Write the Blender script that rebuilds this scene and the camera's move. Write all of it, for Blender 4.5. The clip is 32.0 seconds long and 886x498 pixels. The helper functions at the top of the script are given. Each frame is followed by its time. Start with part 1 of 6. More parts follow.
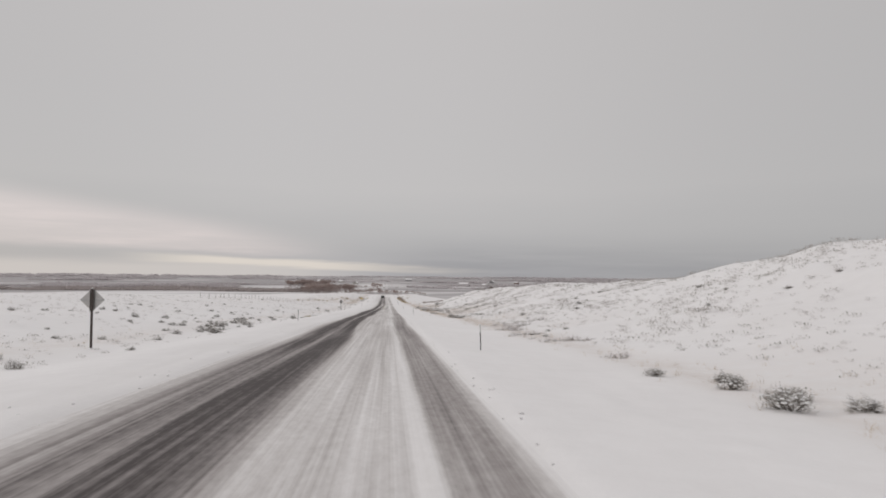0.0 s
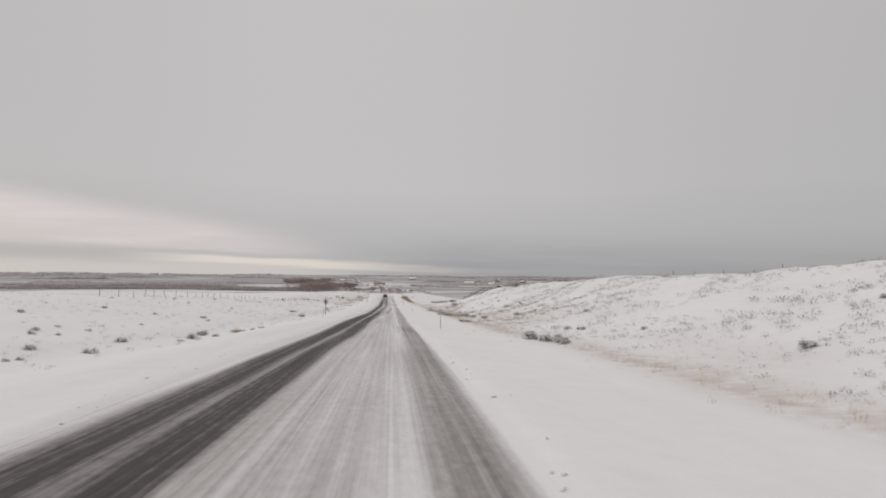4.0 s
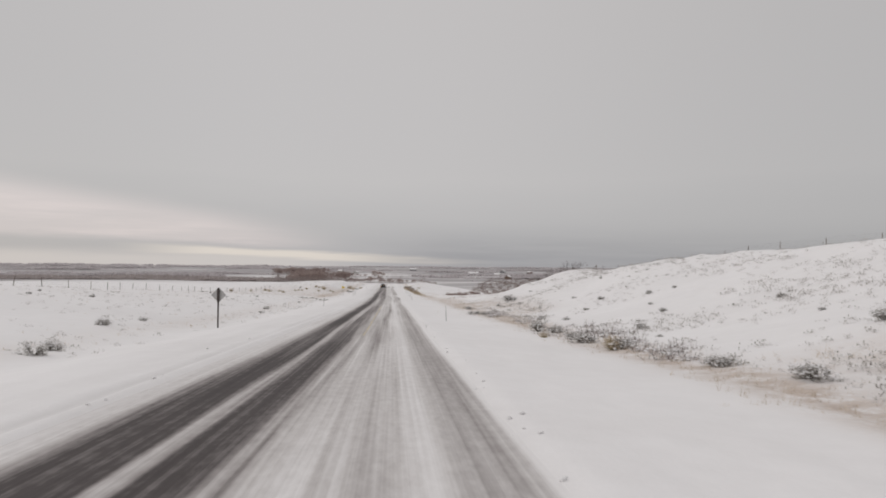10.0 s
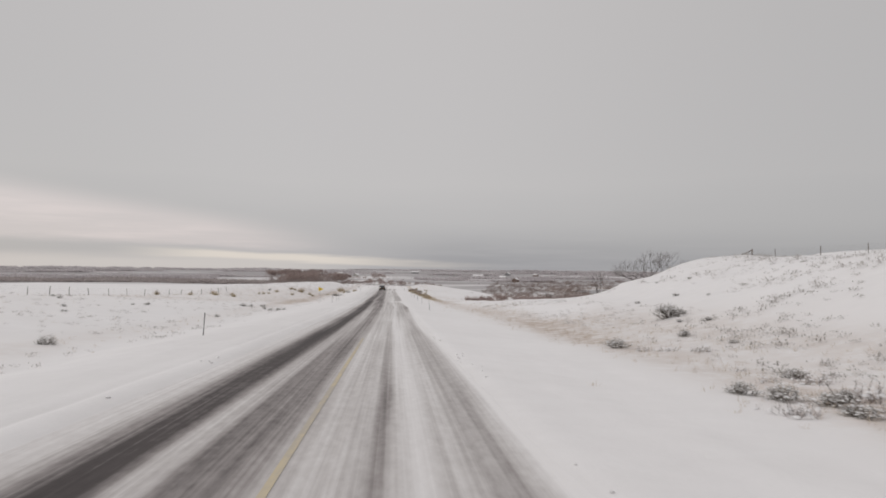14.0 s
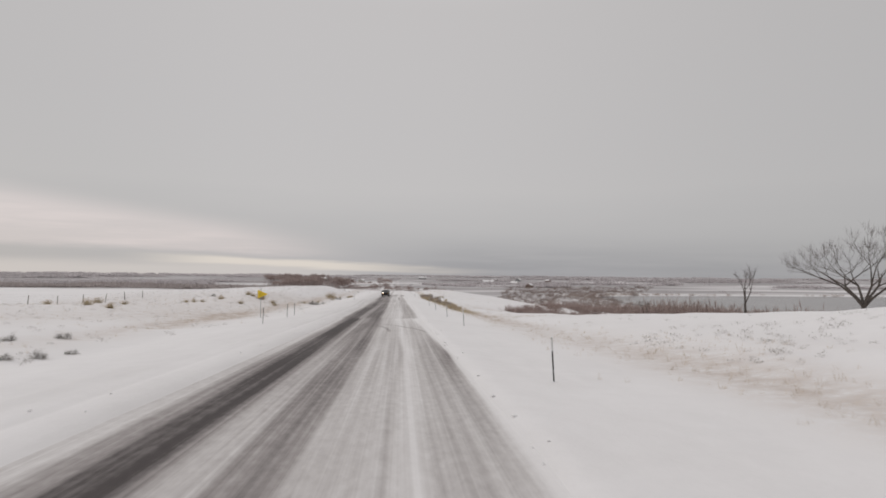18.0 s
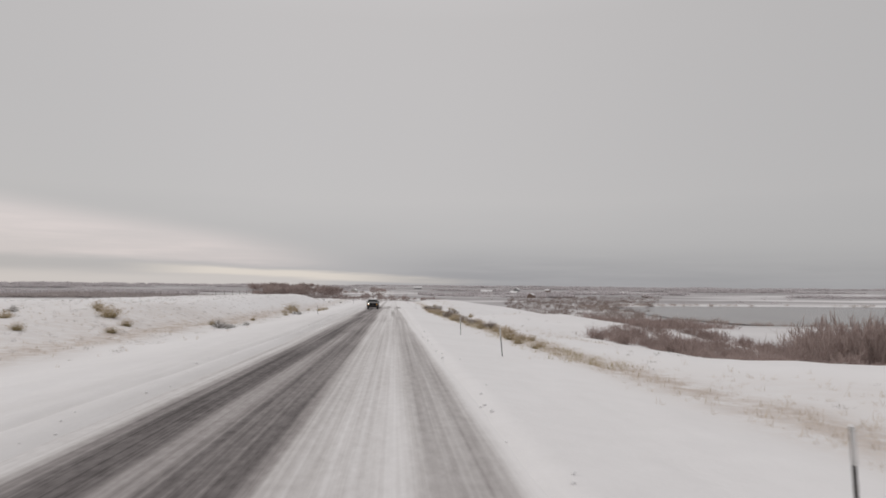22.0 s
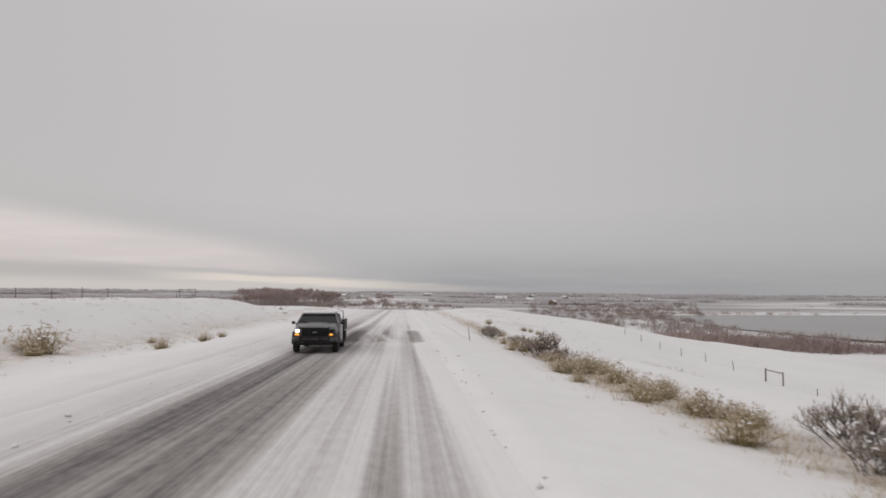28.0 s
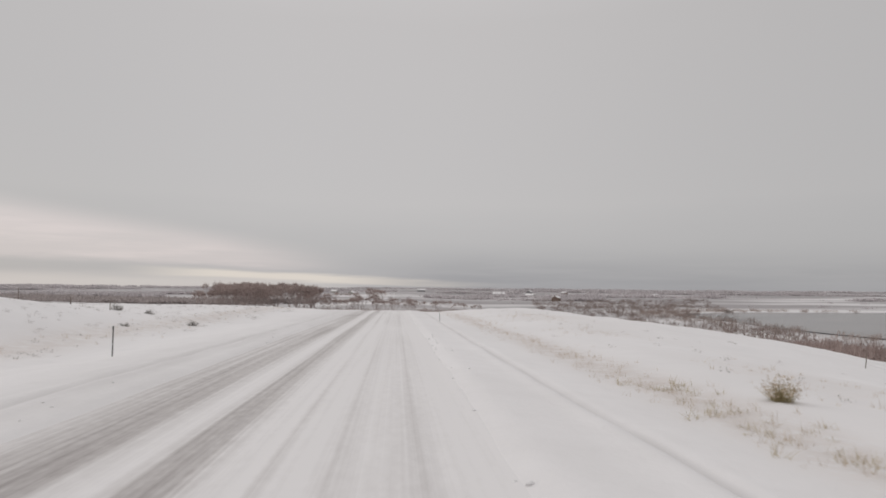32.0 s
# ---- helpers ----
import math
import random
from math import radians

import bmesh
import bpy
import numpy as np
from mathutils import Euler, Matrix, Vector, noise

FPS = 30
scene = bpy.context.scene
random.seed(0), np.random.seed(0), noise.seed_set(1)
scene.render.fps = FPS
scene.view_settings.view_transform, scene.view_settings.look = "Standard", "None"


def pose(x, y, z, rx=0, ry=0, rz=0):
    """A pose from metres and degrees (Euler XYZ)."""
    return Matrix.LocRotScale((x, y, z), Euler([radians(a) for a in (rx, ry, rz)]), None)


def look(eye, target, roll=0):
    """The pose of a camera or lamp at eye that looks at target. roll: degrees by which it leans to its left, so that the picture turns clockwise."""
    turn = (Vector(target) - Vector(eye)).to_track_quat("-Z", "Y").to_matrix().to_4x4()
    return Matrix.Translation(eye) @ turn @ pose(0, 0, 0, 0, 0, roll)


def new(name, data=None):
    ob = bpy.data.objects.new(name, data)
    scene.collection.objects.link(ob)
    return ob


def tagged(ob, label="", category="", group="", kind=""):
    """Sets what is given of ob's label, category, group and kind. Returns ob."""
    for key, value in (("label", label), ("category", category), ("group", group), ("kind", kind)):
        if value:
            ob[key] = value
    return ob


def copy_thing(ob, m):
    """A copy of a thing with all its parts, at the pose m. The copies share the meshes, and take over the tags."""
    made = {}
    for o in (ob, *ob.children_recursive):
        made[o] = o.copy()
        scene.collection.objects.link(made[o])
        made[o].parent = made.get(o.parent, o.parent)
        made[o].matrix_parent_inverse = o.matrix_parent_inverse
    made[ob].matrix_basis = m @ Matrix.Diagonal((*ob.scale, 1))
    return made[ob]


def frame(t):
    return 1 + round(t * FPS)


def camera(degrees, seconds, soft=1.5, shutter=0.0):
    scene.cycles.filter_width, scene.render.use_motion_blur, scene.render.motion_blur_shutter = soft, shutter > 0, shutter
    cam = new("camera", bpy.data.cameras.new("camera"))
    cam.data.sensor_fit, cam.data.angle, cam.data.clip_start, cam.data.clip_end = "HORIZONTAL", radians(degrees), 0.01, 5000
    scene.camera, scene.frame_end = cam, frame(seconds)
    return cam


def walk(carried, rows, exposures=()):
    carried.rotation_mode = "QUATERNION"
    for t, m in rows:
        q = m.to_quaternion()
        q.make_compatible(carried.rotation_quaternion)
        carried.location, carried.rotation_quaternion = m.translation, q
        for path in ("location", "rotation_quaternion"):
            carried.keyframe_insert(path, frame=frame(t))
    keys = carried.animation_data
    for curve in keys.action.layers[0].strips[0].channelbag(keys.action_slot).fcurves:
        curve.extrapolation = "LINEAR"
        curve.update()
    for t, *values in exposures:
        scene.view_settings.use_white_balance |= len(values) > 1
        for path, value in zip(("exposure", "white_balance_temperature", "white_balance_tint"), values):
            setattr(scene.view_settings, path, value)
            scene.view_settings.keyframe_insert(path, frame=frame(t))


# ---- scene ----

# ------------------------------------------------------------------ the lie of the land
SLOPE_Y = (-200, 0, 80, 160, 240, 320, 400, 480, 560, 620, 650, 685, 740, 800, 880, 940, 5000)
SLOPE_S = (-0.035, -0.0364, -0.0411, -0.0418, -0.0355, -0.0271, -0.0199, -0.0154, -0.0145, -0.014, -0.035, -0.055, -0.06, -0.05, -0.02, 0.0, 0.0)
_fine = np.arange(-200, 5001, 5.0)
_slope = np.interp(_fine, SLOPE_Y, SLOPE_S)
_height = np.concatenate([[0.0], np.cumsum((_slope[1:] + _slope[:-1]) * 2.5)])
_height -= np.interp(0.0, _fine, _height)


def road_z(y):
    """Height of the carriageway along its length."""
    return np.interp(y, _fine, _height)


# ------------------------------------------------------------------ camera: seconds, way along the road, turn to the right, tilt up
DRIVE = [
    (0, 0.00, 4.35, 1.91), (0.5, 7.78, 3.68, 2.20), (1, 15.56, 4.00, 1.89), (1.5, 23.34, 3.93, 1.95),
    (2, 31.12, 4.31, 1.77), (2.5, 38.90, 3.72, 1.90), (3, 46.68, 4.34, 1.86), (3.5, 54.46, 4.20, 1.91),
    (5.5, 86.87, 3.72, 1.56), (6, 95.08, 2.79, 1.87), (6.5, 103.29, 3.53, 1.58), (7, 111.50, 3.81, 1.27),
    (7.5, 119.71, 3.93, 1.19), (8, 127.91, 3.92, 1.34), (8.5, 136.31, 3.46, 1.48), (9, 144.71, 3.77, 1.42),
    (9.5, 153.11, 4.24, 1.22), (10, 161.51, 4.11, 1.18), (10.5, 169.91, 3.96, 1.19), (11, 178.31, 4.07, 1.41),
    (11.5, 186.71, 4.00, 1.13), (12, 195.11, 4.13, 1.13), (12.5, 203.32, 4.27, 1.27), (13, 211.53, 4.37, 1.35),
    (13.5, 219.75, 4.66, 1.44), (14, 227.96, 4.00, 1.45), (14.5, 236.18, 4.21, 1.50), (16.5, 268.66, 3.27, 1.85),
    (17, 276.50, 2.82, 2.13), (17.5, 284.33, 3.48, 2.00), (18, 292.17, 3.43, 1.94), (18.5, 300.01, 3.54, 2.10),
    (19, 307.85, 3.26, 2.12), (19.5, 315.68, 3.43, 2.10), (20, 323.52, 3.71, 2.43), (20.5, 331.55, 3.89, 2.53),
    (21, 339.58, 4.10, 2.42), (21.5, 347.61, 4.19, 2.28), (22, 355.64, 3.86, 2.77), (22.5, 363.67, 4.06, 2.64),
    (23, 371.70, 3.59, 2.85), (23.5, 379.73, 4.15, 2.80), (24, 387.76, 4.32, 2.78), (24.5, 395.74, 4.13, 3.05),
    (26.5, 427.67, 3.83, 2.87), (27, 435.65, 3.78, 2.79), (27.5, 443.63, 3.61, 3.16), (28, 451.61, 3.17, 3.32),
    (28.5, 459.92, 3.02, 3.16), (29, 468.23, 3.42, 3.20), (29.5, 476.54, 3.85, 3.16), (30, 484.86, 3.38, 3.45),
    (30.5, 493.17, 3.79, 3.16), (31, 501.48, 3.27, 3.13), (31.5, 509.79, 2.88, 3.59), (32, 518.10, 3.72, 3.01)]
EYE_X, EYE_H, LEAN = 1.65, 2.3, 0.5
cam = camera(64, 32.0, 1.7, 0.15)
walk(cam, [(t, pose(EYE_X, y, float(road_z(y)) + EYE_H, 90 + tilt, 0, -turn) @ pose(0, 0, 0, 0, 0, LEAN)) for t, y, turn, tilt in DRIVE])
scene.view_settings.exposure = 0.0

# ------------------------------------------------------------------ overcast sky and a weak, wide sun
def link(nt, a, b):
    nt.links.new(a, b)


def node(nt, kind, **props):
    n = nt.nodes.new(kind)
    for k, v in props.items():
        setattr(n, k, v)
    return n


def math_node(nt, op, a, b=None, clamp=False):
    n = node(nt, "ShaderNodeMath", operation=op, use_clamp=clamp)
    for i, v in enumerate((a, b)):
        if v is None:
            continue
        if isinstance(v, (int, float)):
            n.inputs[i].default_value = v
        else:
            link(nt, v, n.inputs[i])
    return n.outputs[0]


def mapped(nt, v, lo, hi, a=0.0, b=1.0, smooth=True):
    n = node(nt, "ShaderNodeMapRange", interpolation_type="SMOOTHSTEP" if smooth else "LINEAR")
    link(nt, v, n.inputs[0])
    for i, x in zip((1, 2, 3, 4), (lo, hi, a, b)):
        n.inputs[i].default_value = x
    return n.outputs[0]


def mixed(nt, fac, a, b):
    n = node(nt, "ShaderNodeMix", data_type="RGBA")
    for sock, v in ((n.inputs[0], fac), (n.inputs[6], a), (n.inputs[7], b)):
        if isinstance(v, (int, float)):
            sock.default_value = v
        elif isinstance(v, tuple):
            sock.default_value = (*v, 1.0) if len(v) == 3 else v
        else:
            link(nt, v, sock)
    return n.outputs[2]


def noise_of(nt, vec, scale, detail=3.0, rough=0.5, stretch=None):
    if stretch:
        m = node(nt, "ShaderNodeMapping")
        m.inputs["Scale"].default_value = stretch
        link(nt, vec, m.inputs[0])
        vec = m.outputs[0]
    n = node(nt, "ShaderNodeTexNoise")
    link(nt, vec, n.inputs["Vector"])
    n.inputs["Scale"].default_value, n.inputs["Detail"].default_value, n.inputs["Roughness"].default_value = scale, detail, rough
    return n.outputs["Fac"]


def ramp(nt, fac, stops, interp="LINEAR"):
    n = node(nt, "ShaderNodeValToRGB")
    n.color_ramp.interpolation = interp
    els = n.color_ramp.elements
    while len(els) < len(stops):
        els.new(0.5)
    for e, (p, c) in zip(els, stops):
        e.position = p
        e.color = (c, c, c, 1) if isinstance(c, (int, float)) else (*c, 1)
    link(nt, fac, n.inputs[0])
    return n.outputs[0]


SUN_ELEV, SUN_TURN = 24.0, 60.0
world = bpy.data.worlds.new("overcast_sky")
scene.world = world
world.use_nodes = True
nt = world.node_tree
bg = nt.nodes["Background"]
sky = node(nt, "ShaderNodeTexSky", sky_type="NISHITA", sun_disc=False, sun_elevation=radians(SUN_ELEV), sun_rotation=radians(-SUN_TURN))
coord = node(nt, "ShaderNodeTexCoord").outputs["Generated"]
sep = node(nt, "ShaderNodeSeparateXYZ")
link(nt, coord, sep.inputs[0])
sx, sy, sz = sep.outputs
wisps = noise_of(nt, coord, 2.2, 4, 0.55, (1.0, 1.0, 7.0))
fine_wisps = noise_of(nt, coord, 5.0, 4, 0.6, (1.0, 1.0, 14.0))
lift = math_node(nt, "MULTIPLY", math_node(nt, "SUBTRACT", wisps, 0.5), 0.05)
lift2 = math_node(nt, "MULTIPLY", math_node(nt, "SUBTRACT", fine_wisps, 0.5), 0.012)
up = math_node(nt, "ADD", sz, lift2)                       # height above the horizon, frayed
# overcast: brightens towards the zenith
dome = ramp(nt, math_node(nt, "ADD", sz, lift), [(0.0, (0.43, 0.425, 0.44)), (0.05, (0.475, 0.465, 0.472)), (0.12, (0.54, 0.522, 0.52)), (0.35, (0.55, 0.53, 0.525)), (0.55, (0.65, 0.627, 0.628)), (1.0, (0.91, 0.886, 0.892))])
# left side darkened in the colour to imitate vignetting
dome = mixed(nt, mapped(nt, sx, -0.12, -0.55, 0.0, 0.3), dome, (0.40, 0.39, 0.385))
# pale break in the cloud to the left of the road, its upper edge falling away to the right
side = math_node(nt, "SUBTRACT", math_node(nt, "MULTIPLY", sx, -1.0), 0.06)          # grows to the left
top_edge = math_node(nt, "ADD", math_node(nt, "MULTIPLY", side, 0.148), 0.036)
below = mapped(nt, math_node(nt, "SUBTRACT", top_edge, up), -0.018, 0.02)
above = mapped(nt, math_node(nt, "ADD", up, math_node(nt, "MULTIPLY", sx, 0.036)), 0.009, 0.024)
leftward = mapped(nt, side, -0.03, 0.2)
pale = math_node(nt, "MULTIPLY", math_node(nt, "MULTIPLY", below, above), leftward)
pale = math_node(nt, "MULTIPLY", pale, mapped(nt, fine_wisps, 0.3, 0.7, 0.62, 1.0))
dome = mixed(nt, pale, dome, (0.675, 0.612, 0.605))
# cream strip just over the horizon, sinking to the right
middle = math_node(nt, "ADD", math_node(nt, "MULTIPLY", sx, -0.036), 0.0058)
strip = mapped(nt, math_node(nt, "ABSOLUTE", math_node(nt, "SUBTRACT", up, middle)), 0.002, 0.0085, 1.0, 0.0)
strip = math_node(nt, "MULTIPLY", strip, mapped(nt, sx, -0.38, -0.22, 0.05, 1.0))
strip = math_node(nt, "MULTIPLY", strip, mapped(nt, sx, 0.05, 0.17, 1.0, 0.0))
low_left = math_node(nt, "MULTIPLY", mapped(nt, up, 0.004, 0.02, 1.0, 0.0), mapped(nt, sx, -0.2, 0.05, 1.0, 0.0))
dome = mixed(nt, low_left, dome, (0.58, 0.55, 0.535))
dome = mixed(nt, strip, dome, (0.71, 0.655, 0.60))
# grey band between the two
dome = mixed(nt, math_node(nt, "MULTIPLY", math_node(nt, "MULTIPLY", mapped(nt, sx, -0.12, 0.12), mapped(nt, up, 0.0, 0.065, 0.9, 0.0)), mapped(nt, fine_wisps, 0.3, 0.68, 0.55, 1.05)), dome, (0.325, 0.325, 0.345))
# darker away to the right: thicker cloud, plus vignetting painted into the sky
dome = mixed(nt, mapped(nt, sx, 0.0, 0.7, 0.0, 0.4), dome, (0.38, 0.375, 0.375))
thin = node(nt, "ShaderNodeVectorMath", operation="SCALE")
link(nt, sky.outputs[0], thin.inputs[0])
thin.inputs["Scale"].default_value = 0.1
link(nt, mixed(nt, 0.96, thin.outputs[0], dome), bg.inputs[0])
bg.inputs[1].default_value = 1.0

sun = new("sun", bpy.data.lights.new("sun", "SUN"))
sun.data.energy, sun.data.angle, sun.data.color = 0.5, radians(30), (1.0, 0.96, 0.92)
sun.matrix_world = look((0, 0, 0), (math.sin(radians(SUN_TURN)) * math.cos(radians(SUN_ELEV)), -math.cos(radians(SUN_TURN)) * math.cos(radians(SUN_ELEV)), -math.sin(radians(SUN_ELEV))))
sun.location = (0, 0, 60)

# ------------------------------------------------------------------ materials
def material(name, color=(0.5, 0.5, 0.5), rough=0.8, metal=0.0, vary=0.12, scale=8.0, bump=0.1, per_object=0.0):
    """Plain surface with grain at two scales and a fine relief."""
    m = bpy.data.materials.new(name)
    m.use_nodes = True
    nt = m.node_tree
    b = nt.nodes["Principled BSDF"]
    pos = node(nt, "ShaderNodeTexCoord").outputs["Object"]
    grain = noise_of(nt, pos, scale, 4, 0.6)
    blot = noise_of(nt, pos, scale * 0.17, 3, 0.5)
    f = math_node(nt, "MULTIPLY", math_node(nt, "ADD", math_node(nt, "MULTIPLY", grain, 0.6), math_node(nt, "MULTIPLY", blot, 0.4)), 1.0)
    if per_object:
        f = math_node(nt, "ADD", f, math_node(nt, "MULTIPLY", math_node(nt, "SUBTRACT", node(nt, "ShaderNodeObjectInfo").outputs["Random"], 0.5), per_object))
    lo = tuple(c * (1 - 2.2 * vary) for c in color)
    hi = tuple(min(1, c * (1 + 2.2 * vary)) for c in color)
    link(nt, ramp(nt, f, [(0.2, lo), (0.8, hi)]), b.inputs["Base Color"])
    b.inputs["Roughness"].default_value, b.inputs["Metallic"].default_value = rough, metal
    if bump:
        bn = node(nt, "ShaderNodeBump")
        bn.inputs["Strength"].default_value, bn.inputs["Distance"].default_value = bump, 0.02
        link(nt, grain, bn.inputs["Height"])
        link(nt, bn.outputs[0], b.inputs["Normal"])
    return m


def twig_material(name, dark, light, rough=0.85, airy=0.0):
    """Stems and blades, each one of its own shade; airy lets light on through a loose mass of them."""
    m = bpy.data.materials.new(name)
    m.use_nodes = True
    nt = m.node_tree
    b = nt.nodes["Principled BSDF"]
    isl = node(nt, "ShaderNodeNewGeometry").outputs["Random Per Island"]
    pos = node(nt, "ShaderNodeTexCoord").outputs["Object"]
    f = math_node(nt, "ADD", math_node(nt, "MULTIPLY", isl, 0.7), math_node(nt, "MULTIPLY", noise_of(nt, pos, 3.0, 2), 0.3))
    col = ramp(nt, f, [(0.1, dark), (0.9, light)])
    link(nt, col, b.inputs["Base Color"])
    b.inputs["Roughness"].default_value = rough
    if airy:
        thin = node(nt, "ShaderNodeBsdfTranslucent")
        link(nt, col, thin.inputs["Color"])
        both = node(nt, "ShaderNodeMixShader")
        both.inputs[0].default_value = airy
        link(nt, b.outputs[0], both.inputs[1])
        link(nt, thin.outputs[0], both.inputs[2])
        link(nt, both.outputs[0], nt.nodes["Material Output"].inputs["Surface"])
    return m


def snow_ground():
    m = bpy.data.materials.new("snow_ground")
    m.use_nodes = True
    nt = m.node_tree
    b = nt.nodes["Principled BSDF"]
    pos = node(nt, "ShaderNodeNewGeometry").outputs["Position"]
    grass = node(nt, "ShaderNodeAttribute", attribute_name="grass").outputs["Fac"]
    slush_shade = node(nt, "ShaderNodeAttribute", attribute_name="slush_shade").outputs["Fac"]
    far = node(nt, "ShaderNodeAttribute", attribute_name="scrub").outputs["Fac"]
    dense = node(nt, "ShaderNodeAttribute", attribute_name="thick").outputs["Fac"]
    big = noise_of(nt, pos, 0.09, 4, 0.55)
    mid = noise_of(nt, pos, 0.9, 4, 0.6)
    small = noise_of(nt, pos, 7.0, 3, 0.6)
    snow = ramp(nt, math_node(nt, "ADD", math_node(nt, "MULTIPLY", big, 0.55), math_node(nt, "MULTIPLY", mid, 0.45)), [(0.25, (0.79, 0.775, 0.77)), (0.75, (0.88, 0.868, 0.868))])
    # straw showing through thin snow
    through_snow = math_node(nt, "MULTIPLY", grass, mapped(nt, math_node(nt, "ADD", math_node(nt, "MULTIPLY", mid, 0.6), math_node(nt, "MULTIPLY", small, 0.4)), 0.3, 0.62))
    straw = ramp(nt, small, [(0.3, (0.41, 0.335, 0.285)), (0.7, (0.65, 0.57, 0.505))])
    col = mixed(nt, math_node(nt, "MULTIPLY", through_snow, 1.1, True), snow, straw)
    # scrub land far off, stems and earth between drifts; its cool grey includes painted haze
    streak = noise_of(nt, pos, 0.007, 4, 0.5, (0.4, 1.0, 1.0))
    brush = math_node(nt, "ADD", mapped(nt, streak, 0.38, 0.62, 0.1, 0.85), math_node(nt, "MULTIPLY", dense, mapped(nt, streak, 0.25, 0.5, 0.1, 0.7)), True)
    col = mixed(nt, math_node(nt, "MULTIPLY", far, brush), col, (0.37, 0.35, 0.353))
    # road dirt thrown on to the verge; shade along the left rut is painted in too
    smear = noise_of(nt, pos, 1.0, 4, 0.6, (1.6, 0.12, 1.0))
    dirt_shade = math_node(nt, "MULTIPLY", slush_shade, mapped(nt, smear, 0.25, 0.75, 0.55, 1.0))
    col = mixed(nt, dirt_shade, col, (0.45, 0.43, 0.415))
    link(nt, col, b.inputs["Base Color"])
    b.inputs["Roughness"].default_value = 0.85
    b.inputs["Specular IOR Level"].default_value = 0.2
    bn = node(nt, "ShaderNodeBump")
    bn.inputs["Strength"].default_value, bn.inputs["Distance"].default_value = 0.35, 0.12
    link(nt, math_node(nt, "ADD", mid, math_node(nt, "MULTIPLY", small, 0.3)), bn.inputs["Height"])
    link(nt, bn.outputs[0], b.inputs["Normal"])
    return m


def road_surface():
    """Asphalt under driven snow: the cover changes across the lanes and along the way."""
    m = bpy.data.materials.new("snowy_asphalt")
    m.use_nodes = True
    nt = m.node_tree
    b = nt.nodes["Principled BSDF"]
    pos = node(nt, "ShaderNodeNewGeometry").outputs["Position"]
    cover = node(nt, "ShaderNodeAttribute", attribute_name="snow_cover").outputs["Fac"]
    streak = noise_of(nt, pos, 1.0, 3, 0.55, (4.6, 0.03, 1.0))
    broad = noise_of(nt, pos, 1.0, 2, 0.5, (1.1, 0.012, 1.0))
    hair = noise_of(nt, pos, 1.0, 2, 0.5, (12.0, 0.02, 1.0))
    grit = noise_of(nt, pos, 6.0, 4, 0.65, (1.0, 0.35, 1.0))
    patch = noise_of(nt, pos, 0.16, 3, 0.55, (2.5, 0.5, 1.0))
    k = math_node(nt, "ADD", math_node(nt, "MULTIPLY", math_node(nt, "ADD", math_node(nt, "MULTIPLY", math_node(nt, "SUBTRACT", streak, 0.5), 0.42), math_node(nt, "MULTIPLY", math_node(nt, "SUBTRACT", broad, 0.5), 0.22)), 1.0), math_node(nt, "MULTIPLY", math_node(nt, "SUBTRACT", grit, 0.5), 0.3))
    k = math_node(nt, "ADD", k, math_node(nt, "MULTIPLY", math_node(nt, "SUBTRACT", patch, 0.5), 0.28))
    k = math_node(nt, "ADD", k, math_node(nt, "MULTIPLY", math_node(nt, "SUBTRACT", hair, 0.5), 0.3))
    # slush keeps its grain, bare asphalt and deep snow are more even
    amount = ramp(nt, cover, [(0.0, 0.5), (0.3, 1.0), (0.8, 0.9), (1.0, 0.3)])
    c = math_node(nt, "ADD", cover, math_node(nt, "MULTIPLY", k, amount), True)
    col = ramp(nt, c, [(0.0, (0.034, 0.028, 0.0285)), (0.2, (0.076, 0.065, 0.064)), (0.5, (0.345, 0.319, 0.311)), (0.75, (0.59, 0.567, 0.555)), (1.0, (0.83, 0.815, 0.81))])
    link(nt, col, b.inputs["Base Color"])
    link(nt, ramp(nt, c, [(0.0, 0.65), (0.35, 0.75), (1.0, 0.85)]), b.inputs["Roughness"])
    b.inputs["Specular IOR Level"].default_value = 0.15
    bn = node(nt, "ShaderNodeBump")
    bn.inputs["Strength"].default_value, bn.inputs["Distance"].default_value = 0.4, 0.03
    link(nt, math_node(nt, "ADD", c, math_node(nt, "MULTIPLY", grit, 0.3)), bn.inputs["Height"])
    link(nt, bn.outputs[0], b.inputs["Normal"])
    return m


SNOW = material("snow", (0.84, 0.83, 0.83), 0.85, 0, 0.03, 6, 0.3)
M_GROUND, M_ROAD = snow_ground(), road_surface()
STEEL_DARK = material("weathered_dark_steel", (0.055, 0.05, 0.047), 0.55, 0.6, 0.25, 30, 0.1)
ALU = material("bare_aluminium", (0.5, 0.49, 0.48), 0.42, 0.85, 0.08, 12, 0.05)
GALV = material("galvanised_steel", (0.42, 0.42, 0.42), 0.5, 0.8, 0.12, 25, 0.08)
REFLECT = material("white_reflector", (0.62, 0.61, 0.6), 0.35, 0, 0.06, 60, 0.15)
YELLOW = material("yellow_sign_sheeting", (0.82, 0.58, 0.015), 0.45, 0, 0.05, 10, 0.03)
SIGN_INK = material("faded_sign_ink", (0.36, 0.24, 0.02), 0.5, 0, 0.1, 10, 0)
OLDWOOD = material("grey_weathered_wood", (0.17, 0.145, 0.125), 0.9, 0, 0.3, 18, 0.4, 0.3)
WIRE = material("fence_wire", (0.16, 0.15, 0.145), 0.6, 0.7, 0.2, 30, 0)
SAGE = twig_material("sagebrush_leaves", (0.215, 0.2, 0.178), (0.44, 0.415, 0.375))
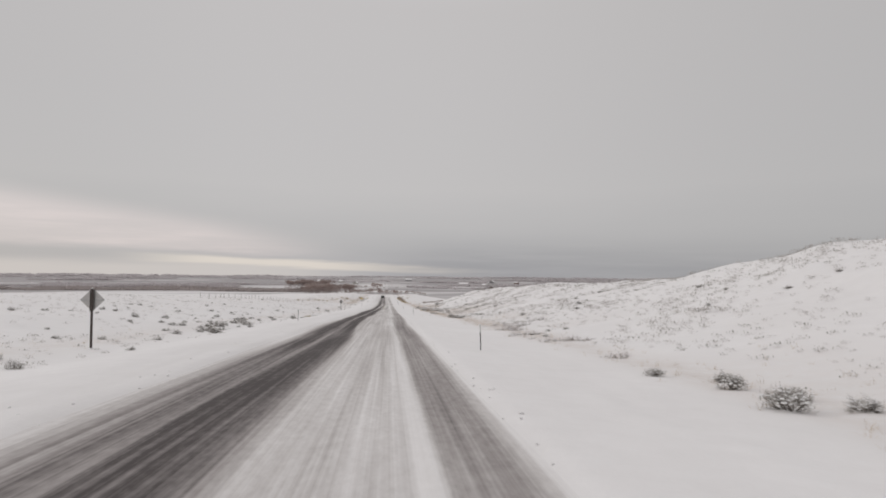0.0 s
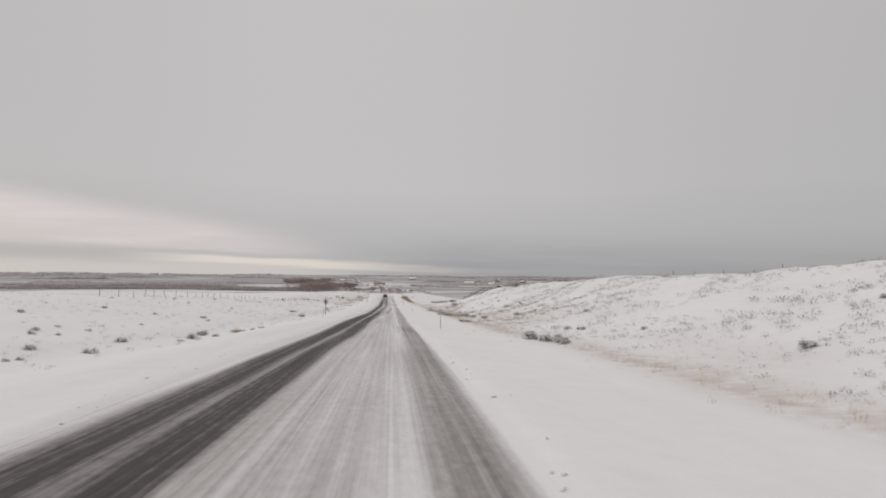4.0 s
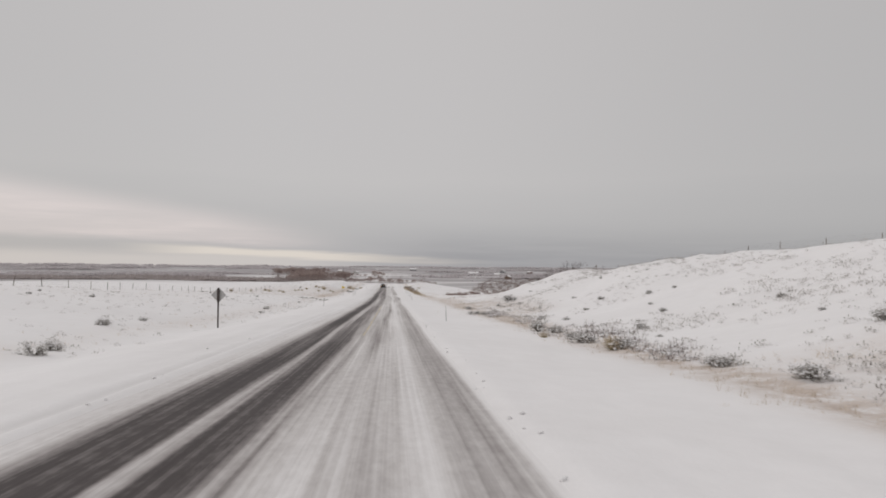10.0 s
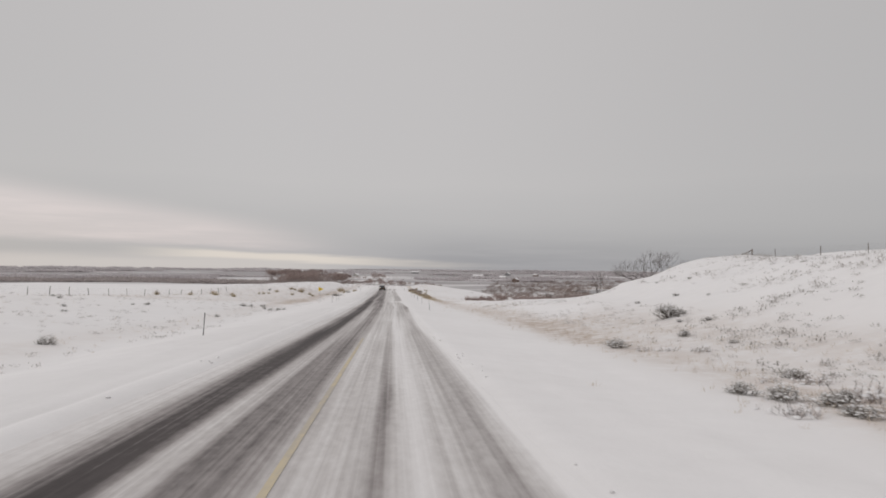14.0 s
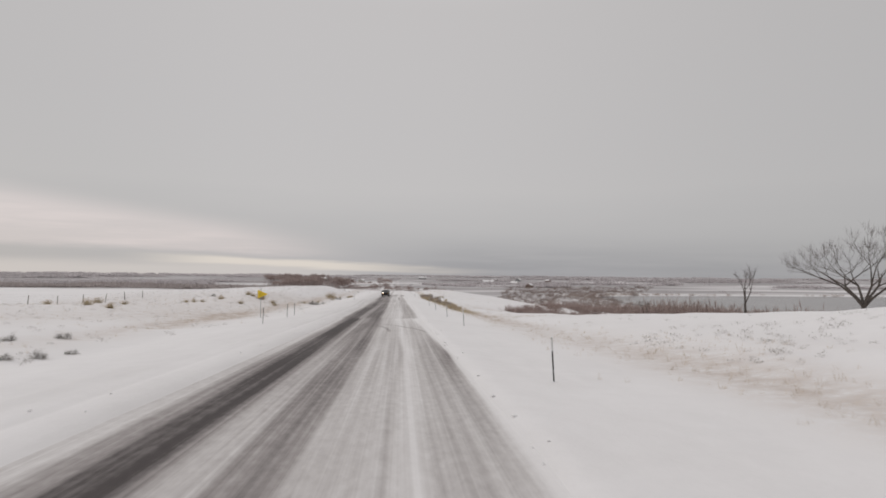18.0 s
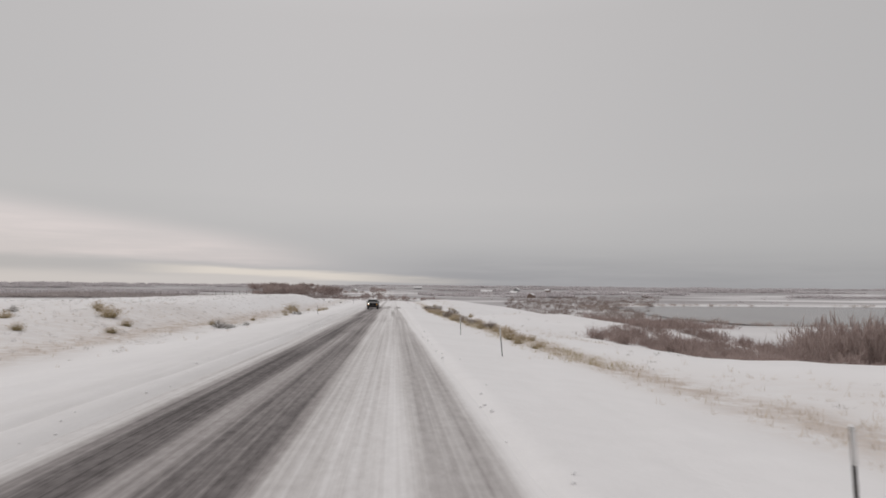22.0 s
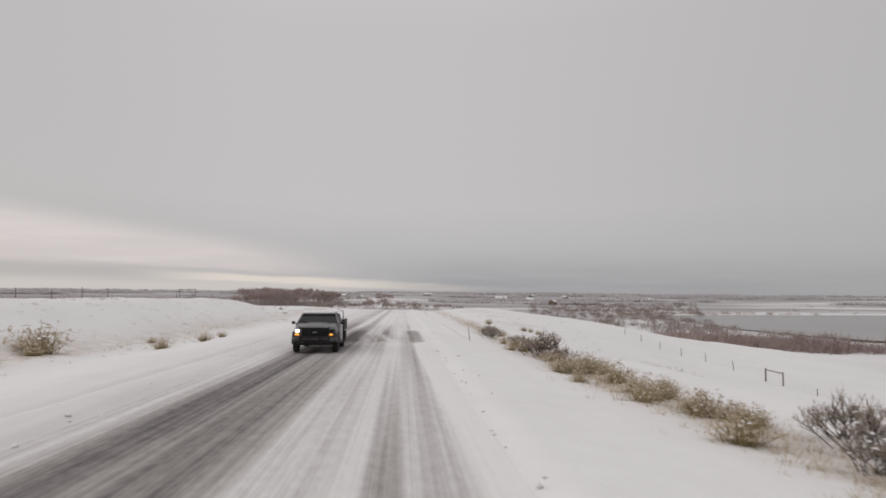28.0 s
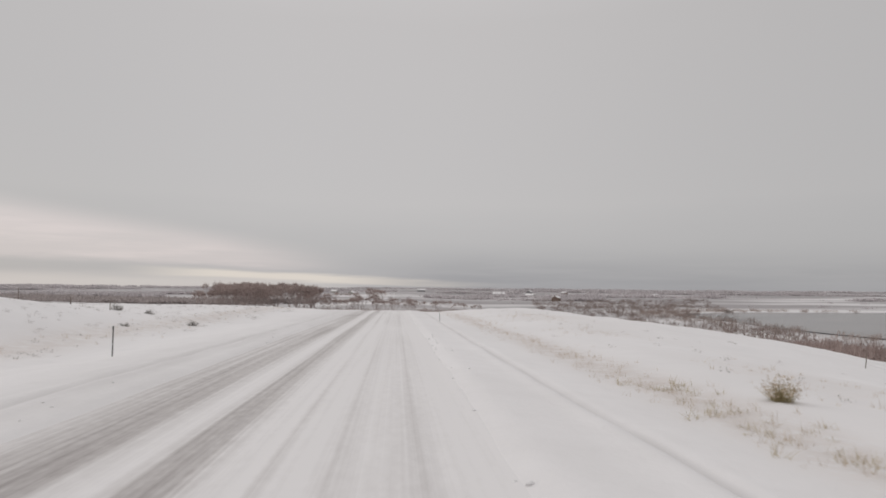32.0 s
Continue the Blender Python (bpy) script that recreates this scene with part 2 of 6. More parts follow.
SAGE_STEM = twig_material("sagebrush_stems", (0.05, 0.042, 0.036), (0.15, 0.125, 0.105))
STRAW = twig_material("dry_yellow_grass", (0.33, 0.265, 0.16), (0.58, 0.49, 0.31), 0.85, 0.3)
PALE_STRAW = twig_material("pale_dead_grass", (0.42, 0.33, 0.24), (0.68, 0.58, 0.46))
RABBIT = twig_material("rabbitbrush_straw", (0.24, 0.195, 0.105), (0.50, 0.42, 0.24), 0.85, 0.3)
WILLOW = twig_material("red_willow_stems", (0.29, 0.22, 0.202), (0.50, 0.407, 0.375), 0.85, 0.4)
BROWN_TWIG = twig_material("brown_bare_twigs", (0.10, 0.08, 0.07), (0.24, 0.195, 0.17))
DARK_TWIG = twig_material("dark_thorn_twigs", (0.25, 0.198, 0.165), (0.48, 0.40, 0.335))
# far valley twigs: the pale grey has the haze of distance painted in
VALLEY_TWIG = twig_material("hazy_grey_twigs", (0.63, 0.593, 0.6), (0.69, 0.653, 0.66), 0.85, 0.5)
GROVE_TWIG = twig_material("grove_brown_twigs", (0.36, 0.29, 0.27), (0.52, 0.43, 0.40), 0.85, 0.5)
FROST_SAGE = twig_material("frosted_sagebrush", (0.33, 0.305, 0.285), (0.60, 0.57, 0.545))
FAR_TWIG = twig_material("frosted_bare_twigs", (0.34, 0.30, 0.29), (0.60, 0.54, 0.52))
# brush on the far shore, its brown lightened to imitate haze
HAZE_BROWN = twig_material("hazy_brown_twigs", (0.27, 0.215, 0.19), (0.48, 0.39, 0.35))
BOTTOM_TWIG = twig_material("brown_bottomland_twigs", (0.23, 0.185, 0.167), (0.40, 0.33, 0.30))
# valley woods on the near side, haze painted in as a lighter brown
NEAR_WOODS = twig_material("hazy_brown_woods", (0.47, 0.42, 0.41), (0.53, 0.477, 0.465), 0.85, 0.5)
GREY_TWIG = twig_material("grey_bare_twigs", (0.12, 0.105, 0.10), (0.26, 0.235, 0.225))
BARK = material("dark_bark", (0.085, 0.07, 0.06), 0.9, 0, 0.3, 14, 0.5)

# ------------------------------------------------------------------ small tools
def part(name, bm, mat, parent=None, label="", smooth=False):
    """Links a bmesh as one mesh object under a thing or a part."""
    me = bpy.data.meshes.new(name)
    bm.to_mesh(me)
    bm.free()
    me.materials.append(mat)
    if smooth:
        me.polygons.foreach_set("use_smooth", [True] * len(me.polygons))
    ob = new(name, me)
    if parent:
        ob.parent = parent
    if label:
        tagged(ob, label)
    return ob


def mesh_of(name, verts, faces, mat, parent=None, label="", smooth=False):
    me = bpy.data.meshes.new(name)
    me.from_pydata([tuple(v) for v in verts], [], faces)
    me.materials.append(mat)
    if smooth:
        me.polygons.foreach_set("use_smooth", [True] * len(me.polygons))
    ob = new(name, me)
    if parent:
        ob.parent = parent
    if label:
        tagged(ob, label)
    return ob


def add_box(bm, x, y, z, cx=0.0, cy=0.0, cz=0.0, bevel=0.0, turn=None):
    g = bmesh.ops.create_cube(bm, size=1.0)["verts"]
    for v in g:
        v.co = Vector((v.co.x * x, v.co.y * y, v.co.z * z))
    if bevel:
        edges = {e for v in g for e in v.link_edges}
        made = bmesh.ops.bevel(bm, geom=list(edges), offset=bevel, segments=2, affect="EDGES", profile=0.6)
        g = list({v for f in made["faces"] for v in f.verts} | {v for v in g if v.is_valid})
    m = Matrix.Translation((cx, cy, cz)) @ (turn if turn else Matrix())
    bmesh.ops.transform(bm, matrix=m, verts=g)
    return g


def box(x, y, z, cx=0.0, cy=0.0, cz=0.0, bevel=0.0, turn=None):
    bm = bmesh.new()
    add_box(bm, x, y, z, cx, cy, cz, bevel, turn)
    return bm


def add_tube(bm, a, b, r0, r1, sides=6, caps=True):
    a, b = Vector(a), Vector(b)
    d = (b - a)
    q = d.to_track_quat("Z", "Y")
    ring = []
    for p, r in ((a, r0), (b, r1)):
        ring.append([bm.verts.new(p + q @ Vector((math.cos(2 * math.pi * k / sides) * r, math.sin(2 * math.pi * k / sides) * r, 0))) for k in range(sides)])
    for k in range(sides):
        bm.faces.new((ring[0][k], ring[0][(k + 1) % sides], ring[1][(k + 1) % sides], ring[1][k]))
    if caps:
        bm.faces.new(ring[1])
        bm.faces.new(ring[0][::-1])


def tube(a, b, r0, r1, sides=8):
    bm = bmesh.new()
    add_tube(bm, a, b, r0, r1, sides)
    return bm


def prism(outline, depth, bevel=0.0):
    """Outline in x, z, made solid along y."""
    bm = bmesh.new()
    front = [bm.verts.new((x, 0, z)) for x, z in outline]
    f = bm.faces.new(front)
    ex = bmesh.ops.extrude_face_region(bm, geom=[f])
    bmesh.ops.translate(bm, vec=(0, depth, 0), verts=[v for v in ex["geom"] if isinstance(v, bmesh.types.BMVert)])
    if bevel:
        bmesh.ops.bevel(bm, geom=bm.edges[:], offset=bevel, segments=1, affect="EDGES")
    bmesh.ops.recalc_face_normals(bm, faces=bm.faces)
    return bm


def empty(name, x=0.0, y=0.0, z=0.0, turn=0.0):
    e = new(name)
    e.matrix_basis = pose(x, y, z, 0, 0, turn)
    return e


# ------------------------------------------------------------------ ground
def lattice(ix, iy, seed):
    h = (ix * 374761393 + iy * 668265263 + seed * 1442695041) & 0xFFFFFFFF
    h = ((h ^ (h >> 13)) * 1274126177) & 0xFFFFFFFF
    return ((h ^ (h >> 16)) & 0xFFFF) / 65535.0


def vnoise(x, y, seed=0):
    """Smooth value noise from -1 to 1."""
    x, y = np.asarray(x, float), np.asarray(y, float)
    ix, iy = np.floor(x).astype(np.int64), np.floor(y).astype(np.int64)
    fx, fy = x - ix, y - iy
    fx, fy = fx * fx * (3 - 2 * fx), fy * fy * (3 - 2 * fy)
    a, b = lattice(ix, iy, seed), lattice(ix + 1, iy, seed)
    c, d = lattice(ix, iy + 1, seed), lattice(ix + 1, iy + 1, seed)
    return 2 * ((a + (b - a) * fx) * (1 - fy) + (c + (d - c) * fx) * fy) - 1


def ease(v, lo, hi):
    t = np.clip((np.asarray(v, float) - lo) / (hi - lo), 0, 1)
    return t * t * (3 - 2 * t)


# cross-sections of the verge and what lies beyond it, above or below the road, at stations along the way
RIGHT_X = (3.9, 6.2, 9.5, 13, 18, 25, 40, 60, 100)
RIGHT = {
    -60: (0.05, -0.20, -0.45, -0.50, 0.05, 1.70, 7.20, 8.00, 9.50),
    60: (0.05, -0.20, -0.45, -0.50, 0.00, 1.80, 7.50, 8.20, 9.20),
    100: (0.05, -0.20, -0.45, -0.50, 0.00, 2.03, 5.84, 6.32, 6.9),
    140: (0.05, -0.20, -0.45, -0.50, 0.00, 1.89, 5.47, 5.94, 6.6),
    180: (0.05, -0.20, -0.45, -0.50, 0.00, 1.76, 6.50, 5.88, 7.2),
    220: (0.05, -0.20, -0.45, -0.50, 0.00, 1.40, 6.45, 8.01, 8.80),
    250: (0.05, -0.20, -0.45, -0.48, 0.04, 1.78, 6.94, 7.23, 8.23),
    268: (0.05, -0.20, -0.45, -0.46, 0.07, 1.80, 6.48, 7.00, 7.88),
    288: (0.05, -0.20, -0.45, -0.45, 0.10, 1.57, 5.18, 6.71, 7.50),
    300: (0.05, -0.20, -0.45, -0.43, 0.20, 1.57, 6.28, 6.86, 7.26),
    313: (0.05, -0.20, -0.45, -0.40, 0.30, 1.20, 6.79, 5.84, 7.00),
    324: (0.05, -0.20, -0.45, -0.40, 0.30, 0.21, 3.67, 4.84, 4.12),
    334: (0.05, -0.20, -0.45, -0.40, 0.30, 0.55, 2.24, 2.70, 1.50),
    349: (0.05, -0.20, -0.45, -0.40, 0.10, 0.50, 0.90, 0.60, -2.20),
    366: (0.05, -0.20, -0.45, -0.50, -0.10, 0.10, 0.20, -0.30, -4.00),
    388: (0.05, -0.20, -0.50, -0.70, -0.70, -0.80, -1.10, -2.20, -7.00),
    408: (0.05, -0.20, -0.50, -0.80, -1.50, -2.20, -3.20, -4.80, -10.00),
    430: (0.05, -0.20, -0.50, -0.60, -1.30, -2.20, -4.20, -6.50, -11.00),
    452: (0.05, -0.20, -0.55, -0.40, 0.00, 0.10, -2.00, -6.50, -12.00),
    482: (0.05, -0.20, -0.55, -0.80, -1.80, -3.00, -5.50, -8.50, -12.00),
    520: (0.05, -0.20, -0.55, -0.60, -1.70, -3.50, -7.60, -9.50, -12.50),
    545: (0.05, -0.20, -0.50, -0.40, -0.80, -2.10, -5.60, -8.50, -12.50),
    600: (0.05, -0.20, -0.40, -0.10, 0.20, 0.20, -1.50, -5.20, -9.50),
    650: (0.05, -0.20, -0.30, 0.00, 0.30, 0.40, -2.00, -5.80, -10.00),
}
LEFT_X = (3.9, 8.5, 13, 18, 25, 45, 70, 120)
LEFT = {
    -60: (0.05, -0.05, -0.50, -0.30, 0.60, 2.80, 3.00, 2.60),
    60: (0.05, -0.05, -0.69, -0.43, 0.56, 2.75, 3.00, 2.52),
    150: (0.05, -0.05, -0.83, -0.52, 0.53, 2.95, 3.14, 2.45),
    225: (0.05, -0.05, -0.95, -0.60, 0.50, 3.01, 3.48, 2.40),
    280: (0.05, -0.05, -0.81, -0.54, 0.38, 2.01, 2.19, 1.36),
    320: (0.05, -0.05, -0.70, -0.50, 0.30, 1.50, 1.60, 0.60),
    360: (0.05, -0.05, -0.50, -0.45, -0.10, 0.75, 0.30, -0.60),
    395: (0.05, 0.00, -0.60, -0.60, 0.20, 0.20, -0.40, -1.50),
    440: (0.05, 0.00, -0.70, -0.60, 1.68, 1.55, 0.59, -1.00),
    485: (0.05, 0.00, -0.70, -0.50, 1.94, 1.70, 0.75, 1.37),
    520: (0.05, 0.00, -0.65, -0.41, 2.47, 1.98, 0.45, 1.34),
    560: (0.05, 0.00, -0.60, -0.30, 2.28, 2.04, 0.27, -0.19),
    600: (0.05, 0.05, -0.10, 0.40, 0.25, 1.40, 0.15, -0.40),
    625: (0.05, 0.05, -0.05, 0.40, 0.75, 1.04, 0.59, -0.96),
    642: (0.05, 0.05, -0.02, 0.40, 0.64, 0.69, 0.02, -0.74),
    650: (0.05, 0.05, 0.00, 0.40, 0.66, 0.64, 0.51, -0.53),
}


def section(table, xs, ax, y):
    """Bends smoothly from station to station, and across each of them."""
    ys = sorted(table)
    dense = np.concatenate([np.linspace(xs[0], 30, 60), np.linspace(31, xs[-1], 60)])
    rows = []
    for s in ys:
        raw = np.interp(dense, xs, table[s])
        soft = raw.copy()
        for _ in range(6):
            soft[1:-1] = (soft[:-2] + 2 * soft[1:-1] + soft[2:]) / 4
        rows.append(soft)
    rows = np.array(rows)
    y = np.clip(y, ys[0], ys[-1])
    i = np.clip(np.searchsorted(ys, y, side="right") - 1, 0, len(ys) - 2)
    ya = np.array(ys, float)
    f = (y - ya[i]) / (ya[i + 1] - ya[i])
    f = f * f * (3 - 2 * f) * 0.6 + f * 0.4
    pos = np.interp(ax, dense, np.arange(len(dense)))
    j = np.clip(pos.astype(int), 0, len(dense) - 2)
    g = pos - j
    lo = rows[i, j] * (1 - g) + rows[i, j + 1] * g
    hi = rows[i + 1, j] * (1 - g) + rows[i + 1, j + 1] * g
    return lo * (1 - f) + hi * f


def edge_right(y):
    return np.interp(y, (0, 60, 95, 120, 195, 220, 244, 277, 319, 351, 372, 436, 470, 500, 700), (3.85, 3.7, 3.78, 3.65, 3.62, 3.8, 3.78, 3.5, 3.6, 3.3, 3.4, 3.15, 3.1, 3.1, 3.2)) + 0.05 * vnoise(0, np.asarray(y) / 1.7, 11) + 0.05 * vnoise(0, np.asarray(y) / 9, 12)


def edge_left(y):
    return np.interp(y, (0, 63, 95, 195, 244, 300, 335, 372, 396, 436, 700), (4.6, 4.55, 4.1, 4.1, 3.8, 3.5, 3.45, 3.8, 3.95, 4.45, 4.4)) + 0.05 * vnoise(5, np.asarray(y) / 2.3, 13) + 0.06 * vnoise(9, np.asarray(y) / 10, 14)


def rut_x(y):
    return np.interp(y, (0, 150, 300, 340, 400, 440, 520), (-5.6, -4.8, -4.85, -5.05, -5.0, -6.05, -6.3)) + 0.12 * vnoise(0, np.asarray(y) / 55, 8)


def rut_depth(y):
    return np.interp(y, (0, 150, 168, 235, 255, 330, 345, 400, 430, 600), (0.0, 0.0, 0.9, 0.9, 0.3, 0.25, 0.7, 0.7, 0.8, 0.4)) * (0.7 + 0.3 * vnoise(2, np.asarray(y) / 18, 15))


VALLEY = -31.5
POND_X, POND_Y, POND_A, POND_B = 425, 870, 245, 195


def ground_z(x, y):
    x, y = np.broadcast_arrays(np.asarray(x, float), np.asarray(y, float))
    ax = np.abs(x)
    base = road_z(y)
    rel = np.where(x >= 0, section(RIGHT, RIGHT_X, ax, y), section(LEFT, LEFT_X, ax, y))
    away = ease(ax, 7, 16)
    hill = ease(x, 18, 30) * (1 - ease(y, 300, 360))
    rel = rel + away * (0.16 * vnoise(x / 5.3, y / 6.1, 1) + 0.07 * vnoise(x / 1.9, y / 2.2, 2) + 0.22 * vnoise(x / 17, y / 21, 3))
    rel = rel + hill * (0.4 * vnoise(x / 9, y / 12, 4) + 0.27 * vnoise(x / 3.1, y / 3.7, 5))
    rel = rel + ease(ax, 4, 6) * (0.035 * vnoise(x / 0.9, y / 3.0, 6) + 0.02 * vnoise(x / 0.4, y / 0.6, 7))
    z = base + rel
    # old wheel ruts along the left verge
    rut = x - rut_x(y)
    z = z - (0.16 * np.exp(-(rut / 0.18) ** 2) - 0.08 * np.exp(-((rut - 0.45) / 0.3) ** 2)) * rut_depth(y)
    # a wheel rut on the right verge, where the road levels out
    track = x - 6.1 - 0.25 * vnoise(7, y / 40, 18)
    z = z - (0.13 * np.exp(-(track / 0.17) ** 2) - 0.05 * np.exp(-((track + 0.5) / 0.3) ** 2)) * ease(y, 488, 512)
    # beyond the slopes everything runs out into one wide valley
    wet = ((x - POND_X) / POND_A) ** 4 + ((y - POND_Y) / POND_B) ** 4
    flat = VALLEY + ease(wet, 1.3, 3.0) * (1.6 * vnoise(x / 210, y / 260, 9) + 0.5 * vnoise(x / 45, y / 60, 10))
    out = np.where(x >= 0, ease(x, 110, 420), ease(-x, 130, 700))
    out = np.maximum(out, ease(y, 700, 1080) * ease(ax, 6, 60))
    z = z * (1 - out) + flat * out
    z = np.where(ax > 30, np.maximum(z, flat), z)
    near_flat = ease(y, 640, 760) * (1 - ease(ax, 14, 60))
    z = z * (1 - near_flat) + (base - 0.1) * near_flat
    # the bed of the carriageway lies under its own sheet
    edge = np.where(x >= 0, edge_right(y), edge_left(y))
    bank = ease(ax - edge, -0.5, 0.7)
    z = np.where(ax < 5.8, (base - 0.16) * (1 - bank) + z * bank, z)
    # pond in the valley
    z = z - 2.5 * (1 - ease(wet + 0.25 * vnoise(x / 60, y / 60, 20), 0.6, 1.05)) * (out > 0)
    return z


def gz(x, y):
    return float(ground_z(np.array([x]), np.array([y]))[0])


def steps(*spans):
    out = []
    for a, b, d in spans:
        n = max(1, int(round((b - a) / d)))
        out += list(np.linspace(a, b, n, endpoint=False))
    return out


side_x = steps((4.7, 8, 0.14), (8, 14, 0.3), (14, 30, 0.6), (30, 70, 1.5), (70, 140, 5), (140, 500, 20), (500, 1500, 80), (1500, 4600, 300)) + [4600]
GX = np.array([-v for v in side_x[::-1]] + list(np.linspace(-4.6, 4.6, 63)) + side_x)
GY = np.array(steps((-60, 0, 3), (0, 620, 1.0), (620, 760, 3), (760, 1200, 14), (1200, 2200, 50), (2200, 4700, 180)) + [4700])
xx, yy = np.meshgrid(GX, GY)
zz = ground_z(xx, yy)
co = np.stack([xx, yy, zz], -1).reshape(-1, 3)
nx, ny = len(GX), len(GY)
idx = np.arange(nx * ny).reshape(ny, nx)
quads = np.stack([idx[:-1, :-1], idx[:-1, 1:], idx[1:, 1:], idx[1:, :-1]], -1).reshape(-1, 4)
me = bpy.data.meshes.new("ground")
me.vertices.add(len(co))
me.vertices.foreach_set("co", co.ravel())
me.loops.add(quads.size)
me.loops.foreach_set("vertex_index", quads.ravel())
me.polygons.add(len(quads))
me.polygons.foreach_set("loop_start", np.arange(0, quads.size, 4))
me.update(calc_edges=True)
me.polygons.foreach_set("use_smooth", [True] * len(quads))


def grass_at(x, y):
    """Where dead grass stands through the snow: along the ditches and on some banks."""
    n = 0.5 + 0.5 * vnoise(x / 7, y / 23, 30)
    middle = np.interp(y, (0, 150, 300, 380, 440, 480, 500, 530, 600), (13, 12.8, 13.5, 11.2, 10, 8.9, 9.0, 9.8, 10))
    wide = np.interp(y, (0, 60, 120, 200, 330, 380, 620), (1.3, 1.4, 1.5, 1.3, 2.4, 1.5, 1.2))
    right = np.exp(-((x - middle) / wide) ** 2) * np.interp(y, (0, 60, 110, 150, 280, 330, 380, 500, 530, 620), (0.2, 0.35, 0.7, 1.05, 1.0, 0.45, 0.7, 0.8, 0.4, 0.35))
    left = np.exp(-((x + 17) / 2.0) ** 2) * np.interp(y, (0, 330, 350, 520, 560, 640), (0.18, 0.25, 0.9, 0.9, 0.5, 0.3))
    left = left + np.exp(-((x + 21) / 7) ** 2) * np.interp(y, (340, 370, 440, 465), (0, 0.3, 0.3, 0.0))
    far_left = np.exp(-((x + 38) / 14) ** 2) * np.interp(y, (0, 325, 350, 420, 450), (0, 0.1, 0.35, 0.25, 0.0))
    foot = np.exp(-((x - 18) / 4.5) ** 2) * np.clip(vnoise(x / 6, y / 13, 31) + 0.25, 0, 1) * np.interp(y, (0, 40, 120, 300, 330), (0.25, 0.35, 0.6, 0.5, 0.2))
    return np.clip((right + left + far_left + foot) * (0.5 + 0.9 * n), 0, 1)


grass = grass_at(xx, yy).ravel()
edge = np.where(xx >= 0, edge_right(yy), edge_left(yy))
rut_line = xx - rut_x(yy)
slush_shade = (1 - ease(np.abs(xx) - edge, -0.15, np.where(xx < 0, 1.0 + 0.5 * ease(yy, 240, 300), 0.4))) * np.where(xx < 0, 0.22 + 0.1 * ease(yy, 240, 300), 0.25) * (1 - ease(yy, 480, 530) * 0.75)
# grey line in the left rut: track dirt and painted-in shade
slush_shade = (slush_shade + 0.5 * np.exp(-(rut_line / 0.15) ** 2) * rut_depth(yy))
# broad greyer band over the left verge
slush_shade = slush_shade + (0.2 + 0.12 * ease(yy, 320, 380)) * np.exp(-((xx + 5.9) / 2.3) ** 2) * (0.7 + 0.3 * vnoise(xx / 1.2, yy / 17, 19))
# darker line along the right rut
slush_shade = (slush_shade + 0.4 * np.exp(-((xx - 6.1 - 0.25 * vnoise(7, yy / 40, 18)) / 0.15) ** 2) * ease(yy, 488, 512)).ravel()
scrub = (np.maximum(ease(yy, 700, 900), np.where(xx > 0, ease(xx, 70, 120) * ease(yy, 380, 420), ease(-xx, 200, 400)))).ravel()
# brush land: dense on the left of the valley, open meadows round the pond
open_field = np.exp(-((yy - 1450 - 60 * vnoise(xx / 150, 2, 23)) / 60) ** 2) * (0.5 + 0.5 * vnoise(xx / 260, 5, 24))
thick = ((ease(yy, 1100, 1250) * np.where(xx < 0, ease(-xx / np.maximum(yy, 1), 0.02, 0.1), 0.3) + ease(yy, 1700, 2400) * 0.7) * (1 - 0.4 * np.clip(open_field, 0, 1))).ravel()
for name, vals in (("grass", grass), ("slush_shade", slush_shade), ("scrub", scrub), ("thick", np.clip(thick, 0, 1))):
    me.attributes.new(name, "FLOAT", "POINT").data.foreach_set("value", vals.astype(np.float32))
me.materials.append(M_GROUND)
ground = tagged(new("ground", me), "snow-covered open rangeland with dead grass showing through", "snowy ground", kind="structure")

# ------------------------------------------------------------------ carriageway
RX = np.linspace(-4.95, 4.5, 158)
RY = np.array(steps((-60, 0, 3), (0, 333, 1), (333, 348, 0.2), (348, 560, 1), (560, 640, 2), (640, 905, 6)) + [905])
rx, ry = np.meshgrid(RX, RY)
rz_ = road_z(ry) - 0.012 * np.abs(rx) + 0.008 * vnoise(rx / 0.25, ry / 9, 40) - 0.03 * ease(ry, 650, 760)
ri = np.arange(rx.size).reshape(rx.shape)
LAY_Y, LAY_C = [], []


def lay(y, *stops):
    """How much snow lies across the lanes at one place: 0 bare asphalt, 1 unbroken snow."""
    LAY_Y.append(y)
    LAY_C.append(np.interp(RX, [p[0] for p in stops], [p[1] for p in stops]))


lay(16, (-4.99, 1.00), (-4.51, 0.80), (-3.99, 0.62), (-3.59, 0.45), (-3.35, 0.50), (-3.10, 0.35), (-2.85, 0.30), (-2.57, 0.40), (-2.43, 0.50), (-2.29, 0.25), (-1.73, 0.22), (-1.08, 0.25), (-0.80, 0.38), (-0.50, 0.55), (-0.23, 0.75), (-0.04, 0.70), (0.33, 0.78), (0.81, 0.72), (1.19, 0.80), (1.57, 0.72), (1.95, 0.85), (2.18, 0.97), (2.38, 0.90), (2.47, 0.55), (2.90, 0.50), (3.38, 0.52), (3.67, 0.68), (3.88, 1.00))
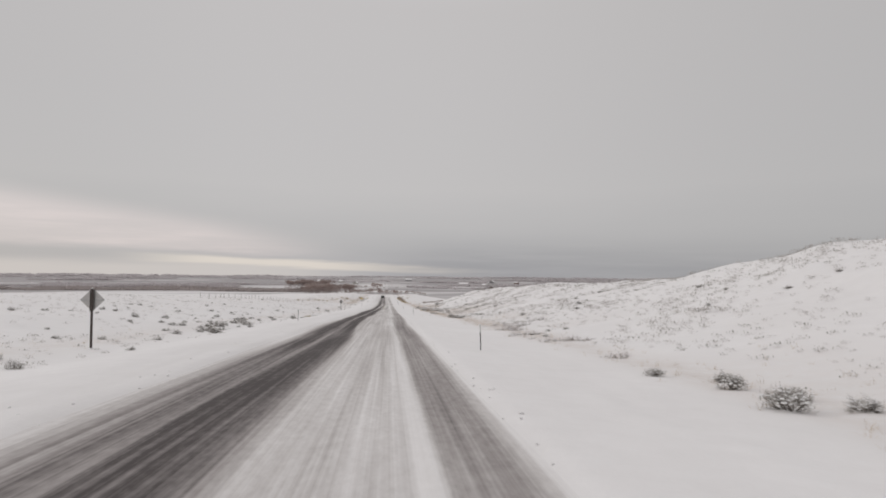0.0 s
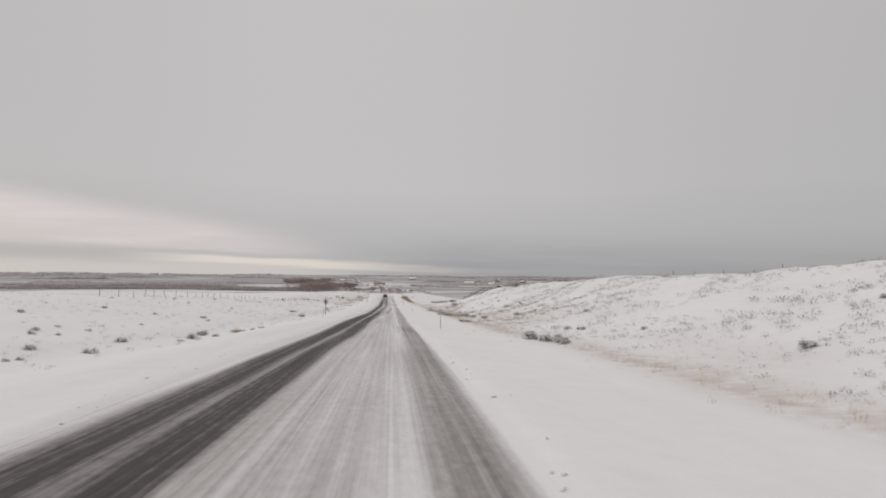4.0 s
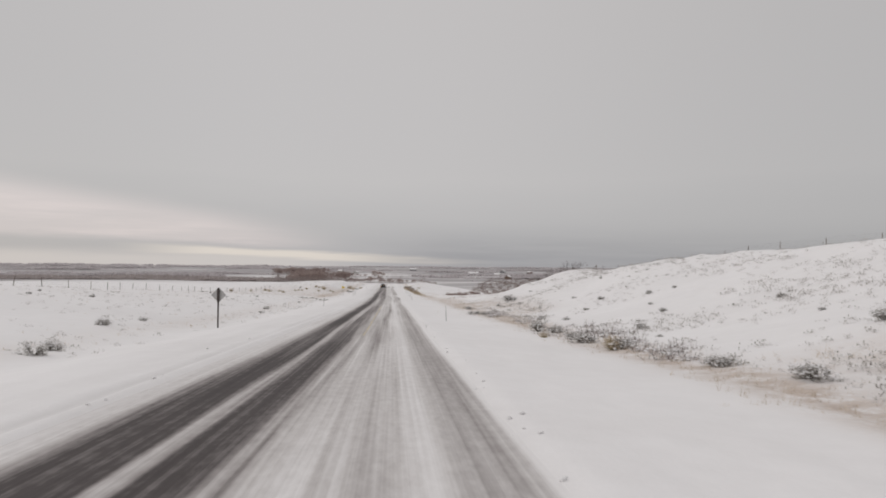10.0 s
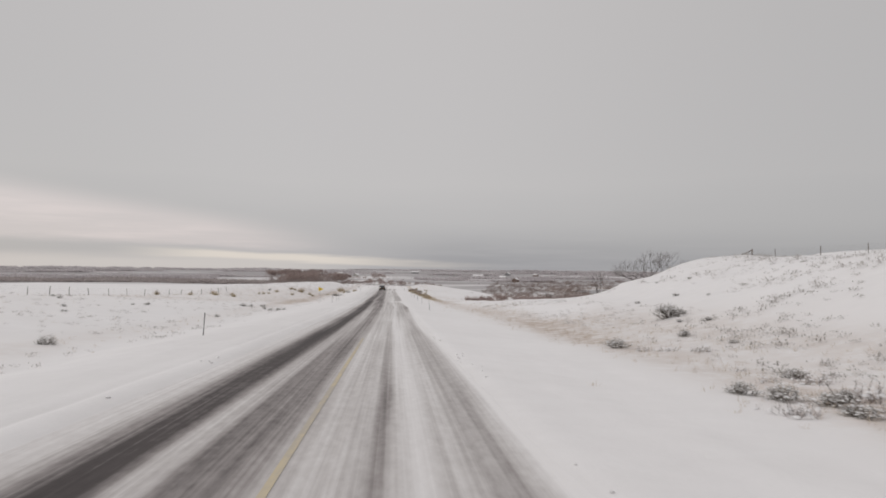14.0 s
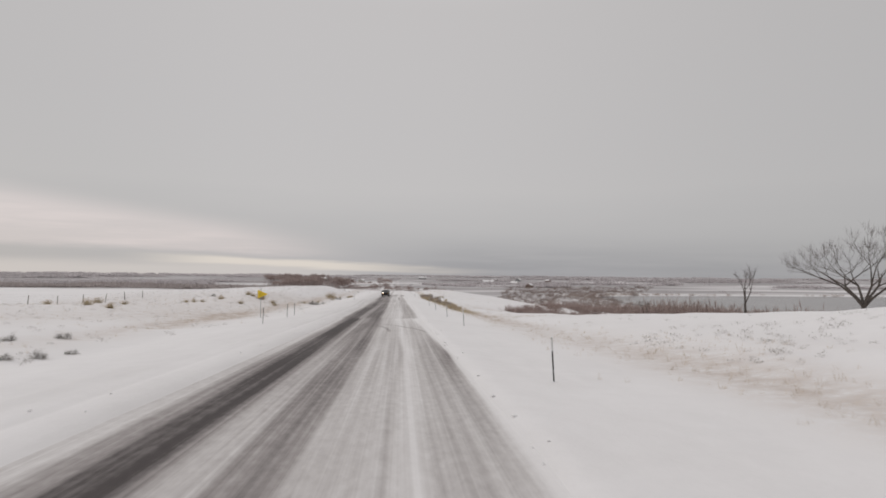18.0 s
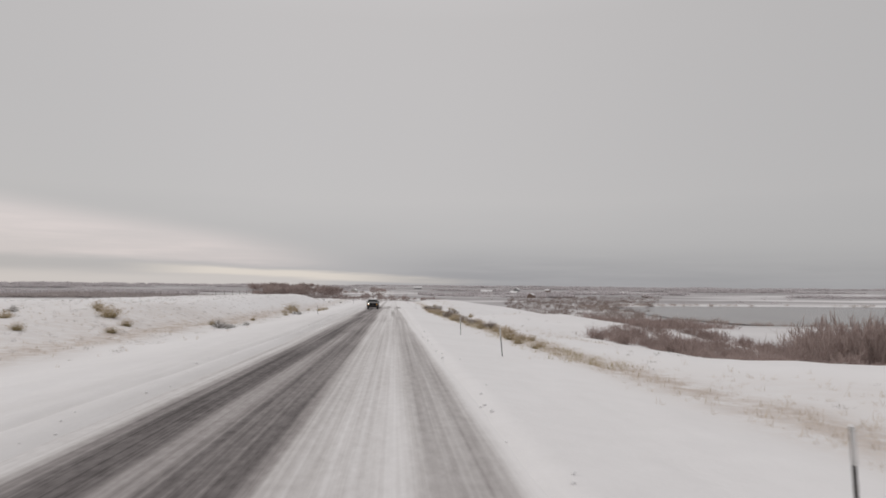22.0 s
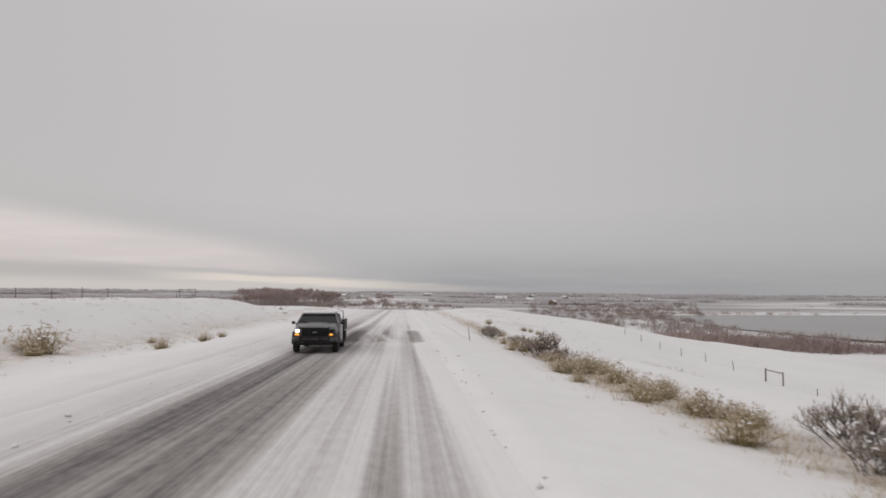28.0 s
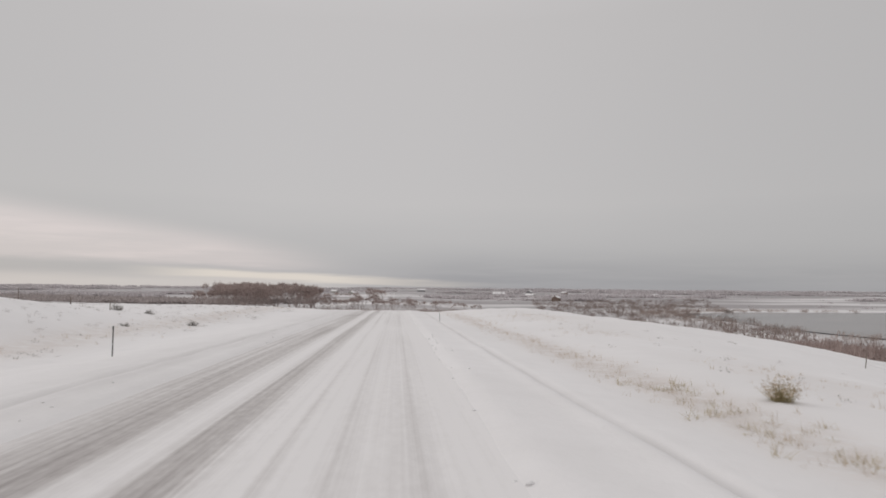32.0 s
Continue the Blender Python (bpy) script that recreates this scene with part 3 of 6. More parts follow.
lay(39, (-4.48, 1.00), (-4.01, 0.72), (-3.68, 0.50), (-3.48, 0.28), (-3.14, 0.25), (-2.71, 0.22), (-2.44, 0.24), (-2.25, 0.42), (-2.07, 0.45), (-1.92, 0.25), (-1.75, 0.18), (-0.84, 0.20), (-0.61, 0.35), (-0.47, 0.50), (-0.24, 0.72), (0.27, 0.75), (0.82, 0.72), (1.19, 0.78), (1.56, 0.74), (1.94, 0.84), (2.22, 0.95), (2.33, 0.55), (2.78, 0.42), (3.34, 0.44), (3.62, 0.60), (3.81, 1.00))
lay(63, (-4.81, 1.00), (-4.28, 0.75), (-3.84, 0.45), (-3.58, 0.20), (-3.02, 0.17), (-2.74, 0.18), (-2.46, 0.38), (-2.19, 0.42), (-2.05, 0.25), (-1.91, 0.17), (-1.17, 0.20), (-1.09, 0.50), (-0.98, 0.68), (-0.42, 0.72), (0.33, 0.76), (0.70, 0.70), (1.26, 0.76), (1.83, 0.80), (2.07, 0.92), (2.21, 0.60), (2.59, 0.46), (3.06, 0.42), (3.35, 0.55), (3.63, 1.00))
lay(95, (-4.24, 1.00), (-3.89, 0.70), (-3.60, 0.30), (-3.39, 0.17), (-2.78, 0.16), (-2.64, 0.20), (-2.51, 0.42), (-2.28, 0.45), (-2.14, 0.25), (-2.01, 0.20), (-1.32, 0.24), (-1.19, 0.40), (-1.05, 0.65), (-0.55, 0.70), (0.19, 0.75), (1.02, 0.72), (1.48, 0.78), (2.13, 0.80), (2.50, 0.62), (3.06, 0.50), (3.53, 0.55), (3.67, 0.80), (3.79, 1.00))
lay(120, (-4.15, 1.00), (-3.68, 0.75), (-3.48, 0.35), (-3.22, 0.17), (-2.74, 0.16), (-2.47, 0.18), (-2.31, 0.20), (-2.22, 0.42), (-1.89, 0.44), (-1.77, 0.22), (-1.58, 0.18), (-0.95, 0.20), (-0.72, 0.36), (-0.54, 0.60), (-0.32, 0.72), (0.40, 0.74), (1.22, 0.74), (1.95, 0.80), (2.31, 0.75), (2.52, 0.72), (2.59, 0.50), (3.05, 0.52), (3.41, 0.58), (3.55, 0.90), (3.64, 1.00))
lay(145, (-4.32, 1.00), (-3.83, 0.72), (-3.58, 0.35), (-3.28, 0.15), (-2.67, 0.15), (-2.17, 0.17), (-2.08, 0.40), (-1.72, 0.46), (-1.62, 0.20), (-1.40, 0.16), (-0.76, 0.17), (-0.64, 0.40), (-0.58, 0.62), (-0.30, 0.70), (0.34, 0.75), (1.07, 0.70), (1.72, 0.78), (2.14, 0.86), (2.27, 0.98), (2.39, 0.75), (2.65, 0.62), (3.11, 0.58), (3.48, 0.70), (3.62, 1.00))
lay(170, (-4.05, 1.00), (-3.59, 0.75), (-3.36, 0.40), (-3.08, 0.17), (-2.49, 0.15), (-1.92, 0.15), (-1.83, 0.60), (-1.56, 0.66), (-1.47, 0.30), (-1.38, 0.17), (-0.67, 0.18), (-0.53, 0.55), (-0.40, 0.70), (-0.34, 0.35), (-0.22, 0.60), (0.00, 0.75), (0.54, 0.80), (1.17, 0.66), (1.63, 0.70), (1.99, 0.80), (2.26, 0.92), (2.40, 0.75), (2.90, 0.60), (3.26, 0.55), (3.54, 0.75), (3.67, 1.00))
lay(195, (-3.99, 1.00), (-3.37, 0.78), (-3.00, 0.50), (-2.71, 0.28), (-2.40, 0.24), (-1.76, 0.25), (-1.63, 0.60), (-1.42, 0.70), (-1.34, 0.40), (-1.22, 0.20), (-0.35, 0.22), (-0.22, 0.60), (0.01, 0.75), (0.27, 0.55), (0.45, 0.75), (0.81, 0.60), (0.94, 0.42), (1.07, 0.50), (1.34, 0.74), (1.79, 0.82), (2.24, 0.90), (2.51, 0.70), (2.78, 0.58), (3.14, 0.60), (3.41, 0.72), (3.59, 1.00))
lay(220, (-3.62, 1.00), (-3.11, 0.75), (-2.79, 0.50), (-2.62, 0.25), (-2.45, 0.20), (-2.00, 0.15), (-1.78, 0.25), (-1.64, 0.60), (-1.25, 0.70), (-1.19, 0.45), (-1.07, 0.28), (-0.71, 0.34), (-0.49, 0.28), (-0.27, 0.42), (-0.04, 0.62), (0.23, 0.70), (0.58, 0.78), (0.94, 0.75), (1.11, 0.45), (1.30, 0.50), (1.44, 0.75), (1.75, 0.85), (1.98, 0.95), (2.21, 0.85), (2.48, 0.75), (2.84, 0.68), (3.11, 0.50), (3.29, 0.55), (3.57, 0.72), (3.77, 1.00))
lay(244, (-3.64, 1.00), (-3.15, 0.75), (-2.85, 0.50), (-2.67, 0.30), (-2.49, 0.20), (-2.12, 0.13), (-1.81, 0.20), (-1.67, 0.45), (-1.50, 0.68), (-1.15, 0.66), (-0.95, 0.36), (-0.56, 0.40), (-0.34, 0.34), (-0.11, 0.45), (0.11, 0.65), (0.38, 0.75), (0.92, 0.78), (1.33, 0.72), (1.42, 0.45), (1.60, 0.45), (1.69, 0.75), (1.91, 0.88), (2.14, 0.95), (2.37, 0.82), (2.73, 0.75), (2.91, 0.55), (3.09, 0.65), (3.28, 0.55), (3.46, 0.75), (3.78, 1.00))
lay(277, (-3.54, 1.00), (-3.21, 0.78), (-2.91, 0.58), (-2.67, 0.48), (-2.43, 0.23), (-2.19, 0.16), (-1.70, 0.18), (-1.48, 0.48), (-1.25, 0.66), (-0.80, 0.68), (-0.58, 0.53), (-0.22, 0.51), (-0.04, 0.48), (0.14, 0.60), (0.33, 0.75), (0.96, 0.78), (1.42, 0.80), (1.60, 0.72), (1.69, 0.95), (1.88, 0.95), (2.10, 0.85), (2.43, 0.78), (2.79, 0.72), (3.07, 0.66), (3.25, 0.78), (3.44, 1.00))
lay(300, (-3.49, 1.00), (-3.16, 0.75), (-2.87, 0.53), (-2.60, 0.41), (-2.43, 0.19), (-1.71, 0.18), (-1.53, 0.41), (-1.36, 0.62), (-0.82, 0.66), (-0.55, 0.45), (-0.10, 0.43), (0.13, 0.53), (0.31, 0.72), (0.99, 0.78), (1.44, 0.80), (1.71, 0.86), (1.85, 0.95), (1.99, 0.85), (2.13, 0.70), (2.63, 0.68), (3.09, 0.72), (3.36, 0.85), (3.55, 1.00))
lay(319, (-3.52, 1.00), (-3.19, 0.75), (-2.90, 0.53), (-2.63, 0.33), (-2.41, 0.17), (-1.74, 0.19), (-1.56, 0.41), (-1.34, 0.60), (-0.75, 0.58), (-0.48, 0.43), (-0.21, 0.53), (-0.07, 0.38), (0.24, 0.48), (0.38, 0.68), (0.97, 0.72), (1.52, 0.75), (1.66, 0.58), (1.73, 0.75), (1.88, 0.92), (2.11, 0.85), (2.25, 0.72), (2.71, 0.66), (2.99, 0.60), (3.26, 0.43), (3.45, 0.38), (3.54, 0.90), (3.62, 1.00))
lay(335, (-3.38, 1.00), (-3.11, 0.75), (-2.87, 0.50), (-2.64, 0.35), (-2.37, 0.15), (-1.82, 0.18), (-1.64, 0.45), (-1.32, 0.60), (-1.00, 0.50), (-0.73, 0.40), (-0.45, 0.55), (-0.17, 0.40), (0.10, 0.42), (0.24, 0.68), (0.84, 0.75), (1.49, 0.72), (1.68, 0.86), (1.91, 0.92), (2.14, 0.80), (2.52, 0.68), (2.89, 0.65), (3.17, 0.72), (3.45, 1.00))
lay(351, (-3.66, 1.00), (-3.26, 0.75), (-2.99, 0.45), (-2.67, 0.28), (-2.45, 0.15), (-1.82, 0.16), (-1.68, 0.38), (-1.37, 0.55), (-0.92, 0.48), (-0.65, 0.36), (-0.28, 0.42), (0.08, 0.50), (0.22, 0.68), (0.72, 0.74), (1.18, 0.78), (1.36, 0.92), (1.63, 0.95), (1.82, 0.85), (2.05, 0.95), (2.14, 0.82), (2.37, 0.90), (2.65, 0.80), (2.92, 1.00))
lay(353, (-3.66, 1.00), (-3.26, 0.75), (-2.99, 0.45), (-2.67, 0.28), (-2.45, 0.15), (-1.82, 0.16), (-1.68, 0.38), (-1.37, 0.55), (-0.92, 0.48), (-0.65, 0.36), (-0.28, 0.42), (0.08, 0.50), (0.22, 0.68), (0.72, 0.74), (1.18, 0.78), (1.36, 0.92), (1.63, 0.95), (1.82, 0.85), (2.05, 0.95), (2.14, 0.82), (2.37, 0.90), (2.65, 0.80), (2.92, 1.00))
lay(356, (-3.87, 1.00), (-3.49, 0.75), (-3.16, 0.43), (-2.77, 0.28), (-2.59, 0.23), (-2.09, 0.24), (-1.91, 0.48), (-1.59, 0.50), (-1.23, 0.38), (-0.50, 0.33), (-0.18, 0.43), (-0.04, 0.60), (0.15, 0.72), (0.88, 0.76), (1.35, 0.82), (1.62, 0.92), (1.81, 0.85), (2.00, 0.65), (2.55, 0.60), (2.93, 0.62), (3.12, 0.75), (3.35, 1.00))
lay(372, (-3.87, 1.00), (-3.49, 0.75), (-3.16, 0.43), (-2.77, 0.28), (-2.59, 0.23), (-2.09, 0.24), (-1.91, 0.48), (-1.59, 0.50), (-1.23, 0.38), (-0.50, 0.33), (-0.18, 0.43), (-0.04, 0.60), (0.15, 0.72), (0.88, 0.76), (1.35, 0.82), (1.62, 0.92), (1.81, 0.85), (2.00, 0.65), (2.55, 0.60), (2.93, 0.62), (3.12, 0.75), (3.35, 1.00))
lay(396, (-3.89, 1.00), (-3.50, 0.72), (-3.12, 0.43), (-2.69, 0.36), (-2.37, 0.26), (-1.97, 0.28), (-1.78, 0.45), (-1.42, 0.58), (-1.19, 0.45), (-0.78, 0.40), (-0.32, 0.44), (-0.19, 0.60), (-0.00, 0.78), (0.46, 0.80), (0.92, 0.76), (1.38, 0.84), (1.75, 0.78), (1.94, 0.70), (2.59, 0.62), (2.97, 0.70), (3.23, 1.00))
lay(436, (-4.68, 1.00), (-4.04, 0.85), (-3.51, 0.70), (-3.18, 0.48), (-2.70, 0.38), (-2.25, 0.28), (-1.98, 0.30), (-1.80, 0.50), (-1.44, 0.45), (-0.98, 0.35), (-0.62, 0.40), (-0.43, 0.60), (-0.16, 0.78), (0.30, 0.72), (0.85, 0.84), (1.41, 0.82), (1.59, 0.66), (2.15, 0.62), (2.61, 0.70), (2.89, 0.95), (2.99, 1.00))
lay(460, (-4.33, 1.00), (-3.90, 0.75), (-3.52, 0.45), (-2.95, 0.30), (-2.53, 0.30), (-2.35, 0.50), (-1.98, 0.40), (-1.79, 0.36), (-1.42, 0.42), (-1.28, 0.30), (-0.95, 0.42), (-0.67, 0.55), (-0.44, 0.75), (-0.02, 0.80), (0.45, 0.75), (0.74, 0.90), (1.11, 0.92), (1.26, 0.60), (1.59, 0.55), (1.73, 0.85), (1.87, 0.75), (2.44, 0.72), (2.68, 0.95), (2.78, 1.00))
lay(483, (-4.12, 1.00), (-3.70, 0.75), (-3.34, 0.45), (-2.79, 0.30), (-2.39, 0.30), (-2.20, 0.50), (-1.66, 0.55), (-1.29, 0.45), (-0.92, 0.60), (-0.55, 0.55), (-0.28, 0.75), (0.00, 0.90), (0.37, 0.75), (0.65, 0.70), (0.84, 0.90), (1.21, 0.95), (1.58, 0.85), (1.86, 0.70), (2.05, 0.60), (2.19, 0.72), (2.33, 1.00))
lay(491, (-4.12, 0.93), (-3.70, 0.62), (-3.34, 0.32), (-2.79, 0.19), (-2.39, 0.26), (-2.20, 0.43), (-1.66, 0.33), (-1.29, 0.28), (-0.92, 0.38), (-0.55, 0.50), (-0.28, 0.69), (0.00, 0.70), (0.37, 0.63), (0.65, 0.66), (0.84, 0.86), (1.21, 0.95), (1.58, 0.85), (1.86, 0.70), (2.05, 0.60), (2.19, 0.72), (2.33, 1.00))
lay(493, (-4.33, 1.00), (-3.89, 0.70), (-3.63, 0.33), (-2.93, 0.18), (-2.61, 0.13), (-2.28, 0.38), (-2.10, 0.48), (-1.96, 0.23), (-1.59, 0.18), (-0.98, 0.18), (-0.74, 0.38), (-0.46, 0.65), (-0.18, 0.62), (0.01, 0.43), (0.10, 0.72), (0.24, 0.43), (0.57, 0.45), (0.76, 0.75), (0.95, 0.92), (1.33, 0.92), (1.52, 0.78), (1.91, 0.72), (2.10, 0.43), (2.29, 0.48), (2.67, 0.60), (2.91, 0.85), (3.01, 1.00))
lay(502, (-4.27, 1.00), (-3.83, 0.75), (-3.45, 0.43), (-3.13, 0.35), (-2.84, 0.31), (-2.61, 0.43), (-2.47, 0.68), (-2.29, 0.60), (-2.11, 0.33), (-1.74, 0.18), (-1.29, 0.23), (-1.06, 0.43), (-0.73, 0.75), (-0.37, 0.70), (-0.09, 0.75), (0.14, 0.72), (0.33, 0.38), (0.65, 0.43), (0.84, 0.72), (1.12, 0.88), (1.59, 0.90), (1.87, 0.80), (2.05, 0.43), (2.24, 0.48), (2.71, 0.60), (2.90, 0.85), (2.99, 1.00))
lay(507, (-4.27, 0.96), (-3.83, 0.73), (-3.45, 0.45), (-3.13, 0.38), (-2.84, 0.37), (-2.61, 0.44), (-2.47, 0.72), (-2.29, 0.68), (-2.11, 0.49), (-1.74, 0.33), (-1.29, 0.32), (-1.06, 0.47), (-0.73, 0.79), (-0.37, 0.76), (-0.09, 0.79), (0.14, 0.78), (0.33, 0.50), (0.65, 0.60), (0.84, 0.78), (1.12, 0.88), (1.59, 0.90), (1.87, 0.80), (2.05, 0.43), (2.24, 0.48), (2.71, 0.60), (2.90, 0.85), (2.99, 1.00))
lay(509, (-4.27, 0.94), (-3.83, 0.72), (-3.45, 0.54), (-3.13, 0.47), (-2.84, 0.47), (-2.61, 0.51), (-2.47, 0.74), (-2.29, 0.72), (-2.11, 0.63), (-1.74, 0.48), (-1.29, 0.43), (-1.06, 0.56), (-0.73, 0.81), (-0.37, 0.79), (-0.09, 0.81), (0.14, 0.81), (0.33, 0.63), (0.65, 0.66), (0.84, 0.81), (1.23, 0.95), (1.51, 0.86), (1.70, 0.95), (1.98, 0.90), (2.12, 0.72), (2.21, 0.76), (2.35, 0.97), (2.63, 1.00))
lay(517, (-4.69, 1.00), (-4.05, 0.80), (-3.65, 0.60), (-3.20, 0.55), (-2.94, 0.45), (-2.82, 0.60), (-2.64, 0.45), (-2.50, 0.80), (-2.00, 0.95), (-1.72, 0.75), (-1.45, 0.58), (-1.08, 0.60), (-0.95, 0.75), (-0.72, 0.90), (-0.39, 0.92), (-0.21, 0.72), (-0.07, 0.90), (0.21, 0.92), (0.53, 0.75), (0.72, 0.90), (1.23, 0.95), (1.51, 0.86), (1.70, 0.95), (1.98, 0.90), (2.12, 0.72), (2.21, 0.76), (2.35, 0.97), (2.63, 1.00))
lay(526, (-4.38, 1.00), (-3.93, 0.75), (-3.66, 0.70), (-3.20, 0.60), (-2.87, 0.60), (-2.68, 0.70), (-2.45, 0.90), (-1.91, 1.00), (-1.64, 0.85), (-1.50, 0.65), (-1.09, 0.65), (-0.86, 0.80), (-0.63, 0.95), (-0.18, 1.00), (-0.04, 0.85), (0.10, 0.97), (0.56, 1.00), (0.83, 0.90), (1.11, 0.97), (1.67, 0.95), (1.85, 0.90), (2.04, 0.85), (2.18, 0.95), (2.69, 1.00))
LAY_Y, LAY_C = np.array(LAY_Y, float), np.array(LAY_C)


def landmarks(cover):
    """Outer edge of the left lane, inner edge of its dark tracks, and the right edge."""
    left = RX[np.argmax(cover < 0.92)]
    inner = [k for k in range(1, len(RX)) if -1.5 < RX[k] < 0.35 and cover[k - 1] < 0.57 <= cover[k]]
    right = RX[len(RX) - 1 - np.argmax(cover[::-1] < 0.97)]
    return left, RX[inner[-1]] if inner else -0.6, right


# each section is drawn out to the same three marks, so that edges run on unbroken between sections
MARKS = np.array([landmarks(c) for c in LAY_C])
FIXED = (-4.1, -0.55, 3.5)
SPAN = np.linspace(-5.2, 5.2, 210)
LAY_S = np.array([np.interp(np.interp(SPAN, (-6, *FIXED, 6), (m[0] - 1.9, *m, m[2] + 2.5)), RX, c) for m, c in zip(MARKS, LAY_C)])
along = ry + 1.0 * vnoise(rx / 0.7, ry / 6, 41) + 0.4 * vnoise(rx / 0.3, ry / 2, 42)
wobble = rx + 0.05 * vnoise(0, ry / 16, 43) + 0.025 * vnoise(3, ry / 4, 46)
marks_at = np.stack([np.interp(RY, LAY_Y, MARKS[:, k]) for k in range(3)], 1)
spread = np.stack([np.interp(w, (m[0] - 1.9, *m, m[2] + 2.5), (-6, *FIXED, 6)) for w, m in zip(wobble, marks_at)])
li = np.clip(np.searchsorted(LAY_Y, along) - 1, 0, len(LAY_Y) - 2)
lf = np.clip((along - LAY_Y[li]) / (LAY_Y[li + 1] - LAY_Y[li]), 0, 1)
sway = np.clip((spread - SPAN[0]) / (SPAN[1] - SPAN[0]), 0, len(SPAN) - 1.001)
lj = sway.astype(int)
lg = sway - lj
snow_cover = (LAY_S[li, lj] * (1 - lg) + LAY_S[li, lj + 1] * lg) * (1 - lf) + (LAY_S[li + 1, lj] * (1 - lg) + LAY_S[li + 1, lj + 1] * lg) * lf
# two curved tyre tracks where a vehicle turned across the lanes
for xs_, ys_ in (((-1.6, -0.3, 0.45, 0.85, 1.05), (343.5, 341.9, 340.1, 337.6, 334.5)), ((-0.3, 0.75, 1.7, 2.55, 3.0, 3.3), (344.5, 343.0, 340.9, 338.2, 336.0, 333.0))):
    path = np.interp(ry, ys_[::-1], xs_[::-1]) + 0.03 * vnoise(1, ry / 0.8, 47)
    lean = np.abs(np.gradient(np.interp(RY, ys_[::-1], xs_[::-1]), RY))[:, None]
    mark = 0.8 * np.exp(-((rx - path) / (0.1 * np.sqrt(1 + lean ** 2))) ** 2) * ease(ry, 333.0, 335.5) * (1 - ease(ry, ys_[0] - 1.2, ys_[0]))
    snow_cover = snow_cover * (1 - mark) + 0.42 * mark
snow_cover = snow_cover + (1 - snow_cover) * 0.3 * ease(ry, 524, 545)
snow_cover = np.where(rx < -2.5, np.minimum(snow_cover, 0.86 - 0.04 * ease(ry, 240, 300)), snow_cover)
snow_cover = np.clip(np.where(snow_cover < 0.7, 0.7 - (0.7 - snow_cover) * 0.97, snow_cover), 0, 1)
road = mesh_of("road", np.stack([rx, ry, rz_], -1).reshape(-1, 3), np.stack([ri[:-1, :-1], ri[:-1, 1:], ri[1:, 1:], ri[1:, :-1]], -1).reshape(-1, 4).tolist(), M_ROAD, smooth=True)
road.data.attributes.new("snow_cover", "FLOAT", "POINT").data.foreach_set("value", snow_cover.ravel().astype(np.float32))
tagged(road, "two-lane asphalt road under driven snow with dark bare wheel tracks", "road", kind="structure")

# ------------------------------------------------------------------ plants
class Heap:
    """Gathers the vertices and faces of many small pieces."""

    def __init__(self):
        self.v, self.f = [], []

    def add(self, verts, faces):
        k = len(self.v)
        self.v += verts
        self.f += [tuple(i + k for i in f) for f in faces]

    def blade(self, p, way, side, width, bend):
        """A stem or leaf: a bent strip that runs to a point."""
        mid = p + way * 0.55 + bend * 0.3
        tip = p + way + bend
        s = side * (width / 2)
        self.add([p - s, p + s, mid + s * 0.7, mid - s * 0.7, tip], [(0, 1, 2, 3), (3, 2, 4)])

    def stick(self, a, b, r0, r1, sides=3):
        q = (b - a).to_track_quat("Z", "Y")
        vs = []
        for p, r in ((a, r0), (b, r1)):
            vs += [p + q @ Vector((math.cos(2 * math.pi * k / sides) * r, math.sin(2 * math.pi * k / sides) * r, 0)) for k in range(sides)]
        self.add(vs, [(k, (k + 1) % sides, sides + (k + 1) % sides, sides + k) for k in range(sides)] + [tuple(range(sides, 2 * sides))])

    def lump(self, p, rx, ry, rz, rng):
        """An uneven lump with eight faces."""
        w = lambda r: r * rng.uniform(0.7, 1.25)
        vs = [p + Vector(d) for d in ((w(rx), 0, 0), (-w(rx), 0, 0), (0, w(ry), 0), (0, -w(ry), 0), (0, 0, w(rz)), (0, 0, -w(rz) * 0.6))]
        spin = Matrix.Rotation(rng.uniform(0, 3.1), 3, "Z") @ Matrix.Rotation(rng.uniform(-0.5, 0.5), 3, "X")
        vs = [p + spin @ (v - p) for v in vs]
        self.add(vs, [(0, 2, 4), (2, 1, 4), (1, 3, 4), (3, 0, 4), (2, 0, 5), (1, 2, 5), (3, 1, 5), (0, 3, 5)])

    def drift(self, p, r, h, rng, n=9):
        """A rounded cap of snow."""
        a0 = rng.uniform(0, 6)
        out = [p + Vector((math.cos(a0 + 6.283 * k / n) * r * rng.uniform(0.8, 1.15), math.sin(a0 + 6.283 * k / n) * r * rng.uniform(0.8, 1.15), -h * 0.25)) for k in range(n)]
        mid = [p + Vector(((o - p).x * 0.62, (o - p).y * 0.62, h * rng.uniform(0.6, 0.85))) for o in out]
        self.add(out + mid + [p + Vector((0, 0, h))], [(k, (k + 1) % n, n + (k + 1) % n, n + k) for k in range(n)] + [(n + k, n + (k + 1) % n, 2 * n) for k in range(n)])

    def mesh(self, name, mat, parent=None, label="", smooth=False):
        ob = mesh_of(name, self.v, self.f, mat, parent, label, smooth)
        if name not in ("wire", "trunk", "snow_collar"):
            tagged(ob, kind="stuff")
        return ob


def rand_dir(rng, low=0.25, high=1.0):
    a = rng.uniform(0, 2 * math.pi)
    z = rng.uniform(low, high)
    r = math.sqrt(max(0, 1 - z * z))
    return Vector((math.cos(a) * r, math.sin(a) * r, z))


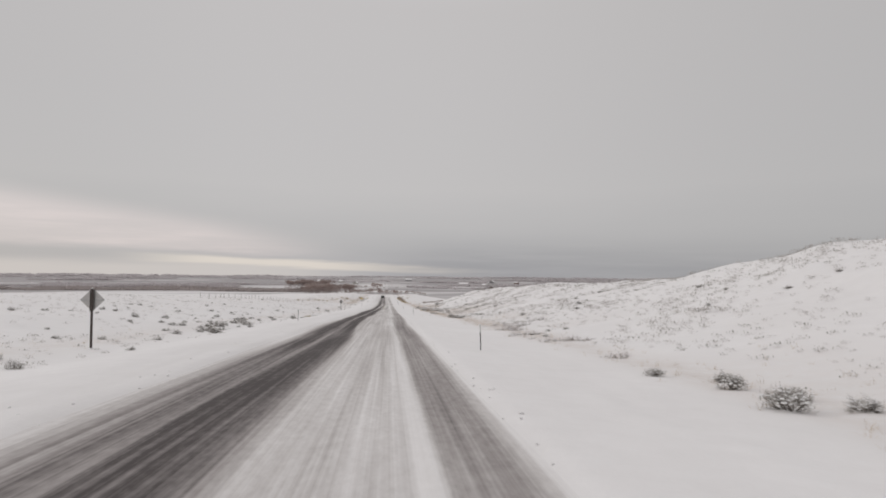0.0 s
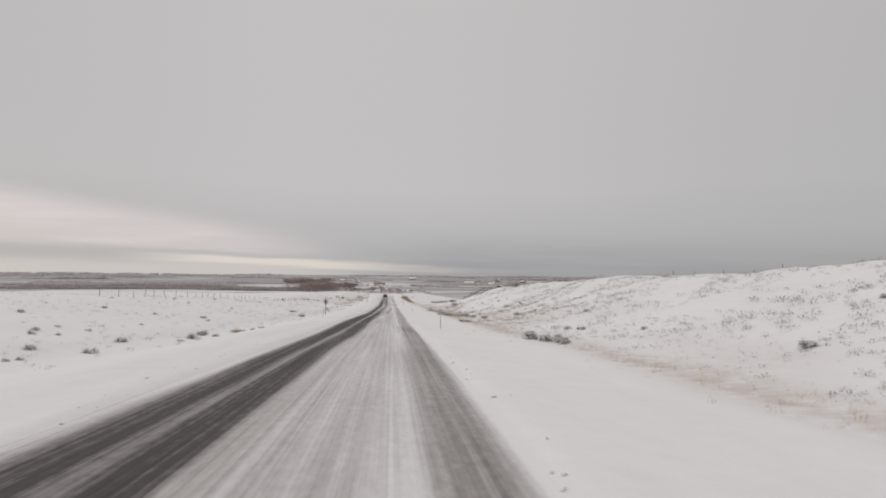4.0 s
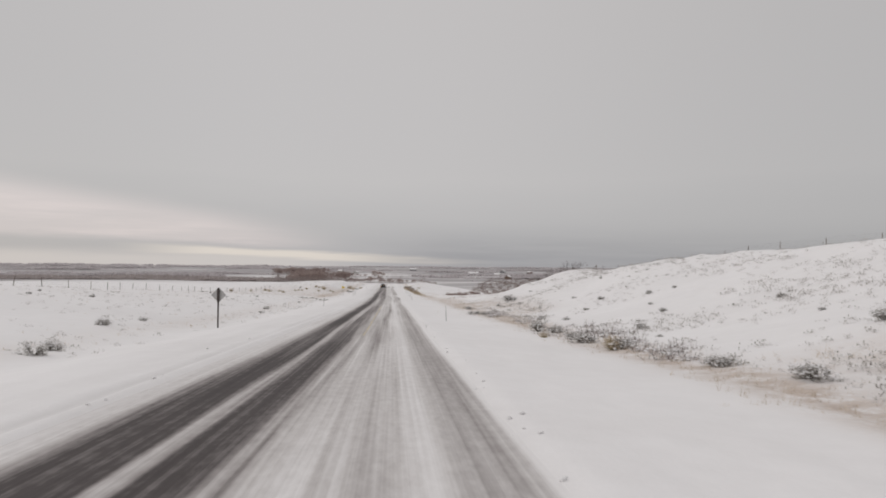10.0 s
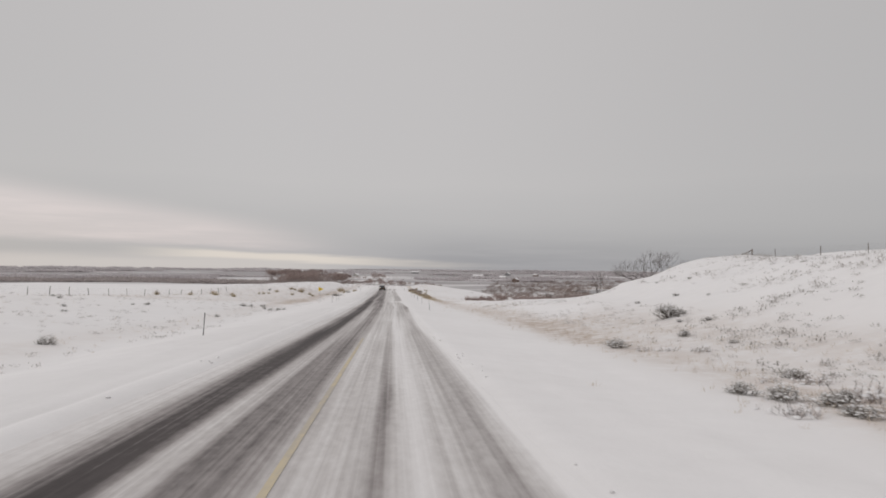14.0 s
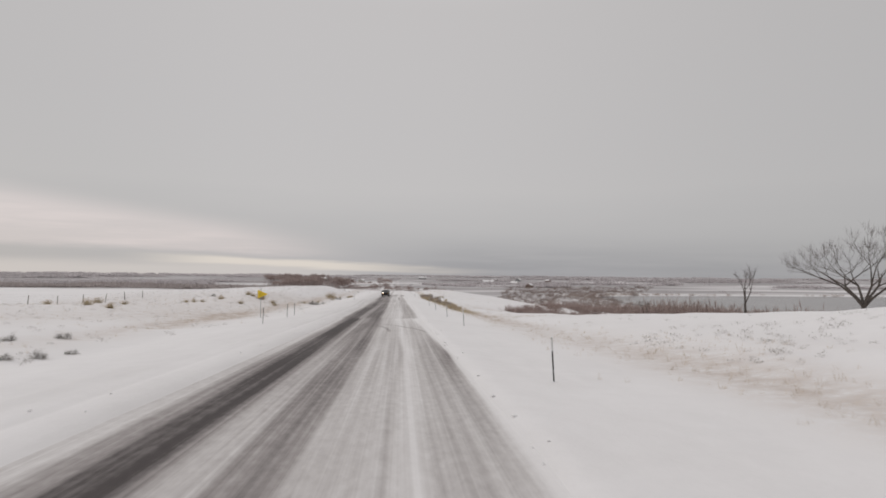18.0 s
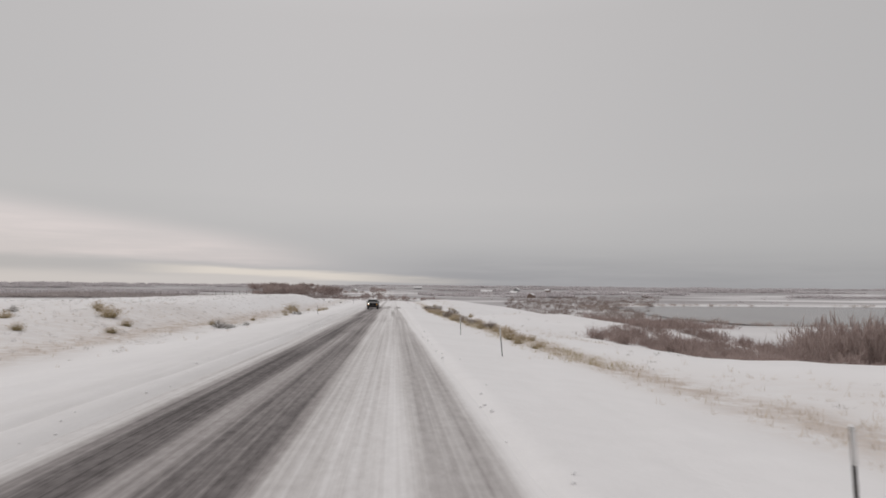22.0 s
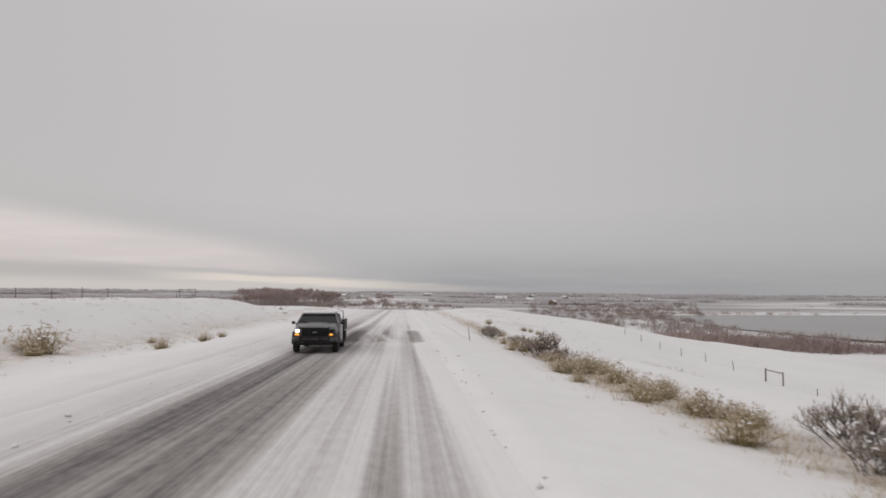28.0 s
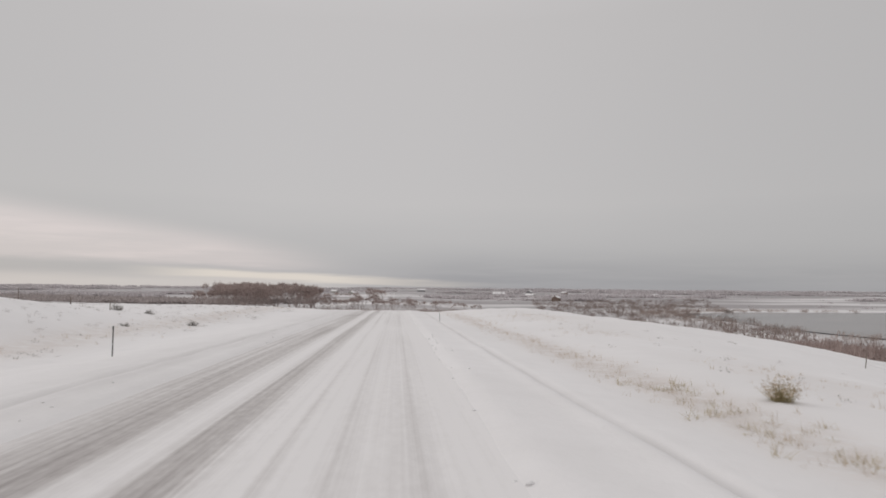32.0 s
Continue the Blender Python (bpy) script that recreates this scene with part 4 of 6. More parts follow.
def sagebrush(seed, snow=1.0):
    """Grey-green desert shrub, a metre across, loaded with snow."""
    rng = random.Random(seed)
    stems, leaves, caps = Heap(), Heap(), Heap()
    tips = []
    for _ in range(22):
        d = rand_dir(rng, 0.12, 0.97)
        a = Vector((rng.uniform(-0.1, 0.1), rng.uniform(-0.1, 0.1), -0.05))
        k = a + d * rng.uniform(0.18, 0.34)
        stems.stick(a, k, 0.014, 0.009)
        for _ in range(4):
            t = k + (d + rand_dir(rng, -0.2, 1.0) * 0.75).normalized() * rng.uniform(0.1, 0.3)
            stems.stick(k, t, 0.007, 0.003)
            tips.append(t)
    for t in tips:
        for _ in range(13):
            p = t + Vector((rng.gauss(0, 0.05), rng.gauss(0, 0.05), rng.gauss(-0.02, 0.05)))
            d = rand_dir(rng, -0.1, 1.0)
            leaves.blade(p, d * rng.uniform(0.05, 0.13), Vector((-d.y, d.x, 0.1)).normalized(), rng.uniform(0.006, 0.016), Vector((0, 0, 0.01)))
    for t in rng.sample(tips, int(62 * snow)):
        if t.z > 0.1:
            caps.drift(t + Vector((rng.gauss(0, 0.02), rng.gauss(0, 0.02), 0.015)), rng.uniform(0.02, 0.06), rng.uniform(0.015, 0.035), rng, 6)
    e = empty("sagebrush")
    stems.mesh("stemwork", SAGE_STEM, e)
    leaves.mesh("foliage", SAGE, e)
    caps.mesh("snow_cap", SNOW, e, smooth=True)
    return e


def rabbitbrush(seed, mat):
    """A rounded clump of straw-coloured stems with seed heads."""
    rng = random.Random(seed)
    stems, heads, caps = Heap(), Heap(), Heap()
    for _ in range(330):
        d = rand_dir(rng, 0.45, 1.0)
        a = Vector((rng.gauss(0, 0.11), rng.gauss(0, 0.11), -0.05))
        n = rng.uniform(0.4, 0.85)
        stems.blade(a, d * n, Vector((-d.y, d.x, 0)).normalized(), 0.018, Vector((d.x, d.y, -0.4)) * 0.09)
        if rng.random() < 0.45:
            tip = a + d * n
            for _ in range(3):
                heads.blade(tip + Vector((rng.gauss(0, 0.03), rng.gauss(0, 0.03), -0.05)), rand_dir(rng, 0.1, 1.0) * 0.09, Vector((d.y, -d.x, 0.2)).normalized(), 0.03, Vector((0, 0, 0)))
    for _ in range(5):
        d = rand_dir(rng, 0.5, 0.95)
        caps.drift(d * rng.uniform(0.35, 0.5), rng.uniform(0.03, 0.055), 0.03, rng, 7)
    e = empty("rabbitbrush")
    stems.mesh("stemwork", mat, e)
    heads.mesh("seed_fluff", PALE_STRAW, e)
    caps.mesh("snow_cap", SNOW, e, smooth=True)
    return e


def thorn_shrub(seed):
    """A taller bare shrub of dark upright twigs, snow in its forks."""
    rng = random.Random(seed)
    wood, twigs, caps = Heap(), Heap(), Heap()
    for _ in range(22):
        d = rand_dir(rng, 0.55, 1.0)
        a = Vector((rng.gauss(0, 0.2), rng.gauss(0, 0.2), -0.05))
        k = a + d * rng.uniform(0.4, 0.7)
        wood.stick(a, k, 0.016, 0.009)
        for _ in range(5):
            t = k + (d * 0.8 + rand_dir(rng, -0.1, 1.0) * 0.7).normalized() * rng.uniform(0.25, 0.55)
            wood.stick(k, t, 0.008, 0.003)
            for _ in range(13):
                w = rand_dir(rng, -0.2, 1.0)
                f = rng.uniform(0.3, 1)
                twigs.blade(k + (t - k) * f, w * rng.uniform(0.08, 0.22), Vector((-w.y, w.x, 0)).normalized(), 0.016, Vector((0, 0, 0.02)))
            if rng.random() < 0.14:
                caps.drift(t, rng.uniform(0.03, 0.065), 0.035, rng, 6)
    e = empty("thorn_shrub")
    wood.mesh("stemwork", SAGE_STEM, e)
    twigs.mesh("twig_mass", DARK_TWIG, e)
    caps.mesh("snow_cap", SNOW, e, smooth=True)
    return e


def frosted_brush(seed):
    """A low tangle of grey-brown stems, wider than tall, with snow lodged all over it."""
    rng = random.Random(seed)
    stems, twigs, caps = Heap(), Heap(), Heap()
    for _ in range(46):
        d = rand_dir(rng, 0.2, 1.0)
        a = Vector((rng.gauss(0, 0.3), rng.gauss(0, 0.22), -0.06))
        n = rng.uniform(0.22, 0.6) * (0.65 + 0.35 * d.z)
        t = a + d * n
        stems.stick(a, t, 0.008, 0.003)
        for _ in range(7):
            w = (d * 0.5 + rand_dir(rng, -0.2, 1.0)).normalized()
            twigs.blade(a.lerp(t, rng.uniform(0.35, 1)), w * rng.uniform(0.07, 0.2), Vector((-w.y, w.x, 0.1)).normalized(), 0.014, Vector((0, 0, 0.015)))
        if rng.random() < 0.75:
            caps.drift(t + Vector((rng.gauss(0, 0.04), rng.gauss(0, 0.04), 0.0)), rng.uniform(0.03, 0.09), rng.uniform(0.02, 0.045), rng, 6)
    e = empty("frosted_brush")
    stems.mesh("stemwork", SAGE_STEM, e)
    twigs.mesh("twig_mass", FAR_TWIG, e)
    caps.mesh("snow_cap", SNOW, e, smooth=True)
    return e


def put(kinds, places, label, category, group, sink=0.04):
    """Each kind once, then copies at (x, y, size)."""
    rng = random.Random(len(places) + 7)
    for ob in kinds:
        tagged(ob, label, category, group)
    for i, (x, y, size, *tall) in enumerate(places):
        ob = kinds[i % len(kinds)]
        m = pose(x, y, gz(x, y) - sink, 0, 0, rng.uniform(0, 360)) @ Matrix.Diagonal((size, size * rng.uniform(0.85, 1.15), size * (tall[0] if tall else rng.uniform(0.8, 1.05)), 1))
        if i < len(kinds):
            ob.matrix_basis = m
        else:
            kept = ob.scale.copy()
            c = copy_thing(ob, Matrix())
            c.matrix_basis = m


rng = random.Random(5)
# ragged brush along the foot of the hill
brush = [(12.0, 56.3, 0.9), (12.8, 55.5, 0.9), (13.4, 54.8, 0.8), (12.2, 46.5, 0.9), (13.1, 47.2, 0.8), (13.7, 46.6, 0.9), (14.4, 45.9, 0.8), (12.6, 33.3, 0.9), (15.9, 211.8, 1.2), (14.7, 204.1, 1.5), (15.3, 206, 1.2), (14.4, 199, 1.4), (13.5, 194.2, 1.3), (14.0, 192.4, 1.5), (13.2, 190.5, 1.2), (15.0, 208.2, 1.6), (12.8, 212.2, 1.0), (11.9, 207.7, 0.9), (14.4, 248.7, 1.1), (14.0, 245.3, 1.3), (13.5, 242, 1.4), (14.1, 241.3, 1.2), (12.7, 237.7, 1.3), (13.2, 239.5, 1.3),
         (14.1, 74.6, 0.8), (18.0, 74.4, 1.1), (15.2, 70.1, 1.2), (13.3, 66.2, 1.3), (12.6, 64.1, 1.3), (13.8, 71.4, 0.8), (12.6, 72.4, 0.7), (9.2, 455.5, 1.0), (9.5, 461, 0.9), (9.4, 487, 1.1), (9.3, 491, 1.0), (9.7, 497.6, 1.0), (10.9, 492, 1.1)]
for x, y, size in brush[:31]:
    for _ in range(2):
        brush.append((x + rng.gauss(0, 0.7), y + rng.gauss(0, 1.6), size * rng.uniform(0.4, 0.75)))
for _ in range(26):
    y = rng.uniform(165, 262)
    brush.append((13.9 + rng.gauss(0, 1.0), y, rng.uniform(0.5, 1.0)))
put([frosted_brush(s) for s in (61, 62, 63)], brush, "ragged grey-brown brush full of snow along a ditch", "shrub", "snowy brush beside the ditch")
# sagebrush on the foot of the hill to the right, then across the field to the left
sage_right = [(11.6, 163, 0.9), (12.3, 164, 0.9), (12.9, 163.5, 0.8), (12.6, 22, 1.1), (13.4, 24, 0.9), (12.0, 17.6, 1.3), (12.9, 19, 0.9), (13.6, 17, 0.9), (11.4, 25.5, 0.8), (15.2, 59.5, 0.6), (16.8, 60, 0.6), (13.3, 52.2, 0.5),
              (11.6, 112.6, 1.35), (11.9, 109.4, 1.3), (12.6, 108, 1.1), (12.4, 106, 1.0), (13.8, 113.5, 0.8), (17.5, 121, 0.9), (19.9, 165, 1.2), (18.4, 208, 1.1), (22.5, 190, 1.2), (20.6, 275.7, 2.0), (21.6, 276.4, 1.1), (14.5, 250, 0.9), (15.8, 228, 1.1), (17.2, 224, 0.9),
              (24, 236, 0.8), (27, 230, 0.8), (19, 244, 0.7), (21, 231, 0.75), (23, 216, 0.8), (26, 181, 0.8), (16.2, 174, 1.2), (15.0, 178, 1.1), (14.4, 182, 1.3), (13.7, 187, 1.2), (13.0, 196, 1.4), (12.5, 201, 1.5), (12.9, 204, 1.3), (12.2, 211.5, 1.6), (13.0, 209.5, 1.3), (12.6, 262, 1.2), (11.3, 247, 0.9), (12.0, 246, 1.0), (12.6, 245, 0.9), (13.2, 245.5, 0.8), (12.4, 243.5, 0.9)]
for _ in range(45):
    y = rng.uniform(8, 318)
    sage_right.append((rng.uniform(16, 36), y, rng.uniform(0.4, 0.85)))
put([sagebrush(s, 1.35) for s in (1, 2, 3)], sage_right, "grey-green sagebrush weighed down with fresh snow on a slope", "shrub", "sagebrush on the hill")
sage_left = [(-13.5, 323, 0.7), (-14.3, 322, 0.75), (-15.2, 322.5, 0.6), (-13.0, 325, 0.6), (-13.2, 124, 0.7), (-12.9, 133, 0.6), (-12.6, 137, 0.6), (-12.5, 141, 0.6), (-13.9, 420.3, 1.5), (-13.2, 421.5, 1.0), (-12.8, 426.3, 0.8), (-13.3, 466, 1.4), (-19.4, 215, 1.2), (-15, 196, 1.3), (-15.6, 199, 1.2), (-19.8, 216.5, 1.0), (-16.6, 267, 1.0), (-13.1, 62.4, 1.1), (-14.9, 71.3, 1.2), (-13.3, 77, 1.0), (-22, 77.6, 0.9), (-15.1, 79, 1.0), (-14.2, 120.3, 1.0), (-15.1, 126.4, 1.0), (-15.1, 127.5, 0.9),
             (-19, 70, 0.8), (-24, 74, 1.0), (-17, 90, 1.0), (-21, 96, 0.9), (-14.5, 102, 0.8), (-29.3, 599, 1.4), (-15.1, 578, 1.0), (-21, 585, 0.9), (-18, 571, 0.7), (-14.5, 421.6, 1.0), (-17, 430, 0.8), (-31, 419, 1.1)]
sage_left += [(-14.9, 66.2, 1.5), (-15.7, 70.4, 0.9), (-16.0, 73.7, 1.1), (-14.9, 73.5, 0.9), (-18.2, 70.4, 0.9), (-14.4, 80.4, 1.1), (-17.6, 101.9, 0.8), (-16.6, 91.1, 1.0), (-19.2, 328.8, 1.1), (-18.3, 330, 0.9), (-17.3, 333.6, 1.0), (-16.5, 302.7, 0.8)]
sage_left += [(-17.8, 50.2, 0.6), (-12.3, 40.1, 0.55), (-15.1, 57.9, 0.9), (-13.9, 64.7, 1.1), (-22.0, 67.2, 0.7), (-28.3, 77.3, 0.7), (-15.8, 85.5, 0.8), (-12.1, 72.1, 0.7), (-20.2, 70.4, 0.7)]
for _ in range(30):
    sage_left.append((-rng.uniform(13, 34), rng.uniform(60, 120), rng.uniform(0.4, 0.8)))
for _ in range(50):
    sage_left.append((-rng.uniform(13, 42), rng.uniform(10, 330), rng.uniform(0.45, 0.9)))
put([sagebrush(s, 0.8) for s in (11, 12)], sage_left, "low grey sagebrush half buried in snow on a field", "shrub", "sagebrush on the field")
# yellow clumps along the ditch and the left bank
clumps = [(13.0, 197.3, 1.0), (12.6, 195.8, 0.8), (13.4, 198.6, 0.8), (11.2, 205.5, 0.6), (-29.4, 401.4, 1.0), (-28.2, 401.8, 0.9), (-30.4, 401.0, 0.8), (9.1, 469, 1.1), (9.3, 445, 1.3), (8.9, 479.5, 1.2), (9.2, 476.5, 1.3), (9.0, 473.5, 1.1), (9.6, 456, 1.1), (9.0, 441, 1.5), (9.6, 447, 1.2), (9.9, 452, 1.1), (9.7, 461, 0.9), (8.3, 465.3, 1.15), (10.0, 481.5, 0.9), (11.9, 451, 0.8), (9.6, 404, 1.1), (10.2, 409, 1.2), (10.8, 414, 1.1), (10.3, 426, 1.2), (10.7, 432, 1.0), (9.4, 400, 0.9), (11.9, 536.5, 0.95, 1.1), (15.2, 531, 0.9), (15.9, 530.6, 0.7), (15.8, 525.6, 0.8),
          (9.9, 498.5, 0.9), (10.4, 499.5, 0.9), (8.3, 481, 1.1), (8.45, 484, 0.95), (8.2, 478.5, 1.1), (8.9, 472, 1.0), (-13.2, 506, 1.2), (-13.0, 496, 1.2), (-12.9, 510, 0.8), (-17.6, 490.5, 2.6), (-16.9, 488.6, 1.4), (-26, 424, 1.2), (-20, 415, 1.1), (-28, 412, 1.2), (-18.5, 408, 0.9), (-23, 404, 1.0), (-22.6, 418.1, 1.7), (-24.6, 421, 1.0), (-15.5, 482, 1.0), (-14.8, 470, 0.9), (-14.4, 462, 0.9), (-16.5, 475, 1.1), (-16, 503, 0.8), (-15.8, 445, 0.8), (-16.4, 428, 0.9), (-35, 378, 1.3), (-38, 388, 1.4), (-33, 384, 1.0), (-30, 372, 1.1), (-41, 381, 1.2), (-45, 372, 1.2), (-12.5, 128.8, 0.7), (-13.5, 132, 0.6)]
for _ in range(46):
    y = rng.uniform(395, 515)
    clumps.append((float(np.interp(y, (395, 440, 470, 480, 495, 520), (10.4, 9.6, 9.0, 8.6, 8.7, 9.5))) + rng.gauss(0.3, 0.7), y, rng.uniform(0.5, 0.95)))
put([rabbitbrush(21, RABBIT), rabbitbrush(22, STRAW), rabbitbrush(23, RABBIT)], clumps, "dry straw-yellow rabbitbrush clump standing through snow beside a ditch", "shrub", "yellow clumps beside the road")
thorns = [(9.1, 452, 1.0), (9.3, 454, 0.95), (9.5, 458, 0.9), (9.4, 463, 0.75), (9.3, 485.5, 0.8), (10.1, 494.3, 1.25), (9.9, 492.5, 0.9), (9.5, 497.6, 0.8), (8.3, 504.5, 0.9), (8.5, 507, 0.85), (8.6, 510, 0.7), (10.4, 464.5, 1.1), (10.9, 466, 1.0), (8.8, 487.5, 1.25), (8.95, 489, 1.1), (8.6, 485, 0.65), (9.0, 492.3, 0.7), (9.0, 496, 0.6), (9.1, 500, 0.6), (9.5, 513.7, 0.8), (9.75, 514.8, 0.75), (9.3, 516, 0.75), (9.5, 517.2, 0.75), (9.85, 518.5, 0.7), (10.2, 520.2, 0.65), (9.5, 436, 0.8), (10.0, 446, 0.9), (9.9, 431, 0.8), (10.6, 421, 0.8)]
put([thorn_shrub(31), thorn_shrub(32)], thorns, "bare dark twiggy shrub with snow caught in its forks", "shrub", "bare shrubs in the ditch")


def strewn(name, heap_of, places, mat, label, category, parent=None):
    """Many small plants as one mesh: each template is turned, scaled and set on the ground."""
    verts, faces, k = [], [], 0
    temps = []
    for h in heap_of:
        temps.append((np.array([tuple(v) for v in h.v]), h.f))
    rng = np.random.RandomState(len(places))
    zs = ground_z(np.array([p[0] for p in places]), np.array([p[1] for p in places]))
    for (x, y, s, *tall), z in zip(places, zs):
        tv, tf = temps[rng.randint(len(temps))]
        a = rng.uniform(0, 2 * math.pi)
        c, sn = math.cos(a), math.sin(a)
        hs = s * (tall[0] if tall else 1.0)
        v = np.stack([(tv[:, 0] * c - tv[:, 1] * sn) * s + x, (tv[:, 0] * sn + tv[:, 1] * c) * s + y, tv[:, 2] * hs + z - 0.03], 1)
        verts.append(v)
        faces += [tuple(i + k for i in f) for f in tf]
        k += len(v)
    ob = mesh_of(name, np.concatenate(verts), faces, mat, parent)
    return tagged(ob, label, category, kind="stuff")


def tuft(seed, n, tall, lean=0.5, w=0.012):
    rng = random.Random(seed)
    h = Heap()
    for _ in range(n):
        d = rand_dir(rng, lean, 1.0)
        h.blade(Vector((rng.gauss(0, 0.09), rng.gauss(0, 0.09), -0.02)), d * tall * rng.uniform(0.5, 1.1), Vector((-d.y, d.x, 0)).normalized(), w, Vector((d.x, d.y, -0.5)) * 0.08)
    return h


def scrub_template(seed):
    rng = random.Random(seed)
    h = Heap()
    for _ in range(22):
        p = Vector((rng.gauss(0, 0.22), rng.gauss(0, 0.22), rng.uniform(0.0, 0.26)))
        d = rand_dir(rng, 0.0, 1.0)
        h.blade(p, d * rng.uniform(0.08, 0.2), Vector((-d.y, d.x, 0.1)).normalized(), rng.uniform(0.035, 0.07), Vector((0, 0, 0.01)))
    return h


rs = np.random.RandomState(3)
spots = []
while len(spots) < 5600:
    x, y = rs.uniform(6.5, 19), rs.uniform(5, 620)
    if rs.uniform() < float(grass_at(np.array(x), np.array(y))) * (0.6 if y < 370 else 0.9):
        spots.append((x, y, rs.uniform(0.5, 1.1)))
strewn("ditch_grass", [tuft(s, 9, 0.38) for s in (1, 2, 3, 4)], spots, PALE_STRAW, "thin pale dead grass standing through the snow of a ditch", "grass")
spots = []
while len(spots) < 900:
    x, y = rs.uniform(7.5, 12.5), rs.uniform(385, 540)
    if rs.uniform() < math.exp(-((x - float(np.interp(y, (385, 440, 480, 500, 540), (10.8, 9.7, 8.6, 8.9, 9.8)))) / 1.0) ** 2) * (1 if y < 480 else 0.45):
        spots.append((x, y, rs.uniform(0.7, 1.3)))
strewn("yellow_grass", [tuft(s, 14, 0.45) for s in (5, 6, 7)], spots, STRAW, "tall straw-yellow grass along the edge of a ditch", "grass")
spots = []
while len(spots) < 2800:
    x, y = -rs.uniform(8, 60), rs.uniform(5, 640)
    if rs.uniform() < float(grass_at(np.array(x), np.array(y))):
        spots.append((x, y, rs.uniform(0.5, 1.2)))
strewn("bank_grass", [tuft(s, 9, 0.36) for s in (8, 9, 10)], spots, PALE_STRAW, "thin pale dead grass on a snowy bank", "grass")
spots = [(x, y, rs.uniform(0.3, 0.8)) for x, y in zip(rs.uniform(14, 46, 6500), rs.uniform(0, 335, 6500)) if float(vnoise(x / 5, y / 8, 65)) > -0.1]
spots += [(x, y, rs.uniform(0.6, 1.25)) for x, y in zip(rs.uniform(14, 44, 5200), rs.uniform(0, 320, 5200)) if float(vnoise(x / 6, y / 9, 66)) > 0.1 and not (y > 270 and x < 30)]
spots += [(-abs(x), y, rs.uniform(0.3, 0.8)) for x, y in zip(rs.uniform(12, 60, 2400), rs.uniform(0, 400, 2400))]
spots += [(x, y, rs.uniform(0.3, 0.7)) for x, y in zip(rs.uniform(12, 32, 160), rs.uniform(340, 620, 160))]
spots += [(-abs(x), y, rs.uniform(0.3, 0.7)) for x, y in zip(rs.uniform(13, 48, 2000), rs.uniform(400, 640, 2000))]
dark = [(x, y, rs.uniform(0.45, 0.95)) for x, y in zip(rs.uniform(14, 42, 2600), rs.uniform(0, 310, 2600)) if float(vnoise(x / 7, y / 11, 67)) > 0.2 and not (y > 270 and x < 30)]
dark += [(-x, y, rs.uniform(0.45, 0.9)) for x, y in zip(rs.uniform(13, 45, 900), rs.uniform(0, 330, 900)) if float(vnoise(x / 7, y / 11, 68)) > 0.2]
strewn("dark_scrub", [scrub_template(s) for s in (6, 7, 8)], dark, SAGE, "dark sagebrush tips showing through deep snow", "scrub")
strewn("low_scrub", [scrub_template(s) for s in (1, 2, 3, 4, 5)], spots, FROST_SAGE, "small tufts of sagebrush poking through snow", "scrub")

# ------------------------------------------------------------------ trees
def grow(heap, twigs, p, d, length, r, depth, rng, spread=0.55, lift=0.12, twig_n=5, tw=0.02):
    """Limbs that fork and taper, ending in fine twigs."""
    q = p
    way = d.normalized()
    for _ in range(2):
        nxt = q + way * (length / 2)
        heap.stick(q, nxt, r, r * 0.82, 5 if depth > 2 else 3)
        q, r = nxt, r * 0.82
        way = (way + Vector((rng.gauss(0, 0.12), rng.gauss(0, 0.12), rng.gauss(0.03, 0.08)))).normalized()
    if depth == 0:
        for _ in range(twig_n):
            w = (way + rand_dir(rng, -0.5, 1.0) * 0.9).normalized()
            twigs.blade(p.lerp(q, rng.uniform(0.2, 1.0)), w * length * rng.uniform(0.5, 1.0), Vector((-w.y, w.x, 0.1)).normalized(), tw, Vector((0, 0, 0.03 * length)))
        return
    for _ in range(rng.choice((2, 3, 3))):
        w = (way + Vector((rng.gauss(0, spread), rng.gauss(0, spread), rng.gauss(lift, spread * 0.6)))).normalized()
        grow(heap, twigs, q, w, length * rng.uniform(0.66, 0.86), r * rng.uniform(0.55, 0.75), depth - 1, rng, spread, lift, twig_n, tw)


